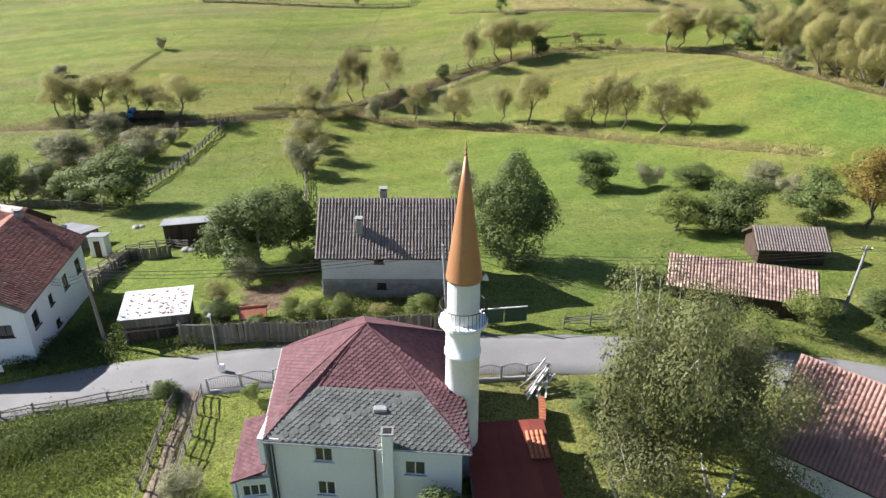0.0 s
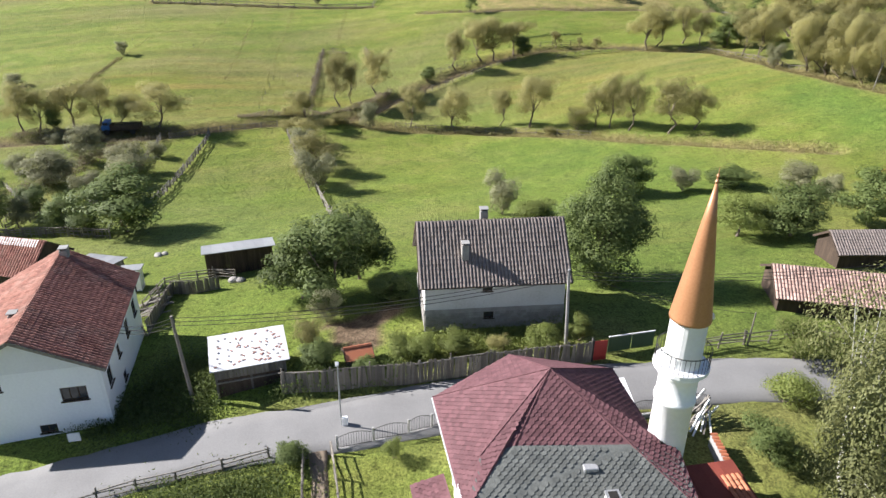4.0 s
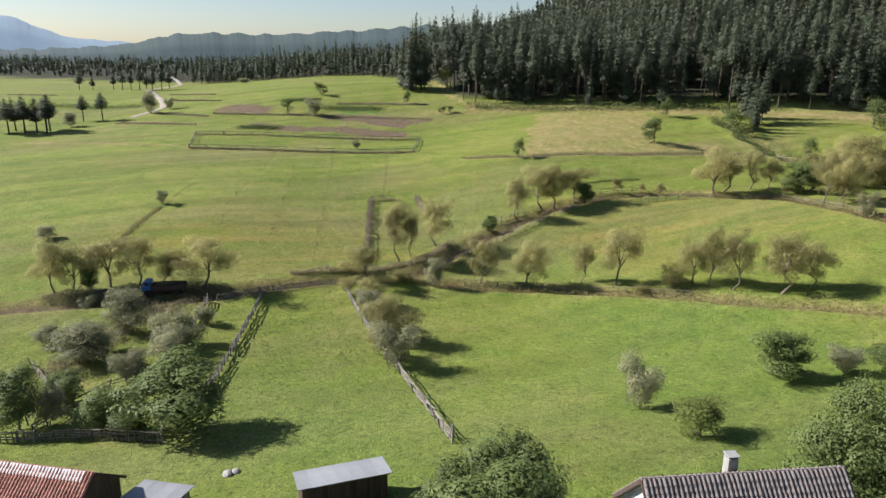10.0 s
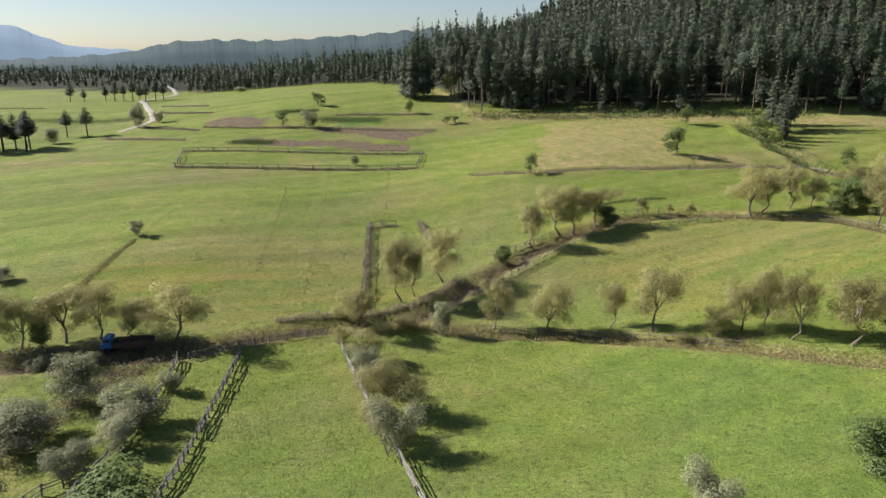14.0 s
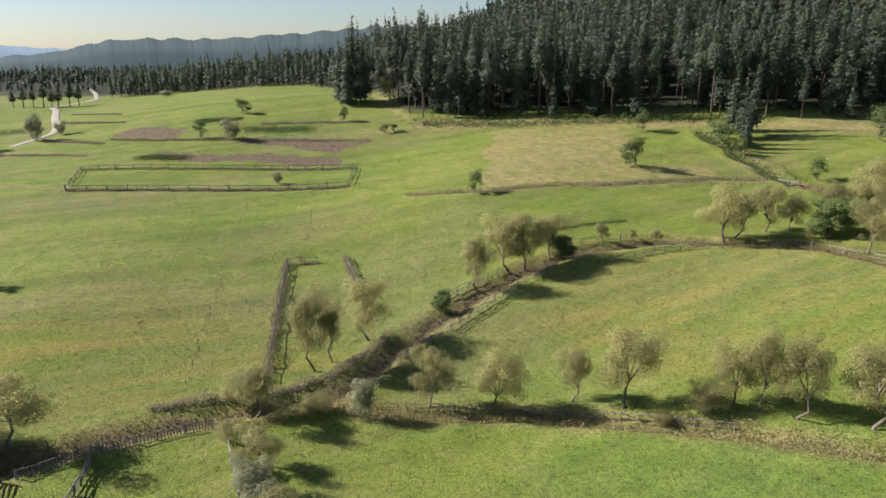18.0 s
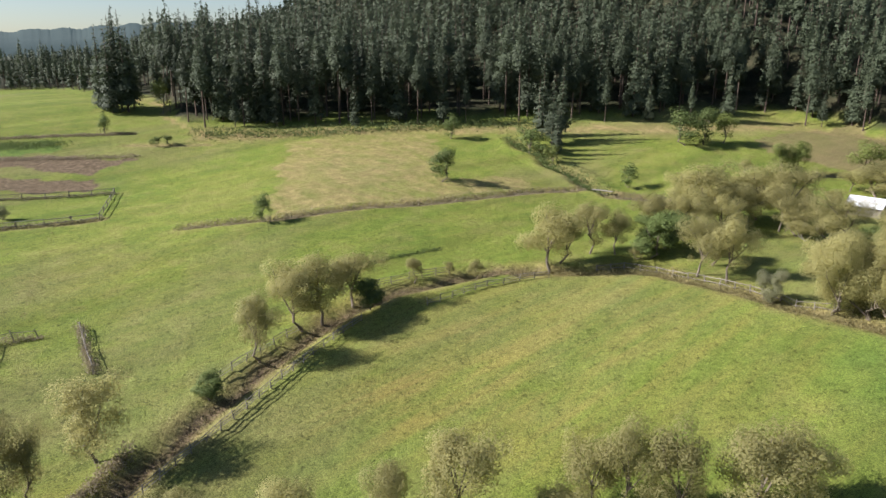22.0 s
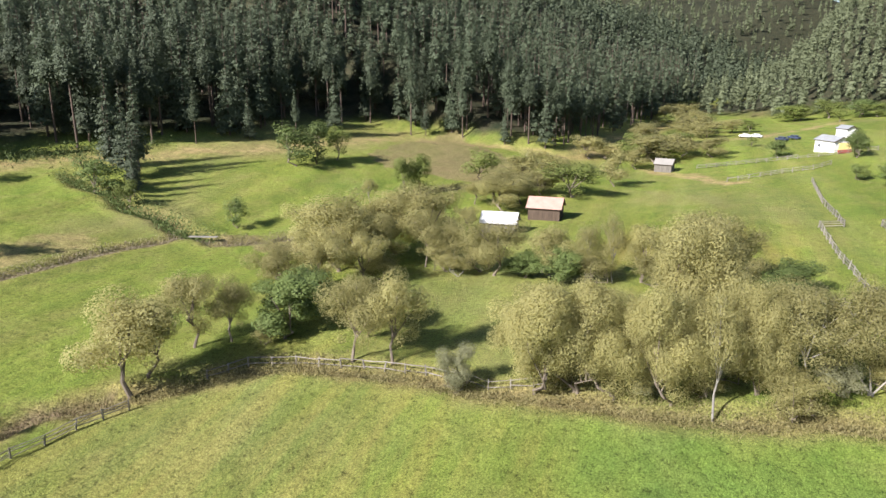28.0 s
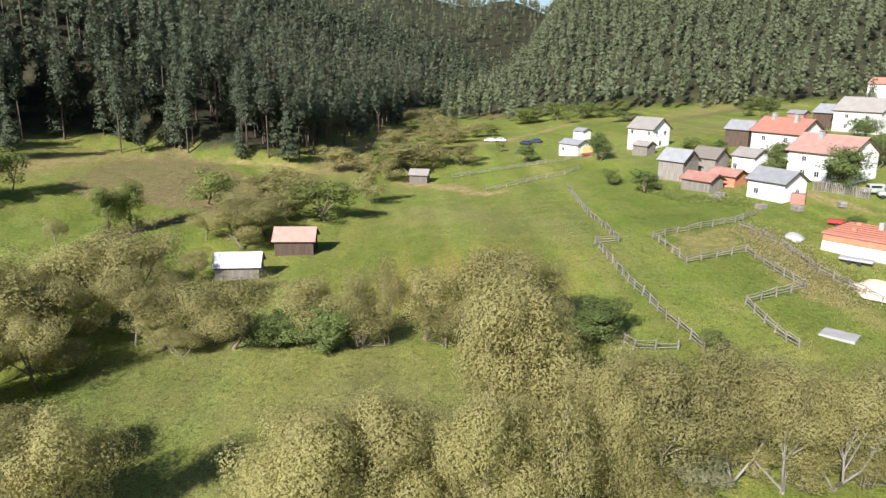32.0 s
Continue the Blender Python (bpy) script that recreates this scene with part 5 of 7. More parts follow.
def fence(label, pts, high=1.1, gap=2.2, rails=3, pickets=0.0, boards=0.0, seed=1, lean=5.0, group="wooden fences in the valley", name="fence", fat=1.0):
    """Posts with rails, pickets or boards along a line, each its own part."""
    r = np.random.default_rng(seed)
    spots = walk_line(pts, gap)
    x0, y0 = spots[0]
    z0 = ground_z(x0, y0)
    ob = thing(name, x0, y0, z0, 0, label, "fence", group)
    local = [Vector((x - x0, y - y0, ground_z(x, y) - z0)) for x, y in spots]
    for i, p in enumerate(local):
        o = new("post", POSTS[i % 3])
        o.parent = ob
        h = high * r.uniform(0.95, 1.2)
        o.matrix_basis = Matrix.Translation(p) @ Euler((radians(r.normal() * lean), radians(r.normal() * lean), r.uniform(0, 6))).to_matrix().to_4x4() @ Matrix.Diagonal((fat, fat, h, 1))
    for a, b in zip(local, local[1:]):
        d = b - a
        way = d.to_track_quat("X", "Z").to_matrix().to_4x4()
        for k in range(rails):
            if r.random() < 0.06 and rails > 2:
                continue
            up = high * (0.28 + 0.68 * k / max(1, rails - 1)) if rails > 1 else high * 0.8
            e0, e1 = a + Vector((0, 0, up + r.normal() * 0.05)), b + Vector((0, 0, up + r.normal() * 0.07))
            dd = e1 - e0
            o = new("rail", RAIL)
            o.parent = ob
            o.matrix_basis = Matrix.Translation(e0 - dd * 0.04) @ dd.to_track_quat("X", "Z").to_matrix().to_4x4() @ Matrix.Diagonal((dd.length * 1.08, fat, fat, 1))
        for step, me in ((pickets, PICKET), (boards, BOARD)):
            if not step:
                continue
            n = max(1, int(d.length / step))
            for i in range(n):
                q = a + d * ((i + 0.5) / n)
                o = new(me.name.split(".")[0], me)
                o.parent = ob
                turn = math.atan2(d.y, d.x)
                o.matrix_basis = Matrix.Translation(q + Vector((math.sin(turn), -math.cos(turn), 0)) * 0.06) @ Euler((radians(r.normal() * 2), radians(r.normal() * 2.5), turn)).to_matrix().to_4x4() @ Matrix.Diagonal((1, 1, high * r.uniform(0.9, 1.08), 1))
    return ob


def scrub(name, pts, wide, high, count, leaves, label, seed, size=0.16):
    """Weeds and brush along a line, too fine to count."""
    r = np.random.default_rng(seed)
    count, size = int(count * 1.8), size * 0.72
    line = np.array(walk_line(pts, 0.8))
    pick = r.integers(len(line), size=count)
    p = line[pick] + r.normal(size=(count, 2)) * wide * 0.5
    clump = 0.35 + 0.65 * (np.sin(p[:, 0] * 0.9 + 2 * np.sin(p[:, 1] * 0.7)) * 0.5 + 0.5)
    z = relief(p[:, 0], p[:, 1]) + high * clump * r.random(count) ** 1.3 + 0.05
    c = np.c_[p, z]
    u = r.normal(size=(count, 3)) * [0.6, 0.6, 1.0] + [0, 0, 0.5]
    u /= np.linalg.norm(u, axis=1)[:, None]
    v = np.cross(u, r.normal(size=(count, 3)))
    v /= np.linalg.norm(v, axis=1)[:, None]
    s = size * (0.5 + r.random((count, 1)))
    blades = np.stack([c + u * s, c - u * s * 0.7 + v * s * 0.45, c - u * s * 0.7 - v * s * 0.45], 1).reshape(-1, 3)
    ob = raw(name, blades, [tuple(f) for f in np.arange(count * 3).reshape(-1, 3).tolist()], leaves)
    return tagged(ob, label, "weeds", kind="stuff")

# ---- the house beside the road ----
gable_house("house", "white plastered village house with weathered brown tiles", "house", -4.35, 50.5, -1.2, 0, 10.1, 6.4, 3.2, 3.15, OLD_PLASTER, CLAY_GREY, 0.42,
            wins=[("f", -0.6, 2.4, 0.72, 0.62, 0), ("f", -0.45, 0.18, 0.75, 0.55, 0), ("l", -1.0, 2.6, 0.9, 1.1, 1)], tiles=2, frame_mat=WOOD_DARK, plinth=(1.05, RUBBLE), chimneys=[(-2.1, -2.0, 5.6, 0.5), (-0.4, 0.7, 7.0, 0.55)])
fence("tall weathered grey board fence along the road", [(-19.1, 42.1), (-15.9, 41.7), (-10.8, 41.7), (-5.5, 42.1), (1.4, 42.6)], 1.65, 2.4, 2, boards=0.175, seed=4, lean=1.5, group="board fences", name="board_fence")
gate = thing("garden_gate", 1.6, 42.65, ground_z(1.6, 42.65), 5, "red painted sheet metal garden gate", "gate")
box_part("gate_leaf", 0, 0.95, -0.02, 0.02, 0.05, 1.6, RED_PAINT, gate, 0.01)
box_part("gate_post", -0.12, 0, -0.06, 0.06, -0.4, 1.7, IRON, gate)
gate = thing("yard_gate", 2.8, 43.2, ground_z(4, 43.3), 8, "green metal yard gate with a white pipe top", "gate")
GREEN_PAINT = material("dull_green_paint", [(0.03, 0.06, 0.035), (0.06, 0.10, 0.055)], 2, 0.6, 0.2)
for k in range(2):
    box_part("gate_leaf", k * 1.75, k * 1.75 + 1.7, -0.02, 0.02, 0.15, 1.35, GREEN_PAINT, gate, 0.01)
    box_part("top_pipe", k * 1.75, k * 1.75 + 1.7, -0.03, 0.03, 1.35, 1.42, WHITE_PAINT, gate)
fence("low pole gate of grey rails by the road", [(8.9, 43.1), (12.9, 43.6)], 1.15, 2.0, 5, seed=8, group="gates by the road", name="rail_gate")
fence("rough rail fence closing the yard", [(12.9, 43.6), (17.0, 44.2), (22, 43.2)], 1.0, 2.2, 3, seed=9)
hovel = gable_house("hen_house", "little hen house with an orange red tiled roof", "shed", -14.2, 44.3, ground_z(-14.2, 44.3), 12, 1.6, 1.3, 0.9, 0.4, WOOD_GREY, CLAY_NEW, 0.18, sink=0.3, thick=0.08)

# ---- the white farmhouse ----
gable_house("farmhouse", "large whitewashed farmhouse with a red tiled roof", "house", -34.6, 46.8, -4.1, 96.5, 11.4, 8.7, 4.75, 2.35, WHITEWASH, CLAY_RED, 0.45,
            wins=[("l", 2.55, 2.35, 1.5, 1.0, 2), ("l", -1.75, 3.6, 0.95, 0.55, 1), ("l", 0.6, 0.15, 1.0, 0.6, 1), ("f", -4.3, 2.3, 0.95, 1.25, 1), ("f", -1.5, 2.5, 0.7, 0.9, 1), ("f", 1.4, 2.3, 0.95, 1.2, 1), ("f", -1.3, 0.5, 0.8, 0.6, 0), ("f", 4.2, 2.3, 0.95, 1.2, 1)],
            tiles=2, frame_mat=WOOD_DARK, chimneys=[(-2.3, 0.9, 6.9, 0.5), (5.2, -0.35, 7.6, 0.55)], fascia=WOOD_GREY)
part("notice_board", block(-0.35, 0.35, -0.03, 0.03, 0.6, 1.2), WHITE_PAINT, thing("notice_board", -31.2, 39.6, ground_z(-31.2, 39.6), 5, "small white board on a post", "sign"))
gable_house("barn", "dark timber barn with a red tiled roof", "barn", -48.9, 66.2, -6.7, -16, 14.0, 5.4, 3.1, 2.0, WOOD_DARK, CLAY_RED, 0.35, tiles=1, thick=0.12, sink=0.6)
tin = thing("ridge_sheet", -44.6, 64.9, -1.5, -16, "strip of white sheet metal over a barn ridge", "roofing")
part("sheet", block(-4.6, 2.2, -0.75, 0.0, -0.03, 0.0, 0.0, pose(0, 0, 0.12, 36)), TIN_LIGHT, tin)
board_shed("lean_to", "lean to shed with a pale sheet roof", -38.6, 66.0, -6.4, -16, 3.4, 2.4, 1.7, 2.1, WOOD_GREY, TIN_LIGHT)
out = board_shed("outhouse", "white painted outhouse with a dark door", -34.5, 62.4, ground_z(-34.5, 62.4), 6, 1.5, 1.4, 2.0, 2.25, WHITE_PAINT, TIN_LIGHT, over=0.2, sink=0.3)
box_part("door", -0.3, 0.3, -0.74, -0.71, 0.02, 1.8, WOOD_DARK, out)
WHITE_SHEET = material("white_sheet_metal", [(0.50, 0.50, 0.51), (0.66, 0.66, 0.67)], 3, 0.6, 0.15, metal=0.1, spec=0.5)
cart_shed = board_shed("cart_shed", "open fronted grey board shed with a white sheet roof", -21.4, 44.5, -3.0, 12, 4.5, 3.2, 2.45, 2.15, WOOD_GREY, WHITE_SHEET, openfront=True, over=0.25)
r = np.random.default_rng(21)
bm = bmesh.new()
for k in range(46):
    px, py = r.uniform(-2.2, 2.2), r.uniform(-1.5, 1.5)
    box(bm, -0.10, 0.10, -0.05, 0.05, 0, 0.04, 0, pose(px, py, 2.37 + py * 0.094, 0, 0, r.uniform(0, 180)))
loose = tagged(part("loose_tiles", bm, PINK_TILE, at=pose(-21.4, 44.5, -3.0, 0, 0, 12)), "broken roof tiles lying on a shed roof", "tiles", kind="stuff")
board_shed("tool_shed", "dark board shed with a patched white roof", -25.5, 65.0, -5.3, 13, 6.0, 2.5, 2.0, 2.45, WOOD_DARK, TIN_LIGHT)
fence("weathered rail fence by the tool shed", [(-32.0, 57.0), (-31.6, 61.6), (-30.4, 62.2), (-27.4, 62.9), (-25.4, 61.8)], 1.1, 1.6, 4, seed=15)
for x, y, s in ((-25.6, 61.6, 0.5), (-24.9, 61.4, 0.4), (-35.0, 71.5, 0.45), (-34.4, 71.9, 0.35)):
    st = bmesh.new()
    bmesh.ops.create_icosphere(st, subdivisions=2, radius=s)
    for v in st.verts:
        v.co *= 1 + 0.3 * noise.noise(v.co * 2.2 + Vector((x, y, 0)))
        v.co.z *= 0.6
    tagged(part("boulder", st, RUBBLE, at=pose(x, y, ground_z(x, y) + 0.1)), "pale boulder lying in the grass", "stone", "boulders in the grass")

# ---- mosque and minaret ----
mosque = thing("mosque", 0, 0, 0, 0, "white village mosque with a hipped shingle roof", "mosque")
box_sides = [(("front"), pose(-3.95, 27.0, 0, 0, 0, -4.5), 9.9, [(-2.2, 4.55, 0.98, 0.95, 1), (2.55, 4.0, 1.1, 0.95, 1), (-2.2, 2.2, 1.0, 1.0, 1)]),
             ("west", pose(-9.15, 31.5, 0, 0, 0, -95.5), 8.2, [(-1.8, 2.2, 1.0, 1.3, 1), (1.8, 2.2, 1.0, 1.3, 1)]),
             ("east", pose(0.75, 31.5, 0, 0, 0, 85), 9.6, []), ("north", pose(-4.4, 36.3, 0, 0, 0, 184), 9.6, [])]
for key, at, length, holes in box_sides:
    part("wall", wall_panel(length, 5.9, 0.3, [(c, s, w, h) for c, s, w, h, b in holes], 0), WHITEWASH, mosque, at=Matrix.Translation((0, 0, -4.4)) @ at)
    for c, s, w, h, b in holes:
        window_in(mosque, Matrix.Translation((0, 0, -4.4)) @ at, c, s, w, h, WHITE_PAINT, bars=b)
EAVES = [(-9.3, 27.35, 1.42), (1.45, 26.45, 1.42), (0.85, 37.3, 1.42), (-5.2, 38.45, 2.0), (-9.95, 35.7, 1.42)]
PEAK = (-4.3, 32.9, 5.0)
BREAK = [(-8.25, 29.75, 2.55), (-6.6, 29.85, 2.95), (-1.1, 29.35, 3.0), (1.25, 29.1, 2.6)]


def roof_facet(corners, mat, label=""):
    """A roof face with thickness and rows of small shingles on it."""
    bm = bmesh.new()
    c = [Vector(p) for p in corners]
    up = (c[1] - c[0]).cross(c[2] - c[0]).normalized()
    up = up if up.z > 0 else -up
    top, low = [bm.verts.new(p) for p in c], [bm.verts.new(p - up * 0.12) for p in c]
    bm.faces.new(top)
    bm.faces.new(low[::-1])
    for i in range(len(c)):
        bm.faces.new((top[i], low[i], low[(i + 1) % len(c)], top[(i + 1) % len(c)]))
    facet = part("roof_facet", bm, mat, mosque, label)
    along = Vector((0, 0, 1)).cross(up).normalized()
    rise_way = up.cross(along).normalized()
    V, F = [], []
    us, vs = [(p - c[0]).dot(along) for p in c], [(p - c[0]).dot(rise_way) for p in c]
    poly = list(zip(us, vs))
    v, row = min(vs) + 0.02, 0
    while v < max(vs) - 0.25:
        u = min(us) + (0.17 if row % 2 else 0)
        while u < max(us):
            if all(inside(np.array([u + du]), np.array([v + dv]), poly)[0] for du, dv in ((-0.13, 0.03), (0.13, 0.03), (0, 0.25))):
                o = c[0] + along * u + rise_way * v + up * 0.006
                k = len(V)
                V += [o + along * -0.15 + rise_way * 0.10 + up * 0.03, o + up * 0.035, o + along * 0.15 + rise_way * 0.10 + up * 0.03, o + along * 0.15 + rise_way * 0.26, o + along * -0.15 + rise_way * 0.26]
                F.append((k, k + 1, k + 2, k + 3, k + 4))
            u += 0.34
        v += 0.19
        row += 1
    if V:
        sh = raw("shingles", V, F, mat, facet)
        sh["kind"] = "stuff"


roof_facet([EAVES[0], BREAK[1], BREAK[0]], SHINGLE_GREY, "grey green shingles")
roof_facet([EAVES[0], EAVES[1], BREAK[2]], SHINGLE_GREY, "grey green shingles")
roof_facet([EAVES[0], BREAK[2], BREAK[1]], SHINGLE_GREY, "grey green shingles")
roof_facet([EAVES[1], BREAK[3], BREAK[2]], SHINGLE_GREY, "grey green shingles")
roof_facet([BREAK[0], BREAK[1], PEAK], SHINGLE_RED)
roof_facet([BREAK[1], BREAK[2], PEAK], SHINGLE_RED)
roof_facet([BREAK[2], BREAK[3], PEAK], SHINGLE_RED)
roof_facet([EAVES[1], EAVES[2], PEAK], SHINGLE_RED)
roof_facet([EAVES[1], PEAK, BREAK[3]], SHINGLE_RED)
roof_facet([EAVES[2], EAVES[3], PEAK], SHINGLE_RED)
roof_facet([EAVES[3], EAVES[4], PEAK], SHINGLE_RED)
roof_facet([EAVES[4], EAVES[0], PEAK], SHINGLE_RED)
roof_facet([EAVES[0], BREAK[0], PEAK], SHINGLE_RED)
for a, b in zip(EAVES, EAVES[1:] + EAVES[:1]):
    part("gutter", tube(bmesh.new(), [Vector(a) - Vector((0, 0, 0.1)), Vector(b) - Vector((0, 0, 0.1))], [0.06, 0.06], 6), METAL_GREY, mosque)
for e in [*EAVES[1:], BREAK[0], BREAK[1], BREAK[2]]:
    part("hip_cap", tube(bmesh.new(), [Vector(e) + Vector((0, 0, 0.02)), Vector(PEAK) + Vector((0, 0, 0.02))], [0.035, 0.035], 5), SHINGLE_RED, mosque)
for x in (-8.75, -3.45):
    part("downpipe", tube(bmesh.new(), [(x, 27.0 - (x + 3.95) * 0.079 - 0.12, -4.2), (x, 27.0 - (x + 3.95) * 0.079 - 0.12, 1.2), (x, 27.0 - (x + 3.95) * 0.079 - 0.3, 1.35)], [0.055, 0.055, 0.055], 6), IRON, mosque)
ch = part("chimney", block(-3.05, -2.5, 26.5, 27.05, -4.2, 2.5, 0.02), WHITEWASH, mosque)
part("chimney_cap", block(-3.1, -2.45, 26.45, 27.1, 2.5, 2.58), TIN_LIGHT, ch)
part("chimney_flue", block(-2.98, -2.57, 26.57, 26.98, 2.58, 2.6), DARK, ch)
sky_hatch = part("roof_hatch", block(-3.6, -2.9, 28.4, 29.0, 2.0, 2.55, 0.03), TIN_LIGHT, mosque)
annex = [(-11.0, 26.6, -0.75), (-9.2, 26.9, -0.2), (-9.75, 31.6, -0.2), (-11.5, 31.5, -0.75)]
roof_facet(annex, SHINGLE_RED)
part("porch_wall", wall_panel(1.7, 2.9, 0.2, [(0, 1.7, 1.3, 0.8)], 0), WHITEWASH, mosque, at=pose(-9.95, 27.1, -3.9, 0, 0, 8))
window_in(mosque, pose(-9.95, 27.1, -3.9, 0, 0, 8), 0, 1.7, 1.3, 0.8, bars=2)
part("porch_wall", wall_panel(4.2, 2.9, 0.2, [], 0), WHITEWASH, mosque, at=pose(-10.95, 29.2, -3.9, 0, 0, -95))
minaret = thing("minaret", 1.05, 30.2, 0, 0, "white minaret with a balcony and copper spire", "minaret")
shaft = part("shaft", lathe(bmesh.new(), [(0.98, -4.4), (0.92, 1.0), (0.90, 4.9), (0.97, 4.95), (0.97, 5.15), (0.90, 5.2), (0.90, 6.2), (1.0, 6.45), (1.18, 6.75)], 28), WHITEWASH, minaret)
shaft.data.shade_smooth()
part("balcony", lathe(bmesh.new(), [(1.18, 6.75), (1.27, 6.8), (1.27, 7.0), (0.9, 7.0)], 28), WHITEWASH, minaret)
upper_shaft = part("upper_shaft", lathe(bmesh.new(), [(0.84, 7.0), (0.82, 9.45)], 28), WHITEWASH, minaret)
spire = part("spire", lathe(bmesh.new(), [(0.93, 9.4), (0.92, 9.5), (0.62, 11.7), (0.30, 14.1), (0.06, 15.75)], 28), COPPER, minaret, "orange copper spire")
spire.data.shade_smooth()
finial = bmesh.new()
lathe(finial, [(0.03, 15.7), (0.09, 15.85), (0.03, 15.95), (0.07, 16.1), (0.02, 16.2), (0.01, 16.45)], 10)
part("finial", finial, COPPER, minaret)
railing = part("railing", tube(bmesh.new(), [(1.22 * math.cos(k * 0.2), 1.22 * math.sin(k * 0.2), 7.9) for k in range(33)], [0.025] * 33, 5), IRON, minaret)
BALUSTER = mesh_of("baluster", tube(bmesh.new(), [(0, 0, 7.0), (0, 0, 7.9)], [0.014, 0.014], 5), IRON)
for k in range(36):
    o = new("baluster", BALUSTER)
    o.parent = railing
    o.matrix_basis = Matrix.Translation((1.22 * math.cos(k * 0.17453), 1.22 * math.sin(k * 0.17453), 0))
part("vent", block(-0.66, -0.5, -0.84, -0.70, 2.7, 2.95, 0.02, pose(0, 0, 0, 0, 0, -4)), DARK, minaret)
speaker = thing("loudspeaker", 1.75, 30.3, 9.2, 20, "small white horn loudspeaker on the minaret", "loudspeaker")
bm = lathe(bmesh.new(), [(0.06, 0), (0.08, 0.15), (0.2, 0.4)], 12)
part("horn", bm, WHITE_PAINT, speaker, at=pose(0.1, 0, 0.0, 0, 80))
ext = board_shed("annex", "low annex with dark red roof sheets", 3.75, 28.6, -3.9, 4, 4.3, 5.6, 3.0, 2.5, WHITEWASH, material("dark_red_tile", [(0.16, 0.035, 0.025), (0.24, 0.06, 0.04)], 3, 0.8, 0.3), over=0.15)
strip = thing("tile_strip", 5.6, 29.2, -0.98, 4, "strip of new orange tiles at the roof edge", "roofing")
tile_slope(strip, Matrix.Translation((-0.3, -0.6, 0.0)) @ pose(0, 0, 0, 5), 1.1, 2.0, CLAY_NEW, 3)
wall_b = thing("garden_wall", 6.05, 33.3, ground_z(6, 33.3), 84, "low garden wall with an orange tile coping", "wall")
box_part("wall_body", -1.1, 1.1, -0.12, 0.12, -0.4, 1.0, CONCRETE, wall_b)
tile_slope(wall_b, Matrix.Translation((0, -0.18, 1.0)) @ pose(0, 0, 0, 6), 2.2, 0.36, CLAY_NEW, 5)
pile = thing("beam_pile", 6.3, 36.2, ground_z(6.3, 36.2), 0, "pile of pale beams leaning on a fence", "timber")
r = np.random.default_rng(8)
for k in range(14):
    a = Vector((r.uniform(-1.4, 0.4), r.uniform(-1.3, 0.6), 0.05))
    b = Vector((r.uniform(0.2, 0.9), r.uniform(-0.3, 1.2), r.uniform(0.9, 1.9)))
    part("beam", tube(bmesh.new(), [a, b], [0.07, 0.07], 4), BARK_PALE if k % 2 else WHITE_PAINT, pile)


def iron_fence(label, pts, seed):
    ob = thing("iron_fence", pts[0][0], pts[0][1], ground_z(*pts[0]), 0, label, "fence", "wrought iron fences")
    z0 = ground_z(*pts[0])
    for (ax, ay), (bx, by) in zip(pts, pts[1:]):
        n = max(1, round(math.hypot(bx - ax, by - ay) / 1.9))
        turn = math.degrees(math.atan2(by - ay, bx - ax))
        step = math.hypot(bx - ax, by - ay) / n
        for i in range(n):
            x, y = ax + (bx - ax) * i / n, ay + (by - ay) * i / n
            at = pose(x - pts[0][0], y - pts[0][1], ground_z(x, y) - z0, 0, 0, turn)
            part("plinth", block(0, step, -0.10, 0.10, -0.5, 0.22), CONCRETE, ob, at=at)
            bm = bmesh.new()
            arc = [(step * (0.04 + 0.92 * k / 10), 0, 1.05 + 0.22 * math.sin(math.pi * k / 10)) for k in range(11)]
            tube(bm, arc, [0.02] * 11, 4)
            tube(bm, [(0.04 * step, 0, 0.32), (0.96 * step, 0, 0.32)], [0.018, 0.018], 4)
            panel = part("panel", bm, IRON, ob, at=at)
            for k in range(14):
                px = step * (0.04 + 0.92 * k / 13)
                part("bar", tube(bmesh.new(), [(px, 0, 0.22), (px, 0, 1.04 + 0.22 * math.sin(math.pi * k / 13))], [0.011, 0.011], 4), IRON, panel)
            part("fence_post", block(-0.06, 0.06, -0.06, 0.06, -0.5, 1.2, 0.01), CONCRETE, ob, at=at)
    return ob


iron_fence("black wrought iron fence panels on a concrete plinth", [(-15.4, 36.5), (-11.2, 37.2), (-8.4, 37.9)], 1)
iron_fence("black wrought iron fence panels on a concrete plinth", [(2.2, 37.0), (7.2, 37.4)], 2)
fence("long low rail fence between garden and road", [(-34, 33.9), (-28.6, 35.1), (-24.4, 35.7), (-19.3, 36.5)], 0.85, 2.6, 3, seed=31, lean=2, group="garden fences")
fence("old grey rail fence down the garden path", [(-17.3, 36.0), (-17.1, 32), (-16.8, 27)], 1.0, 1.5, 3, seed=32, group="garden fences")
fence("old grey rail fence down the garden path", [(-15.7, 36.2), (-15.2, 32.5), (-15.1, 27)], 1.0, 1.5, 3, seed=33, group="garden fences")
ribbon("garden_path", [(-16.5, 36.4), (-16.2, 32), (-16.0, 26)], 0.5, 0.04, material("trodden_earth", [(0.16, 0.12, 0.085), (0.28, 0.22, 0.16)], 4, 0.95, 0.5), "narrow trodden earth path", "path")

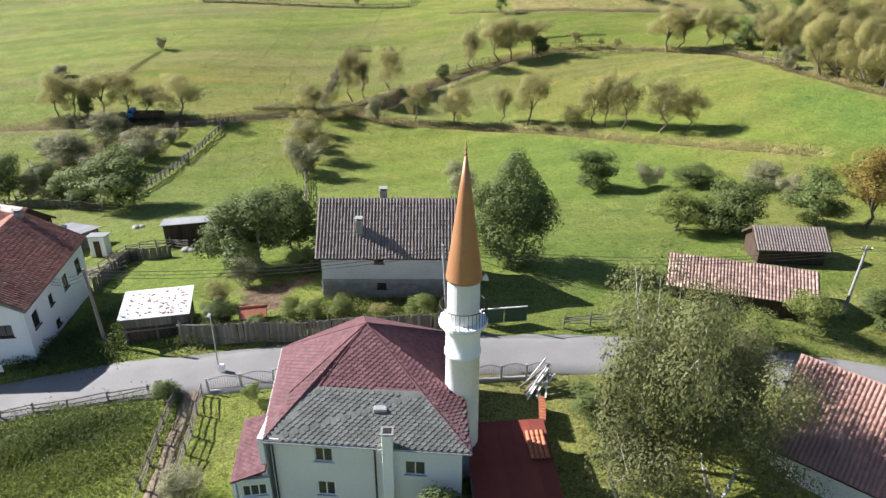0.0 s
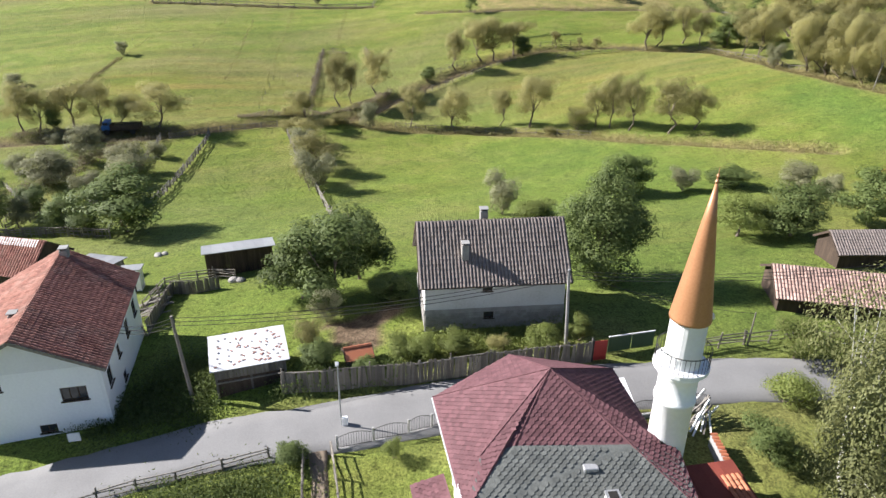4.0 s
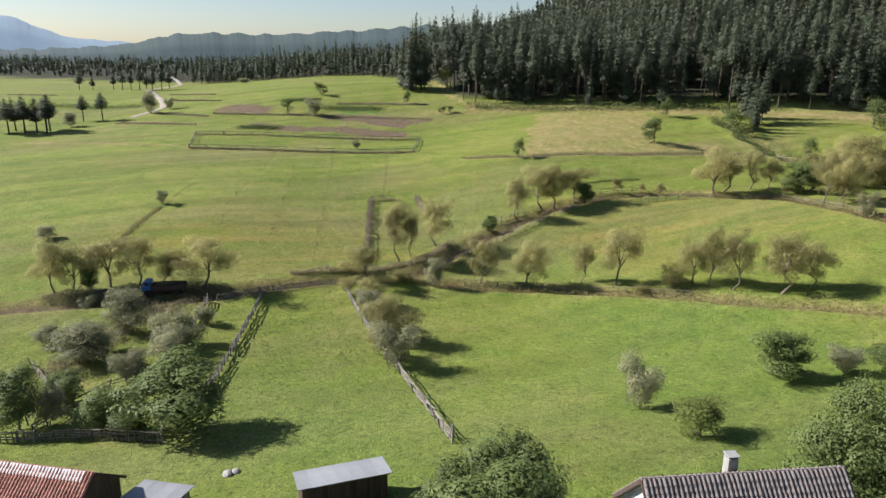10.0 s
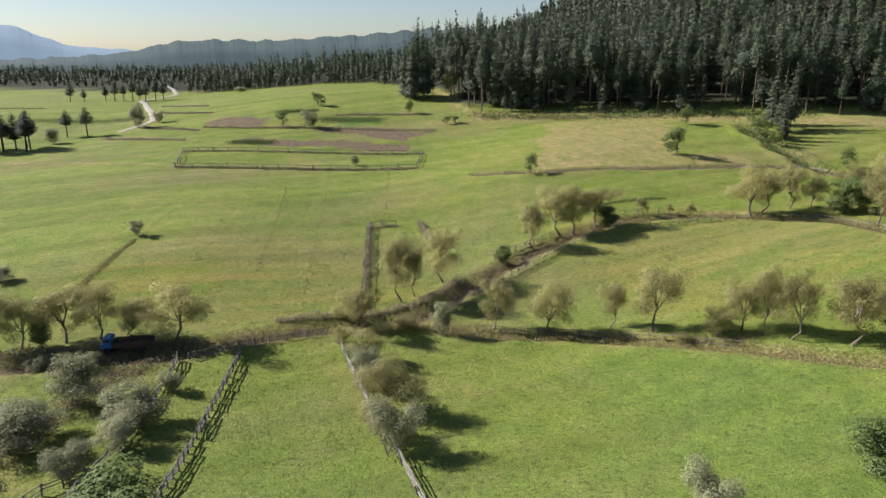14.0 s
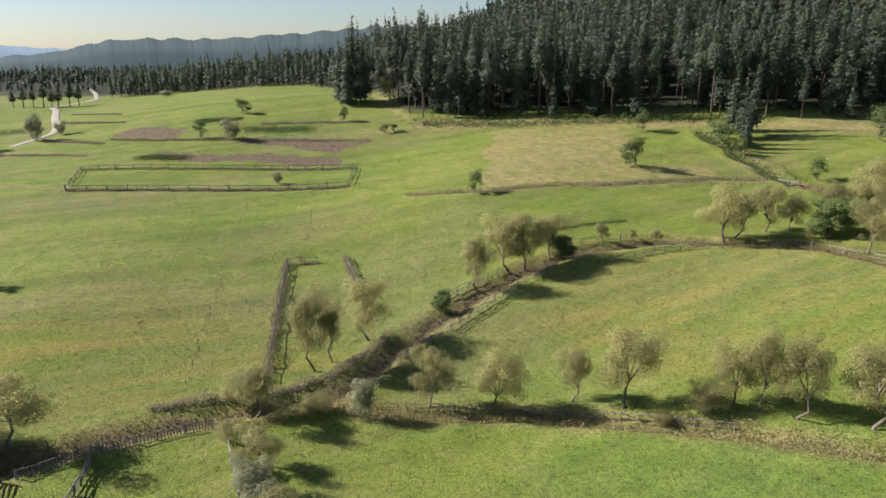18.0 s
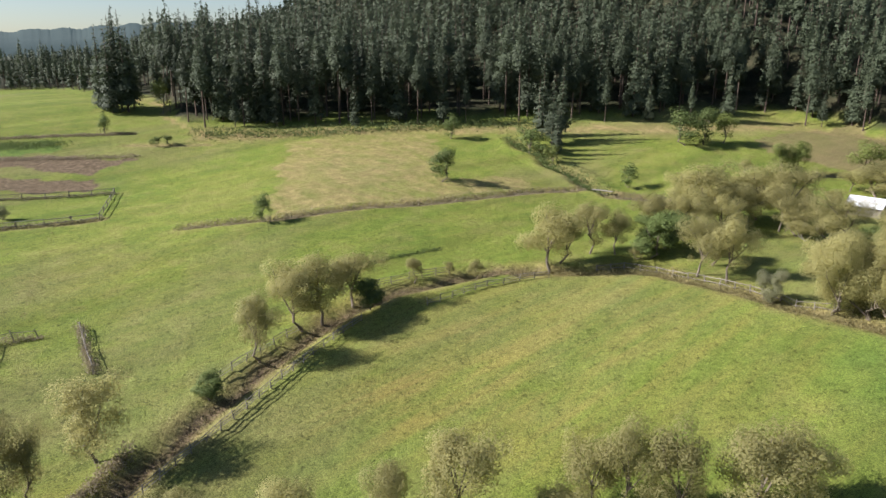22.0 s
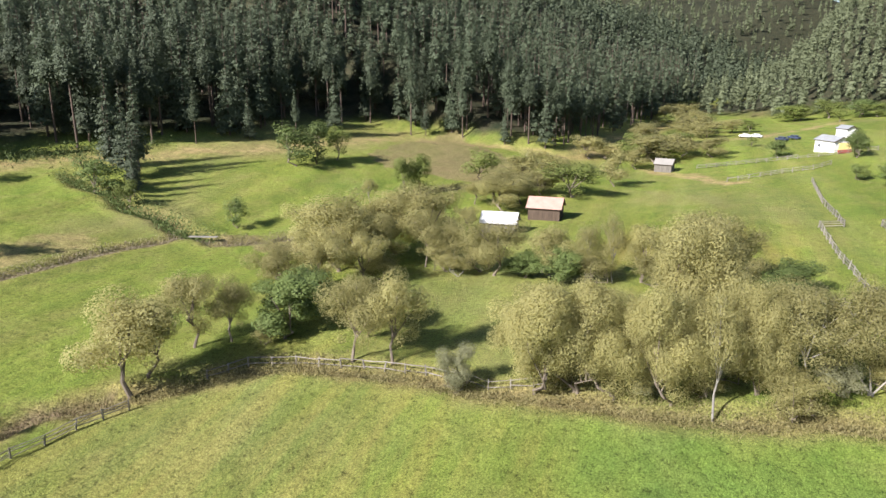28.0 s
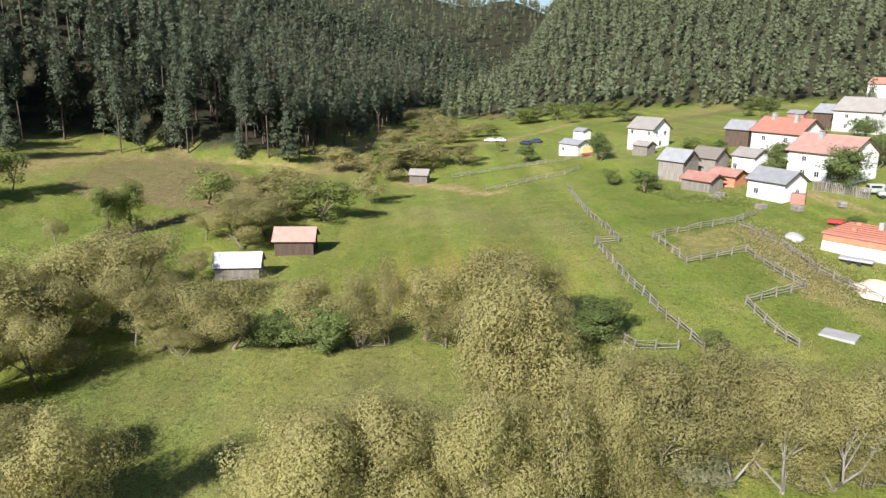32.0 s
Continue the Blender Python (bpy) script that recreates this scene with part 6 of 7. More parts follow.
# ---- sheds across the yard ----
CLAY_WORN = material("worn_brown_pink_tile", [(0.16, 0.10, 0.08), (0.31, 0.21, 0.175), (0.26, 0.195, 0.17)], 2.5, 0.88, 0.4, spread=0.35, island=0.35)
gable_house("long_shed", "long open shed with faded pink brown tiles", "shed", 24.2, 49.6, -3.3, -17.5, 10.6, 5.2, 2.0, 1.35, WOOD_DARK, CLAY_WORN, 0.35, tiles=1, thick=0.12, sink=0.6)
gable_house("log_hut", "small dark log hut with mossy brown tiles", "hut", 32.4, 58.9, -4.1, -4, 6.0, 3.8, 1.8, 1.25, WOOD_DARK, CLAY_GREY, 0.35, tiles=1, thick=0.14, sink=0.5)
gable_house("neighbour_house", "house with a broad roof of faded pink tiles", "house", 25.9, 29.4, -3.6, -42, 12, 9.5, 2.8, 3.0, OLD_PLASTER, PINK_TILE, 0.45, tiles=1, sink=0.8)


# ---- poles and cables ----
def pole(x, y, high, label, mat=CONCRETE, thick=0.14, lean=(0, 0), arms=1):
    ob = thing("power_pole", x, y, ground_z(x, y), 0, label, "pole", "power poles")
    part("shaft", tube(bmesh.new(), [(0, 0, -0.6), (lean[0], lean[1], high)], [thick, thick * 0.65], 8), mat, ob)
    for k in range(arms):
        part("crossarm", block(lean[0] - 0.45, lean[0] + 0.45, lean[1] - 0.04, lean[1] + 0.04, high - 0.35 - 0.4 * k, high - 0.28 - 0.4 * k), IRON, ob)
        for e in (-0.4, 0.4):
            part("insulator", lathe(bmesh.new(), [(0.03, 0), (0.05, 0.04), (0.05, 0.1), (0.02, 0.14)], 8), WHITE_PAINT, ob, at=pose(lean[0] + e, lean[1], high - 0.28 - 0.4 * k))
    return Vector((x + lean[0], y + lean[1], ground_z(x, y) + high - 0.15))


top_a = pole(0.35, 44.7, 5.9, "grey concrete power pole by the board fence", lean=(-0.35, 0.0), arms=0)
top_b = pole(-24.85, 42.6, 6.4, "grey timber power pole leaning slightly", WOOD_GREY, 0.15, (-0.5, 0.3), arms=0)
top_c = pole(32.0, 47.3, 5.9, "grey concrete power pole in the yard", lean=(0.5, 0.2))
lamp = thing("street_lamp", -15.2, 38.4, ground_z(-15.2, 38.4), 0, "thin grey steel lamp post by the road", "lamp")
part("post", tube(bmesh.new(), [(0, 0, -0.3), (0, 0, 4.7)], [0.055, 0.04], 8), METAL_GREY, lamp)
part("lamp_head", block(-0.1, 0.1, -0.3, 0.08, 4.66, 4.76, 0.02), METAL_GREY, lamp)
part("meter_box", block(0.05, 0.4, -0.12, 0.12, 0.0, 0.75, 0.02), WHITE_PAINT, lamp)


def cable(a, b, sag, n=1):
    for k in range(n):
        off = Vector((0, 0, -0.28 * k))
        pts = [a + off + (b - a) * (i / 14) - Vector((0, 0, sag * 4 * (i / 14) * (1 - i / 14))) for i in range(15)]
        tagged(part("power_cable", tube(bmesh.new(), pts, [0.02] * 15, 4), IRON), "thin dark overhead cable between poles", "cable", "overhead cables")


cable(top_b, top_a, 0.7, 3)
cable(top_a, top_c, 0.9, 3)
cable(top_a, Vector((13.2, 43.6, ground_z(13.2, 43.6) + 2.6)), 0.5)
cable(top_b, Vector((-30.2, 46.5, 0.3)), 0.3, 3)
yard_pole = thing("yard_pole", 13.2, 43.6, ground_z(13.2, 43.6), 0, "thin grey wooden yard pole", "pole")
part("shaft", tube(bmesh.new(), [(0, 0, -0.4), (0.05, 0, 2.7)], [0.07, 0.05], 6), WOOD_GREY, yard_pole)
cable(top_c, Vector((70, 52, 4)), 1.2, 2)


# ---- garden plants ----
BIRCH_BARK = material("white_birch_bark", [(0.30, 0.28, 0.25), (0.62, 0.60, 0.56)], 5, 0.8, 0.4)
LEAF_BIRCH = leafy("birch_leaves", (0.135, 0.148, 0.053), (0.225, 0.23, 0.097), 0.45)
KINDS["B"] = ([broadleaf(290 + i, 9.0, 6.0, BIRCH_BARK, LEAF_BIRCH, stems=2, count=24000, size=0.075, bare=0.05, droop=1.6, fill=14, dead=1) for i in range(2)], "birch", "large drooping birch with white twigs")
grove("birches by the mosque", [("B", 11.0, 28.6, 13.2, 8.6), ("B", 15.0, 31.0, 9.4, 8.0), ("B", 10.0, 25.6, 8.0, 6.4), ("B", 17.6, 34.6, 6.0, 5.4), ("B", 14.6, 27.0, 9.0, 7.0)], 401)
grove("shrubs by the house", [("f", -7.6, 44.2, 1.8, 2.2), ("f", -1.6, 43.8, 2.2, 2.4), ("f", 1.3, 44.9, 2.0, 1.8), ("b", -4.6, 44.2, 1.3, 1.6), ("f", -9.8, 44.2, 1.7, 2.2), ("o", -16.9, 44.2, 2.4, 2.4),
                               ("o", -13.8, 42.9, 1.5, 1.6), ("f", -11.2, 44.4, 1.6, 2.2), ("b", -17.6, 47.2, 2.4, 2.2), ("g", -16.6, 50.6, 3.0, 2.4)], 402)
grove("shrubs by the mosque", [("g", -14.0, 28.2, 2.4, 2.6), ("o", -17.9, 36.0, 1.6, 1.8), ("o", 0.2, 25.0, 3.6, 3.8), ("o", 9.2, 33.2, 2.2, 3.0), ("f", 12.8, 37.4, 2.4, 3.2), ("f", 15.8, 42.0, 3.2, 3.6), ("f", 18.4, 41.0, 2.6, 3.0),
                               ("o", 33.8, 45.0, 3.4, 4.2), ("o", 38.0, 43.6, 3.2, 4.4), ("f", 27.0, 44.0, 3.2, 3.6), ("f", 22.0, 41.4, 3.0, 4.0), ("o", 36, 40, 3.4, 4.4), ("b", -31.4, 43.8, 1.3, 1.2), ("f", -12.2, 35.4, 1.3, 1.2)], 403)

# ---- yard clutter by the farmhouse ----
fence("leaning woven stick fence beside the farmhouse", [(-30.6, 52.5), (-30.6, 56.2), (-30.6, 60.3), (-28.7, 59.7), (-26.5, 60.2)], 1.25, 1.3, 3, boards=0.16, seed=34, lean=6, group="garden fences", name="stick_fence")
heap_of_planks = thing("plank_pile", -31.8, 57.0, ground_z(-31.8, 57.0), 40, "untidy pile of pale planks in the yard", "timber")
r = np.random.default_rng(61)
for k in range(16):
    part("plank", block(-1.5, 1.5, -0.09, 0.09, 0, 0.04), BARK_PALE if k % 3 else WOOD_GREY, heap_of_planks, at=pose(r.uniform(-0.8, 0.8), r.uniform(-1.0, 1.0), 0.04 + 0.035 * k, r.uniform(-3, 3), r.uniform(-3, 3), r.uniform(-30, 30)))
for k in range(26):
    px, py = -1.9 + 0.75 * (k % 6) + r.normal() * 0.12, -1.25 + 0.62 * (k // 6) + r.normal() * 0.1
    st = bmesh.new()
    bmesh.ops.create_icosphere(st, subdivisions=1, radius=0.07)
    for v in st.verts:
        v.co.z *= 0.5
        v.co.x *= 1.4
    weight = part("stone", st, RUBBLE, at=pose(-21.4, 44.5, -3.0, 0, 0, 12) @ pose(px, py, 2.40 + py * 0.094, 0, 0, r.uniform(0, 180)))
    tagged(weight, "grey stone weighing down the shed roof", "stone", "stones on the shed roof")

# ---- meadow fences and hedges ----
fence("grey rail fence through the orchard", [(-47.2, 120.2), (-47.5, 103.7), (-49, 87)], 1.1, 1.8, 4, seed=41, fat=1.5)
fence("grey rail fence through the orchard", [(-39.8, 122.3), (-40.5, 108), (-40.8, 95.7), (-41.5, 82)], 1.15, 1.6, 4, seed=42, lean=8, fat=1.5)
fence("pale broken rail fence down the meadow", [(-27.3, 124.5), (-23.4, 107.9), (-20.8, 98.3), (-19, 89.2), (-17.6, 81.7), (-16.5, 74)], 1.2, 1.7, 4, seed=43, lean=10, fat=1.25)
fence("short picket fence beside the track", [(-46, 120.6), (-40.3, 123.6), (-34.4, 125.4), (-29, 127)], 0.95, 2.4, 2, pickets=0.3, seed=44)
fence("orchard rail fence with dark posts", [(-54.6, 81.9), (-53.2, 87.5), (-51.4, 92.3), (-47.5, 96)], 1.1, 1.8, 3, seed=45, fat=1.4)
fence("orchard rail fence with dark posts", [(-57, 80.6), (-48.8, 80.3), (-42.2, 78.8)], 1.1, 1.6, 4, pickets=0.5, seed=46, fat=1.4)
fence("orchard rail fence with dark posts", [(-63, 100), (-58, 93), (-56, 84)], 1.0, 2.0, 3, seed=47)
fence("tumbledown rail fence below the track", [(-12.2, 134.7), (-4.5, 141.4), (3.2, 147.2), (12.3, 154.2), (20.2, 159.6)], 1.0, 1.9, 3, seed=48, lean=8)
fence("rail fence above the track", [(1, 153.4), (6.7, 157.2), (12.2, 160.6)], 1.0, 2.0, 3, seed=49)
fence("dark rail fence at the bend", [(24.9, 168.2), (30.8, 169), (37.3, 169)], 1.1, 2.4, 3, seed=50)
fence("pole rail fence along the bank", [(30, 160.5), (40.3, 162.4), (45.5, 161.8), (49.9, 160.8)], 1.0, 2.2, 3, seed=51)
fence("pale pole fence along the bank", [(58, 160), (61.8, 158.2), (64.6, 154.2), (66.9, 147), (68.5, 140.6), (68.8, 136.2)], 0.95, 2.4, 2, seed=52, fat=1.3)
fence("broken pole fence under the willows", [(68.9, 138.3), (68.9, 133.9), (71.8, 128.4)], 0.9, 2.2, 2, seed=53)
fence("low fence with posts along the ditch", [(-8, 129), (4.6, 126), (17.7, 119), (24, 114.8)], 0.9, 1.8, 2, seed=54)
fence("post and rail fence round a far plot", [(-74.4, 226.2), (-77.3, 246.9), (-7.7, 240.1), (-10.7, 221.2), (-74.4, 226.2)], 1.2, 4.5, 2, seed=55, fat=1.6)
for k, pts in enumerate([[(180.3, 118.8), (155.8, 114.6), (136.8, 110.1), (136, 113.4), (119.8, 109.5), (109, 106), (101.9, 103.3)], [(153.3, 88.3), (147.8, 92.6), (144.2, 98), (138.5, 105.3), (127, 102), (132.5, 93.9)],
                         [(132.5, 93.9), (125.4, 92), (119.7, 90), (113.9, 97.4), (107, 96), (103.6, 94.6)], [(144.5, 92.4), (137.5, 89.3), (125.2, 87), (116.4, 83.2)], [(186.8, 136.7), (193.5, 126.2), (195.8, 120.1), (200.3, 117)],
                         [(208.4, 148.6), (212.6, 134.8), (214.3, 120.8), (218.2, 108.4)], [(102.4, 110.5), (101.3, 109.7), (101.8, 105.6)]]):
    fence("grey pole fence between the hay fields", pts, 1.05, 2.3, 3, seed=60 + k, fat=1.3)
LEAF_DRY = leafy("dry_weeds", (0.20, 0.175, 0.075), (0.30, 0.26, 0.12), 0.4)
LEAF_BROWN = leafy("brown_brush", (0.19, 0.155, 0.10), (0.29, 0.245, 0.16), 0.35)
scrub("bank_weeds", TRACK[2:], 2.2, 0.5, 5000, LEAF_DRY, "dry weeds and brush along the sunken track", 71)
scrub("track_hedge", [(-36, 131), (-29.3, 132.2), (-23.8, 132.6), (-19.8, 134.2), (-15, 137.4), (-10.8, 142), (-8.5, 145)], 0.9, 1.1, 4200, LEAF_BROWN, "thick brown hedge above the track", 72)
scrub("lower_hedge", [(-26, 127.6), (-20, 128.6), (-16, 129.6)], 1.4, 1.2, 2500, LEAF_WILLOW, "low olive hedge below the track", 73)
scrub("orchard_brush", [(-60, 97), (-57, 106), (-54, 116), (-50, 120)], 2.4, 0.9, 4000, LEAF_BROWN, "brown brush in the old orchard", 74)
scrub("yard_brush", [(-70, 121.5), (-60, 123.2), (-46, 124.6)], 1.6, 1.1, 4000, LEAF_BROWN, "brown brush beside the parked truck", 75)
scrub("ditch_weeds", DITCH, 2.2, 0.9, 8000, LEAF_DRY, "dry weeds and nettles along the ditch", 76)
scrub("bend_weeds", BEND, 2.2, 0.9, 9000, LEAF_DRY, "dry grass and brush on the stream bank", 77)
scrub("terrace_weeds", TERRACE, 1.6, 0.6, 6000, LEAF_BROWN, "dark dry weeds along the terrace bank", 78, 0.2)
scrub("east_weeds", EAST_BANK, 2.2, 0.9, 4000, LEAF_BROWN, "dark dry weeds along the far bank", 79, 0.2)
BRUSH_LINES = [[(-23.1, 173.1), (-23.4, 160), (-23.8, 147.2), (-24.1, 136)], [(-23.1, 173.1), (-20.5, 173.6), (-17.7, 173.3)], [(-13.1, 173.4), (-12.4, 167), (-11.6, 161.5)]]
for k, pts in enumerate(BRUSH_LINES):
    scrub("brush_row", pts, 0.7, (1.5, 0.9, 1.4)[k], (3400, 500, 1300)[k], LEAF_BROWN, "row of old brush and stakes in the meadow", 80 + 3 * k, 0.15)
    fence("broken stake fence overgrown with brush", pts, 1.4, 2.1, 1, seed=160 + k, lean=14, fat=1.1)
for k, pts in enumerate([[(-33.8, 138.9), (-33.3, 161), (-33.4, 217)], [(-41.6, 150), (-41.6, 170.5), (-43, 204.5)], [(-67.1, 139.7), (-65, 160), (-63.5, 180.6)], [(-52, 150), (-50, 190), (-50, 225)], [(-20, 180), (-19, 200), (-18, 222)]]):
    scrub("boundary_tufts", pts, 0.5, 0.35, 260 if k < 3 else 160, LEAF_DRY, "thin line of tall dry tufts between mown strips", 260 + k, 0.15)
scrub("brush_row", [(-65, 161.5), (-66.8, 149.6), (-67.3, 142)], 0.6, 0.5, 900, LEAF_DRY, "thin dry weed strip in the meadow", 82)
scrub("brush_row", [(24, 176), (32.7, 177.9), (40.1, 178.3)], 0.7, 0.3, 700, LEAF_GREEN, "dark line of rank grass across the meadow", 99)
scrub("wood_edge_shrubs", [(14, 281), (45, 268), (80, 262), (118, 252)], 5.0, 2.2, 5000, LEAF_GREEN, "low green shrubs along the wood edge", 83, 0.35)
scrub("gully_shrubs", GULLY, 3.0, 1.6, 3000, LEAF_GREEN, "green shrubs in the gully", 84, 0.3)
scrub("garden_weeds", [(-30, 32), (-24, 33.2), (-19, 34)], 2.2, 0.9, 10000, LEAF_GREEN, "dark green rank weeds below the garden fence", 85, 0.11)
scrub("garden_herbs", [(-29, 29.5), (-23, 30.5), (-18.6, 31.5)], 4.2, 0.5, 14000, LEAF_FRESH, "fresh green weeds in the sunny garden", 185, 0.10)
scrub("verge_weeds", [(-31, 41), (-26, 41.6), (-24, 41.2)], 1.8, 0.7, 3000, LEAF_GREEN, "dark weeds in the shade of the farmhouse", 86, 0.12)
scrub("house_weeds", [(-10, 45.5), (-5, 45.2), (0, 45.6)], 2.2, 0.8, 3500, LEAF_FRESH, "rank green garden weeds before the house", 87, 0.12)
scrub("field_strip_weeds", [(144, 91), (130, 88.5), (118, 85.5)], 4.0, 0.5, 4000, LEAF_DRY, "dry tall grass between pole fences", 88, 0.2)
scrub("tufts", [(-45, 100), (-30, 95), (-35, 115)], 16.0, 0.18, 2500, LEAF_GREEN, "dark grass tufts in the pasture", 89, 0.12)
for k, (x, y) in enumerate([(-32.3, 152.4), (-32.6, 148), (-33, 144), (-33.2, 140.3), (-33.3, 136), (-33.3, 131), (-28.3, 158), (-27.6, 155), (-67, 178), (-70, 172), (-52, 172)]):
    st = thing("stake", x, y, ground_z(x, y), 0, "weathered wooden stake standing in the meadow", "stake", "stakes in the meadow")
    part("shaft", tube(bmesh.new(), [(0, 0, -0.3), (0.05, 0.03, 0.75)], [0.06, 0.04], 6), WOOD_GREY, st)

# ---- truck ----
WHEEL = bmesh.new()
lathe(WHEEL, [(0.2, -0.11), (0.42, -0.12), (0.46, -0.06), (0.46, 0.06), (0.42, 0.12), (0.2, 0.11)], 16)
WHEEL = mesh_of("tyre", WHEEL, material("black_rubber", [(0.015, 0.015, 0.015), (0.03, 0.03, 0.03)], 5, 0.9, 0.2))
RIM = mesh_of("rim", lathe(bmesh.new(), [(0.21, -0.1), (0.21, 0.1)], 12), METAL_GREY)


def wheels(ob, xs, half, size=1.0):
    for x in xs:
        for e in (-1, 1):
            w = new("wheel", WHEEL)
            w.parent = ob
            w.matrix_basis = pose(x, e * half, 0.46 * size, 90) @ Matrix.Diagonal((size, size, size, 1))
            rim = new("rim", RIM)
            rim.parent = w


truck = thing("truck", -54.2, 123.3, ground_z(-54.2, 123.3) + 0.1, 182, "old truck with a blue cab and wooden bed", "truck")
cab = bmesh.new()
box(cab, 1.6, 3.0, -1.0, 1.0, 0.75, 1.55, 0.12)
box(cab, 1.65, 2.7, -0.95, 0.95, 1.5, 2.25, 0.15)
cab = part("cab", cab, BLUE_PAINT, truck)
part("windscreen", block(2.66, 2.73, -0.8, 0.8, 1.62, 2.1), GLASS, cab)
for e in (-1, 1):
    part("side_window", block(1.85, 2.5, e * 0.965 - 0.01, e * 0.965 + 0.01, 1.65, 2.1), GLASS, cab)
    part("headlight", lathe(bmesh.new(), [(0.12, 0), (0.1, 0.05)], 10), WHITE_PAINT, cab, at=pose(3.0, e * 0.7, 1.05, 0, 90))
box_part("chassis", -3.0, 2.9, -0.45, 0.45, 0.5, 0.75, IRON, truck)
bed = box_part("bed", -3.1, 1.5, -1.1, 1.1, 0.85, 1.0, WOOD_DARK, truck)
for y0, y1 in ((-1.12, -1.06), (1.06, 1.12)):
    for z in (1.02, 1.22, 1.42):
        part("side_board", block(-3.1, 1.5, y0, y1, z, z + 0.17), WOOD_DARK, bed)
part("tail_board", block(-3.15, -3.1, -1.1, 1.1, 1.02, 1.5), WOOD_DARK, bed)
part("head_board", block(1.48, 1.53, -1.1, 1.1, 1.02, 1.7), WOOD_DARK, bed)
wheels(truck, (-1.9, 2.2), 0.95)


def car(x, y, turn, mat, label, jeep=False):
    ob = thing("car", x, y, ground_z(x, y) + 0.02, turn, label, "car", "parked cars")
    body = bmesh.new()
    box(body, -2.0, 2.0, -0.8, 0.8, 0.4, 0.95 if not jeep else 1.1, 0.15)
    body = part("body", body, mat, ob)
    top = bmesh.new()
    box(top, -1.6 if jeep else -1.2, 1.0, -0.72, 0.72, 0.9, 1.42 if not jeep else 1.85, 0.2)
    part("cabin", top, mat, body)
    h0, h1 = (1.0, 1.3) if not jeep else (1.2, 1.65)
    for e in (-1, 1):
        part("side_window", block(-0.95, 0.75, e * 0.725 - 0.01, e * 0.725 + 0.01, h0, h1), GLASS, body)
    part("windscreen", block(0.98, 1.02, -0.6, 0.6, h0, h1), GLASS, body)
    wheels(ob, (-1.25, 1.25), 0.72, 0.7)
    return ob


CAR_WHITE = material("white_car_paint", [(0.62, 0.62, 0.63), (0.72, 0.72, 0.73)], 2, 0.3, 0.02, spec=0.5)
CAR_GREY = material("grey_green_car_paint", [(0.26, 0.27, 0.24), (0.36, 0.37, 0.33)], 2, 0.45, 0.1, spec=0.5)
CAR_DARK = material("dark_blue_car_paint", [(0.03, 0.04, 0.07), (0.05, 0.06, 0.10)], 2, 0.3, 0.02, spec=0.5)
car(270.8, 147.9, 75, CAR_WHITE, "white car parked on the far meadow")
car(269, 144.2, 80, CAR_WHITE, "white car parked on the far meadow")
car(252.8, 134.4, 60, CAR_DARK, "dark blue car parked by the far house")
car(256, 131.4, 60, CAR_DARK, "dark blue car parked by the far house")
car(166.4, 67.4, 95, CAR_GREY, "grey green off road car in the village", True)
car(164, 65.5, 80, CAR_GREY, "grey green off road car in the village", True)
car(178, 85.3, 70, CAR_DARK, "dark car between the village houses")
car(163.6, 81.2, 70, CAR_DARK, "dark car beside the small white house")

# ---- barns by the stream ----
gable_house("field_barn", "dark board barn with a faded pink roof", "barn", 136.9, 159.5, -2.1, 104, 6.0, 4.6, 2.5, 1.5, WOOD_DARK, PINK_TILE, 0.4, tiles=1, thick=0.12, sink=0.8)
gable_house("hay_shed", "low grey shed with a pale sheet roof", "shed", 123.5, 162.2, -2.3, 107, 6.0, 4.0, 2.0, 1.4, WOOD_GREY, WHITE_SHEET, 0.35, thick=0.12, sink=0.8)
gable_house("stream_hut", "small grey board hut by the stream", "hut", 204.2, 156.0, -1.5, 92, 4.4, 3.6, 2.3, 1.1, WOOD_GREY, TAN_ROOF, 0.35, thick=0.12, sink=0.8)
bridge = thing("footbridge", 88.6, 198.6, ground_z(92, 199), -60, "pale plank footbridge over a ditch", "bridge")
for k in range(3):
    part("plank", block(-2.4, 2.4, -0.45 + 0.31 * k, -0.16 + 0.31 * k, 0.55, 0.62), BARK_PALE, bridge)

# ---- the far village ----
TWO = [("b", -2.6, 0.9, 1.0, 1.2, 1), ("b", 0.2, 0.9, 1.0, 1.2, 1), ("b", 2.6, 0.9, 1.0, 1.2, 1), ("b", -2.6, 3.5, 1.0, 1.1, 1), ("b", 2.6, 3.5, 1.0, 1.1, 1), ("l", -1.6, 3.5, 1.0, 1.1, 1), ("l", 1.6, 3.5, 1.0, 1.1, 1), ("l", 0, 0.9, 1.1, 1.2, 1)]
ONE = [("b", -1.8, 0.9, 1.0, 1.1, 1), ("l", 0.8, 1.1, 1.1, 1.0, 1)]
V = "houses of the far village"
gable_house("village_house", "two storey white house with a pale grey roof", "house", 221.9, 100.5, 6.9, 48, 7.5, 6.8, 5.2, 2.4, OLD_PLASTER, TAN_ROOF, 0.5, wins=TWO[3:], group=V)
gable_house("village_shed", "small grey board shed with a pale roof", "shed", 210.7, 102.2, 6.4, 48, 4.2, 3.2, 2.4, 0.9, WOOD_GREY, TAN_ROOF, 0.3, thick=0.12, group=V)
gable_house("village_cottage", "low white cottage with a grey sheet roof", "house", 223.6, 118.9, 4.5, 48, 6.5, 4.6, 2.9, 1.0, OLD_PLASTER, TIN_LIGHT, 0.4, wins=ONE, group=V)
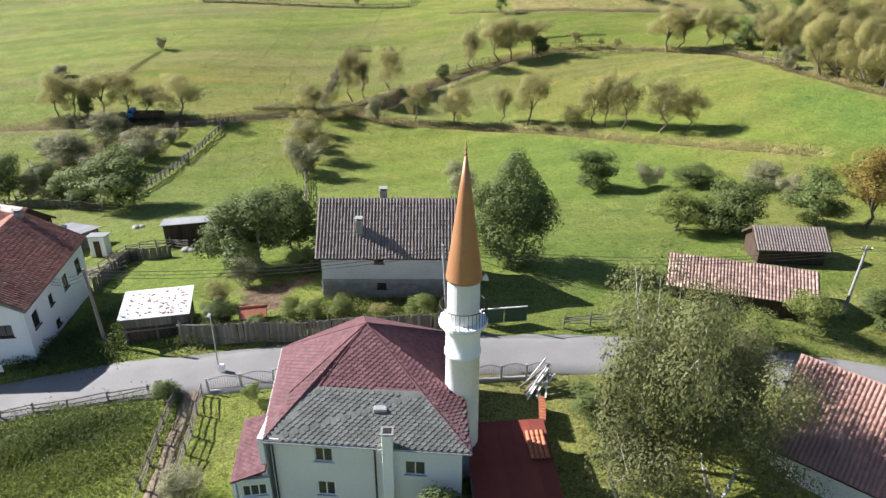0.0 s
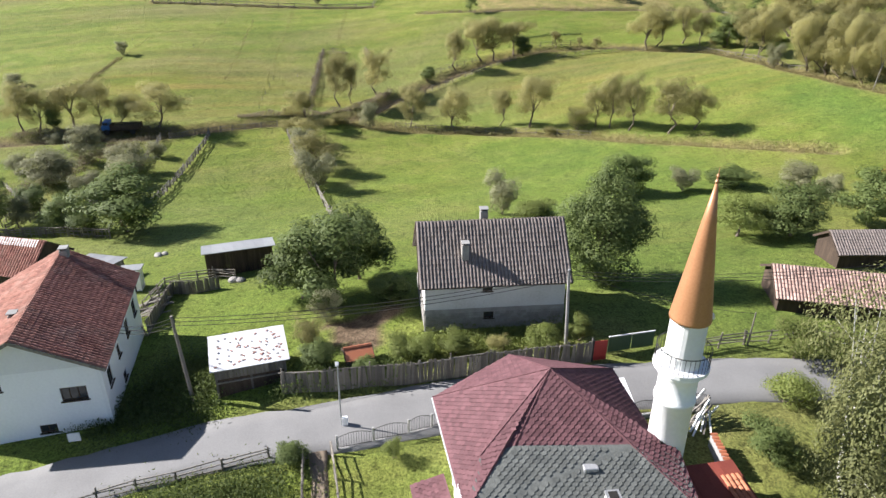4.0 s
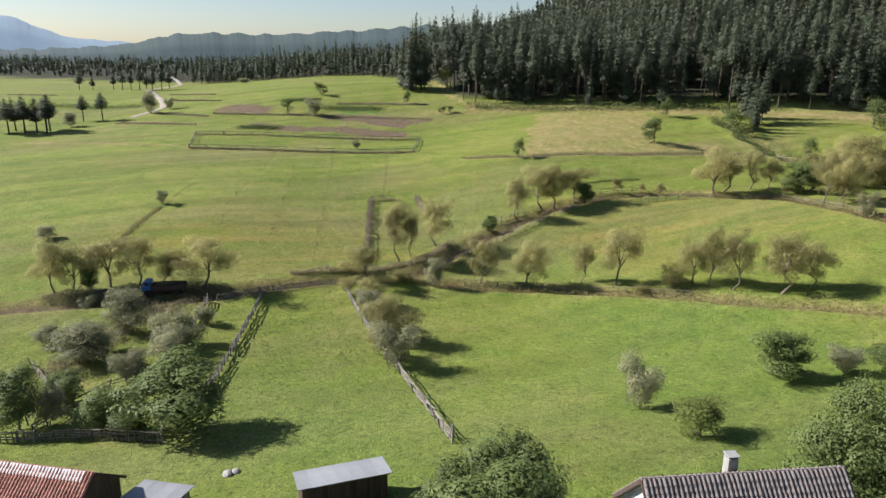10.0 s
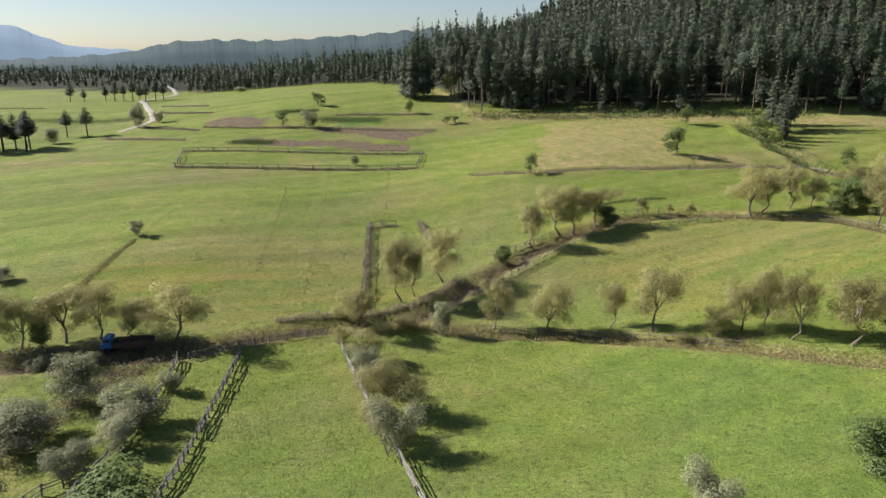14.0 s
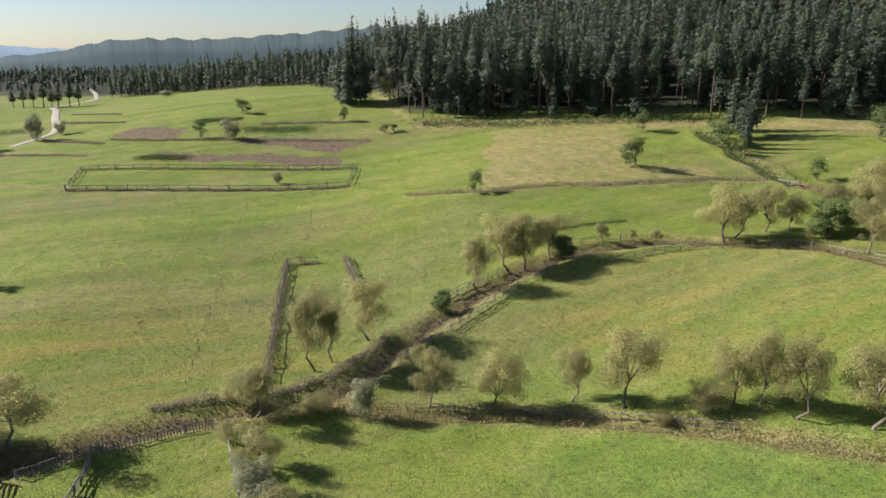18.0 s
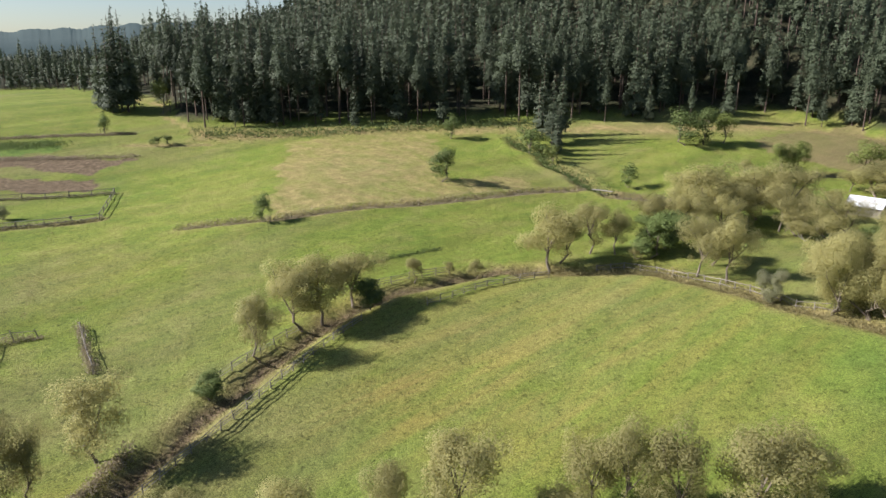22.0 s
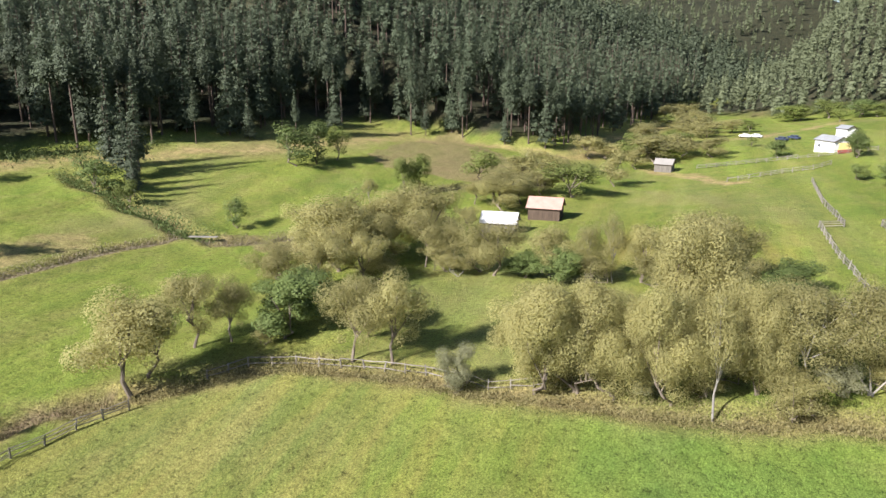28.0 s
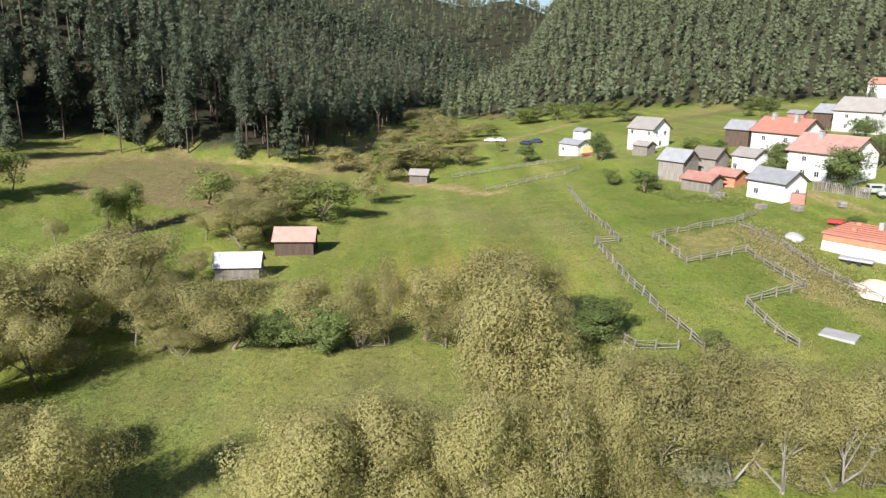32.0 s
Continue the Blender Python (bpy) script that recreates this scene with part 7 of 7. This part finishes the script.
gable_house("village_cottage", "small white outbuilding with a white roof", "house", 252.7, 117.5, 5.6, 48, 4, 3.4, 2.6, 0.8, OLD_PLASTER, TIN_LIGHT, 0.3, group=V)
porch = thing("porch_screen", 217.1, 115.5, 4.9, -42, "yellow and red painted porch screen", "porch")
box_part("screen", -2.0, 2.0, -0.1, 0.1, 0.9, 2.6, material("yellow_paint", [(0.62, 0.45, 0.12), (0.72, 0.58, 0.30)], 4, 0.7, 0.1), porch)
box_part("parapet", -2.0, 2.0, -0.14, 0.14, 0, 0.9, RED_PAINT, porch)
gable_house("hay_barn", "grey board barn with a pale sheet roof", "barn", 182.6, 97.4, 5.0, 48, 5.8, 5, 4.0, 2.0, WOOD_GREY, TIN_LIGHT, 0.4, thick=0.12, group=V)
gable_house("hay_barn", "grey board barn with a dark old roof", "barn", 186.7, 90.9, 5.9, 48, 5.5, 4.6, 3.4, 1.8, WOOD_GREY, WOOD_GREY, 0.4, thick=0.12, group=V)
gable_house("village_shed", "low shed with rusty patched roof sheets", "shed", 172.5, 94.1, 4.7, 48, 6.0, 4.2, 2.1, 1.1, WOOD_GREY, RUST_TIN, 0.4, thick=0.12, group=V)
gable_house("village_shed", "low brick shed with a rusty red roof", "shed", 175.6, 89.2, 5.2, 48, 5.4, 4.0, 2.2, 1.0, BRICK, RUST_TIN, 0.4, group=V)
gable_house("village_house", "small white house with a blue grey roof", "house", 165.3, 83.0, 4.8, 42, 7, 6, 3.4, 1.7, OLD_PLASTER, TIN_LIGHT, 0.5, wins=ONE, group=V)
gable_house("village_house", "large white house with an orange tiled roof", "house", 200.2, 73.5, 8.1, 42, 11, 8.6, 5.6, 2.7, OLD_PLASTER, TERRACOTTA, 0.6, wins=TWO, group=V, chimneys=[(-2.5, 1, 9.2, 0.8), (3, 0.6, 9.2, 0.8)])
gable_house("village_house", "large white house with a faded red roof", "house", 179.3, 70.5, 6.3, 42, 11.5, 9.4, 5.6, 2.8, OLD_PLASTER, PINK_TILE, 0.6, wins=TWO, group=V, chimneys=[(2, 1, 9, 0.8)])
gable_house("village_house", "small white house with a tan roof", "house", 184.7, 83.6, 6.4, 42, 5, 4.4, 3.6, 1.3, OLD_PLASTER, TAN_ROOF, 0.4, wins=ONE, group=V)
gable_house("hay_barn", "tall dark board barn behind the houses", "barn", 213.5, 79.9, 8.8, 48, 6, 5, 4.2, 1.8, WOOD_DARK, TIN_LIGHT, 0.4, thick=0.12, group=V)
gable_house("village_house", "white house with a broad tan roof", "house", 236.2, 46.1, 11.0, 42, 12, 9, 5.6, 3.0, OLD_PLASTER, TAN_ROOF, 0.6, wins=TWO, group=V)
gable_house("hay_barn", "red brown board barn with a white roof", "barn", 244.9, 51.1, 11.2, 42, 8, 6, 4.2, 2.0, WOOD_DARK, TIN_LIGHT, 0.4, thick=0.12, group=V)
gable_house("village_shed", "small red brown shed on the slope", "shed", 272.0, 52.8, 11.1, 48, 5, 3.5, 2.4, 0.8, RUST_TIN, TIN_LIGHT, 0.3, thick=0.12, group=V)
gable_house("village_house", "house with a dark red roof on the hill", "house", 354.5, 0.5, 16.8, 42, 9, 7, 4.5, 2.2, OLD_PLASTER, CLAY_RED, 0.5, group=V)
site = thing("building_site", 135.7, 77.3, 3.1, 52, "unfinished brick house with a flat orange tiled top", "house")
for x0, x1, y0, y1 in ((-5, 5, -4.5, -4.25), (-5, 5, 4.25, 4.5), (-5, -4.75, -4.25, 4.25), (4.75, 5, -4.25, 4.25)):
    box_part("wall", x0, x1, y0, y1, 1.5, 2.5, BRICK, site)
    box_part("plinth", x0 - 0.03, x1 + 0.03, y0 - 0.03, y1 + 0.03, -0.8, 1.5, OLD_PLASTER, site)
box_part("slab", -5.2, 5.2, -4.7, 4.7, 2.5, 2.75, TERRACOTTA, site)
for x, y, h in ((-2.6, -1.0, 0.9), (0.4, -2.2, 1.0), (2.4, 1.4, 0.5), (-3.6, 2.8, 0.4), (3.4, -3.0, 0.4)):
    box_part("brick_stack", x - 0.3, x + 0.3, y - 0.25, y + 0.25, 2.75, 2.75 + h, BRICK if h < 0.8 else CONCRETE, site, 0.03)
for k in range(7):
    box_part("batten", -5.1, 5.1, -4.4 + 1.4 * k, -4.3 + 1.4 * k, 2.75, 2.82, CLAY_NEW, site)
board_wall = fence("tall pale board fence in the village", [(169.5, 76), (166.5, 72), (163, 69)], 1.8, 2.5, 2, boards=0.3, seed=90, group="board fences", name="board_fence")


def heap(name, x, y, w, h, mat, label):
    bm = bmesh.new()
    bmesh.ops.create_icosphere(bm, subdivisions=3, radius=1)
    for v in bm.verts:
        k = 1 + 0.25 * noise.noise(v.co * 1.7 + Vector((x, y, 0)))
        v.co = Vector((v.co.x * w * k, v.co.y * w * 0.7 * k, v.co.z * h * k))
    ob = part(name, bm, mat, at=pose(x, y, ground_z(x, y)))
    ob.data.shade_smooth()
    return tagged(ob, label, "heap")


heap("rubble_heap", 139.9, 86.2, 1.7, 0.7, CONCRETE, "heap of pale gravel on the grass")
SAND = material("pale_sand", [(0.50, 0.42, 0.32), (0.62, 0.54, 0.43)], 2, 0.95, 0.3)
heap("sand_heap", 120.5, 81.6, 4.6, 0.5, SAND, "broad heap of pale building sand")
slab = thing("concrete_slab", 107.5, 90, ground_z(107.5, 90), 60, "pale concrete slab lying in the grass", "slab")
box_part("slab", -1.6, 1.6, -1.2, 1.2, -0.3, 0.18, CONCRETE, slab, 0.03)
boat = thing("trailer", 129.6, 81.6, ground_z(129.6, 81.6), 60, "grey metal farm trailer on the grass", "trailer")
box_part("tray", -1.9, 1.9, -0.7, 0.7, 0.5, 0.8, METAL_GREY, boat, 0.03)
wheels(boat, (-0.5, 0.6), 0.75, 0.6)
cart = thing("trailer", 147.3, 78.6, ground_z(147.3, 78.6), 70, "small red and grey cart in the grass", "cart")
box_part("tray", -1.2, 1.2, -0.6, 0.6, 0.45, 0.95, RED_PAINT, cart, 0.03)
wheels(cart, (0.0,), 0.65, 0.6)
tank = thing("water_tank", 160.6, 80.6, ground_z(160.6, 80.6), 70, "red painted metal box beside a house", "tank")
box_part("tank_body", -1.1, 1.1, -0.8, 0.8, -0.1, 1.7, RUST_TIN, tank, 0.04)

# ---- dark banks and herb beds between the far strips ----
scrub("strip_bank", [(-74.4, 226.2), (-42, 223.8), (-10.7, 221.2)], 0.9, 0.8, 2400, LEAF_BROWN, "dark dry weeds on a field bank", 208, 0.2)
scrub("strip_bank", [(-77.3, 246.9), (-42, 243.6), (-7.7, 240.1)], 0.9, 0.8, 2400, LEAF_BROWN, "dark dry weeds on a field bank", 209, 0.2)
scrub("strip_bank", [(-79.3, 284.0), (-64.8, 278.2), (-50.1, 275.2)], 1.0, 0.7, 2200, LEAF_BROWN, "dark dry weeds on a field bank", 210, 0.22)
scrub("strip_bank", [(-50.5, 275.3), (-26.1, 271.4), (-2.1, 266.6)], 1.4, 0.8, 2200, LEAF_BROWN, "dark dry weeds on a field bank", 211, 0.22)
scrub("strip_bank", [(-34.4, 290.3), (-18.1, 289.4), (-1.7, 287.3)], 1.2, 0.6, 2200, LEAF_BROWN, "dark dry weeds on a field bank", 212, 0.22)
scrub("herb_bed", [(-39.2, 285.4), (-30.2, 282.8), (-19.2, 282.4)], 4.0, 0.5, 3000, LEAF_GREEN, "dark green crop bed between the strips", 213, 0.22)
scrub("strip_bank", [(-115.3, 364.2), (-87.9, 328.3)], 0.9, 0.5, 2200, LEAF_BROWN, "dark dry weeds on a field bank", 214, 0.22)
scrub("strip_bank", [(-104.0, 323.0), (-82.2, 311.4)], 0.9, 0.5, 2200, LEAF_BROWN, "dark dry weeds on a field bank", 215, 0.22)
scrub("strip_bank", [(-102.6, 294.2), (-80.9, 279.9)], 1.2, 0.6, 2200, LEAF_BROWN, "dark dry weeds on a field bank", 216, 0.22)
scrub("strip_bank", [(-110.8, 276.6), (-82.2, 265.5)], 1.2, 0.6, 2200, LEAF_BROWN, "dark dry weeds on a field bank", 217, 0.22)
scrub("herb_bed", [(-153.4, 323.1), (-113.0, 314.8)], 5.0, 0.6, 3000, LEAF_GREEN, "dark green crop bed between the strips", 218, 0.22)
scrub("strip_bank", [(-197.3, 384.7), (-173.7, 380.1)], 1.2, 0.5, 2200, LEAF_BROWN, "dark dry weeds on a field bank", 219, 0.22)
scrub("herb_bed", [(-64.3, 258.1), (-54.4, 256.4)], 3.0, 0.5, 3000, LEAF_GREEN, "dark green crop bed between the strips", 220, 0.22)
scrub("herb_bed", [(-55.6, 299.4), (-43.1, 298.5)], 2.0, 0.5, 3000, LEAF_GREEN, "dark green crop bed between the strips", 221, 0.22)

# ---- greenery and stacks between the far houses ----
grove("fruit trees between the far houses", [("o", 182.1, 79.2, 6, 4.6), ("o", 167.5, 71.9, 8, 7), ("f", 180.7, 110.1, 3.4, 4), ("o", 171.0, 104.3, 4.6, 5), ("o", 210.1, 54.4, 6.5, 6), ("f", 207.3, 92.2, 4, 4.5), ("o", 289.5, 57.4, 6, 7), ("o", 296.7, 62.5, 5, 6), ("f", 191.3, 70.7, 4, 5), ("o", 209.3, 112.7, 7, 5), ("o", 218.9, 130.9, 4.6, 5), ("f", 238.7, 140.4, 3, 3), ("o", 175.7, 82.4, 4, 3.6), ("o", 186.4, 59.8, 7, 6), ("f", 228.4, 62.8, 4, 5), ("o", 205.9, 85.6, 3, 4), ("o", 144.9, 77.2, 2.2, 3), ("f", 358.1, 102.6, 6, 9), ("o", 351.3, 117.1, 7, 9), ("o", 340.9, 111.5, 5, 6), ("f", 328.7, 124.1, 5, 7)], 350)
scrub("yard_weeds", [(173.5, 103.2), (164.6, 98.0), (162.0, 91.5), (160.0, 88.1)], 2.4, 0.9, 5000, LEAF_FRESH, "rank green weeds along the village yards", 230, 0.22)
scrub("yard_weeds", [(201.6, 91.7), (194.3, 87.4), (190.5, 82.8)], 2.0, 0.8, 3000, LEAF_FRESH, "rank green weeds along the village yards", 231, 0.22)
scrub("bank_weeds", [(288.9, 87.4), (304.4, 75.1), (339.2, 54.4)], 3.0, 0.8, 4000, LEAF_DRY, "dry tall grass on the slope below the wood", 232, 0.25)
stack = thing("wood_pile", 164.1, 93.3, 4.5, 0, "stack of split grey firewood in a yard", "firewood", "firewood stacks")
for k in range(18):
    part("log", tube(bmesh.new(), [(-0.5, -0.9 + 0.3 * (k % 6), 0.15 + 0.28 * (k // 6)), (0.5, -0.88 + 0.3 * (k % 6), 0.15 + 0.28 * (k // 6))], [0.14, 0.13], 6), BARK_PALE, stack)
stack = thing("wood_pile", 157.1, 87.1, 4.4, 30, "stack of split grey firewood in a yard", "firewood", "firewood stacks")
for k in range(18):
    part("log", tube(bmesh.new(), [(-0.5, -0.9 + 0.3 * (k % 6), 0.15 + 0.28 * (k // 6)), (0.5, -0.88 + 0.3 * (k % 6), 0.15 + 0.28 * (k // 6))], [0.14, 0.13], 6), BARK_PALE, stack)
stack = thing("wood_pile", 187.9, 75.5, 7.6, 60, "stack of split grey firewood in a yard", "firewood", "firewood stacks")
for k in range(18):
    part("log", tube(bmesh.new(), [(-0.5, -0.9 + 0.3 * (k % 6), 0.15 + 0.28 * (k // 6)), (0.5, -0.88 + 0.3 * (k % 6), 0.15 + 0.28 * (k // 6))], [0.14, 0.13], 6), BARK_PALE, stack)
stack = thing("wood_pile", 158.3, 74.6, 5.1, 90, "stack of split grey firewood in a yard", "firewood", "firewood stacks")
for k in range(18):
    part("log", tube(bmesh.new(), [(-0.5, -0.9 + 0.3 * (k % 6), 0.15 + 0.28 * (k // 6)), (0.5, -0.88 + 0.3 * (k % 6), 0.15 + 0.28 * (k // 6))], [0.14, 0.13], 6), BARK_PALE, stack)
stack = thing("wood_pile", 155.8, 81.8, 4.6, 120, "stack of split grey firewood in a yard", "firewood", "firewood stacks")
for k in range(18):
    part("log", tube(bmesh.new(), [(-0.5, -0.9 + 0.3 * (k % 6), 0.15 + 0.28 * (k // 6)), (0.5, -0.88 + 0.3 * (k % 6), 0.15 + 0.28 * (k // 6))], [0.14, 0.13], 6), BARK_PALE, stack)
stack = thing("wood_pile", 165.9, 91.7, 4.7, 150, "stack of split grey firewood in a yard", "firewood", "firewood stacks")
for k in range(18):
    part("log", tube(bmesh.new(), [(-0.5, -0.9 + 0.3 * (k % 6), 0.15 + 0.28 * (k // 6)), (0.5, -0.88 + 0.3 * (k % 6), 0.15 + 0.28 * (k // 6))], [0.14, 0.13], 6), BARK_PALE, stack)
scrub("shade_weeds", [(-29.6, 42.5), (-27.5, 44), (-26, 47), (-24.6, 43)], 2.2, 1.0, 6000, LEAF_GREEN, "dark rank weeds between farmhouse and cart shed", 233, 0.13)
scrub("fence_weeds", [(-19, 42.6), (-16, 42.8), (-12, 42.6)], 1.2, 1.2, 4000, LEAF_GREEN, "dark bushes behind the board fence", 234, 0.13)
